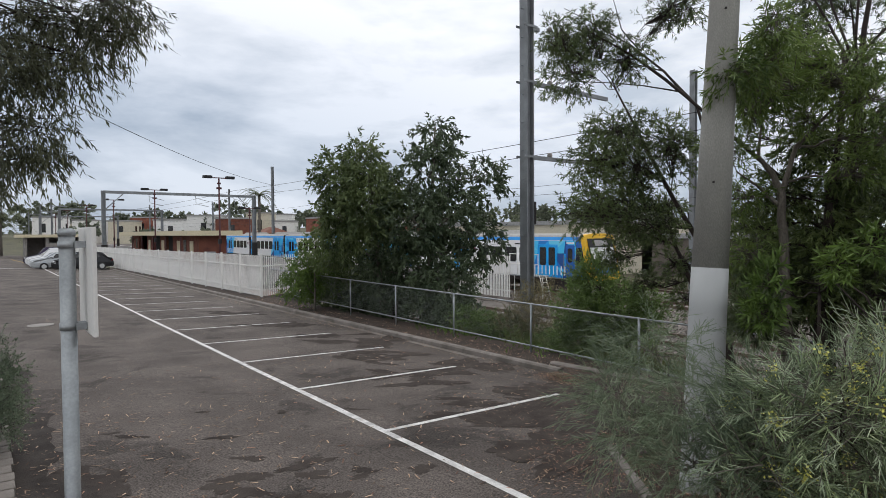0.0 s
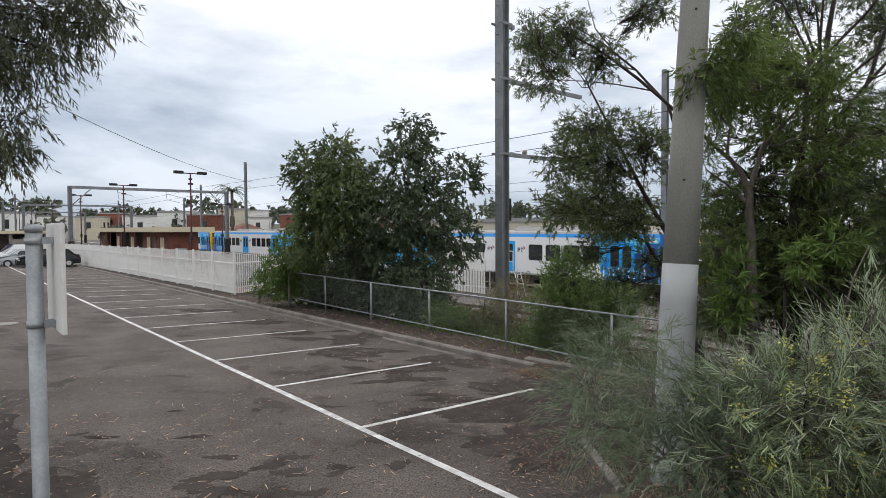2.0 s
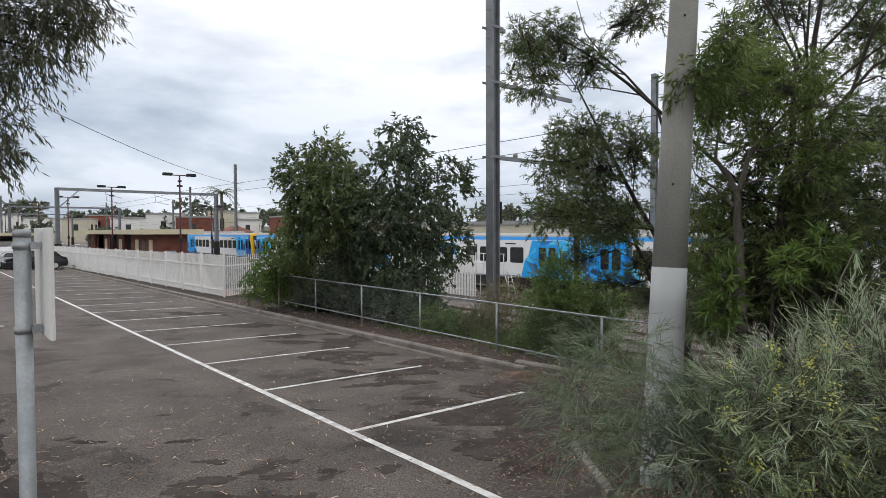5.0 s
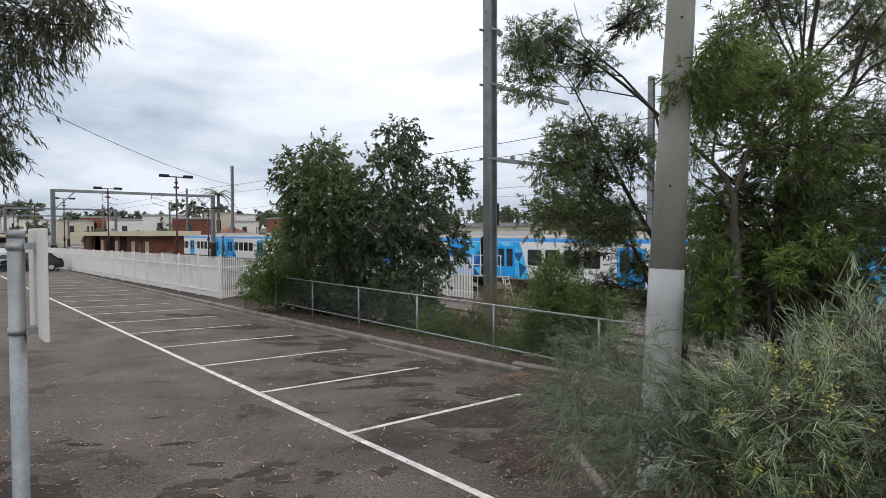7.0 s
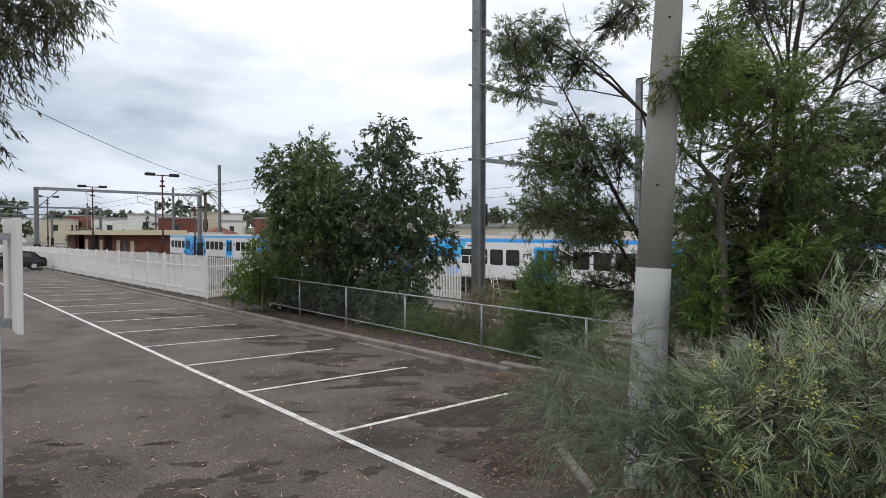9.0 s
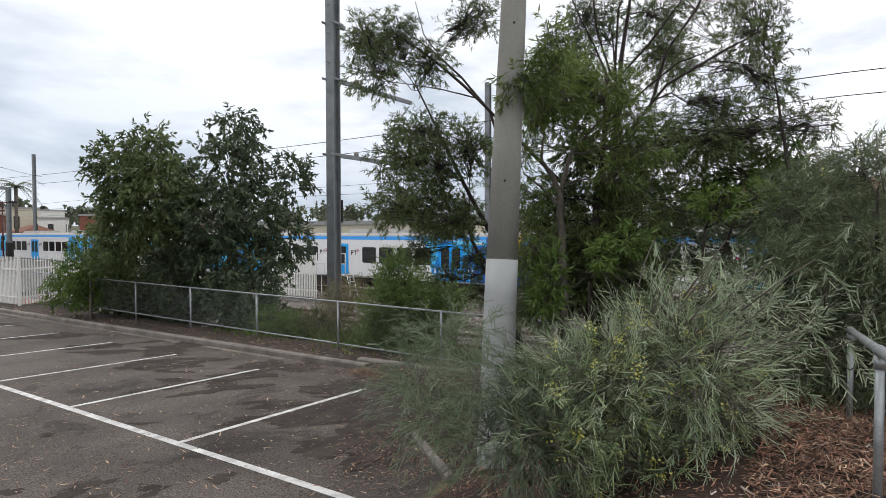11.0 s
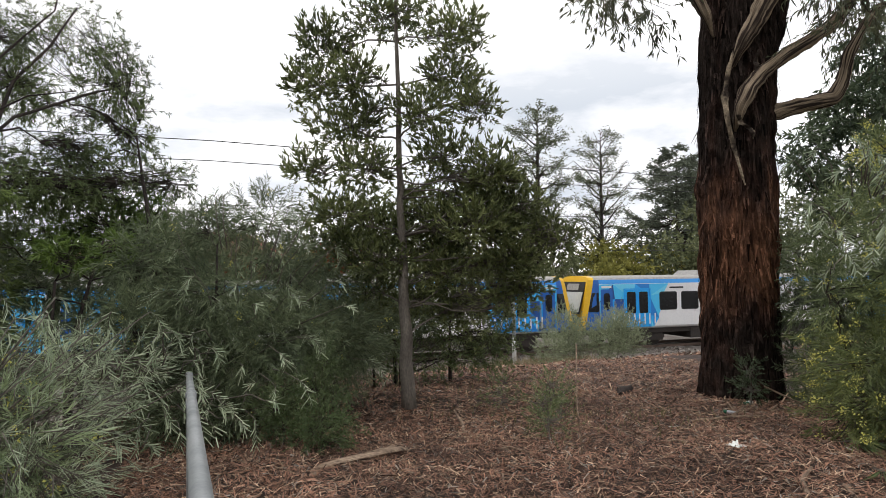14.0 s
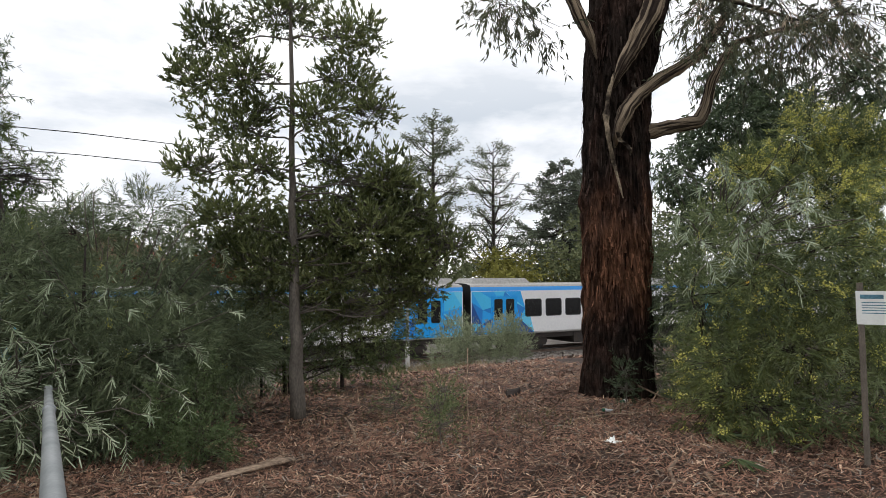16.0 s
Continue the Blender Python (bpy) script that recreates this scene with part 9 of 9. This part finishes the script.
# dark undergrowth along the fence
for i, (x, y, r, h, leaf) in enumerate(((10.9, 13.6, 0.7, 0.6, LEAF_GUM), (10.8, 15.2, 0.7, 0.7, LEAF_GUM), (10.7, 16.8, 0.7, 0.7, LEAF_GUM), (10.6, 18.6, 0.7, 0.7, LEAF_GUM), (10.6, 20.5, 0.7, 0.7, LEAF_MID), (10.9, 11.6, 0.6, 0.4, LEAF_MID), (10.4, 22.6, 0.6, 0.7, LEAF_MID), (13.3, 13.8, 0.6, 0.7, LEAF_GUM), (12.0, 11.0, 0.5, 0.4, LEAF_GUM))):
    z = ground_z(x, y)
    plant("fence_undergrowth", "dark leafy undergrowth against the chain link fence", "shrub", [[(x, y, z - 0.1, 0.03), (x, y, z + h * 0.7, 0.015)]], [(x, y, z + h * 0.8, r, h), (x + 0.3, y + 0.6, z + h * 0.6, r * 0.8, h * 0.8)], leaf, DARK_BARK, 500 + i, twigs=120, per_twig=12, size=(0.13, 0.045), twig_len=0.3, droop=0.3, limb=0.01)

def ballast_stones():
    rng = np.random.default_rng(33)
    groups = []
    for area, n in (((13.9, 23.5, 1.5, 16), 22000), ((22.5, 27.0, -24, 2), 9000), ((23.5, 27.2, 2, 30), 9000)):
        q, x, y = scatter(rng, n, area, (0.05, 0.11), (0.04, 0.09), ground_z, 0.55, 0.03)
        groups.append(q)
    tagged(quads_object("ballast_stones", np.concatenate(groups), STONE), "loose brown-grey ballast stones", "stones", kind="stuff")


ballast_stones()
paving = sheet("paved_strip", [(9.7, 25.9), (13.5, 27.6), (13.5, 30.5), (9.7, 29.0)], lambda x, y: park_z(9.6, y) + 0.02, PAVER, "strip of red concrete paving inside the fence", "paving")


def palm(at, h, spread_r, seed):
    rng = np.random.default_rng(seed)
    p = thing("palm_tree", "palm with a shaggy crown of arching fronds", "tree", "palms", at=at)
    tube("trunk", [(0, 0, -0.5), (0, 0, h * 0.5), (0, 0, h)], [0.35, 0.3, 0.32], GREY_BARK, p)
    quads = []
    for k in range(46):
        a, up = rng.uniform(0, 6.283), rng.uniform(-0.2, 1.1)
        L = spread_r * rng.uniform(0.8, 1.1)
        for s in range(18):
            u = (s + 1) / 18
            c = np.array((math.cos(a) * L * u, math.sin(a) * L * u, h + L * (up * u - 1.0 * u * u)))
            for side in (-1, 1):
                d = np.array((-math.sin(a) * side + 0.5 * math.cos(a), math.cos(a) * side + 0.5 * math.sin(a), -0.45)) * 0.55 * (1 - 0.5 * u)
                w = np.array((math.cos(a), math.sin(a), 0)) * 0.06
                quads.append([c - w, c + w, c + d + w * 0.2, c + d - w * 0.2])
    quads_object("fronds", np.array(quads), LEAF_FAR, p)


palm((47, 126, 0.2), 10.5, 4.2, 5)
palm((1.5, 112, -0.8), 5.5, 4.5, 6)
palm((-4.5, 104, -0.8), 6.0, 4.5, 7)


motions()
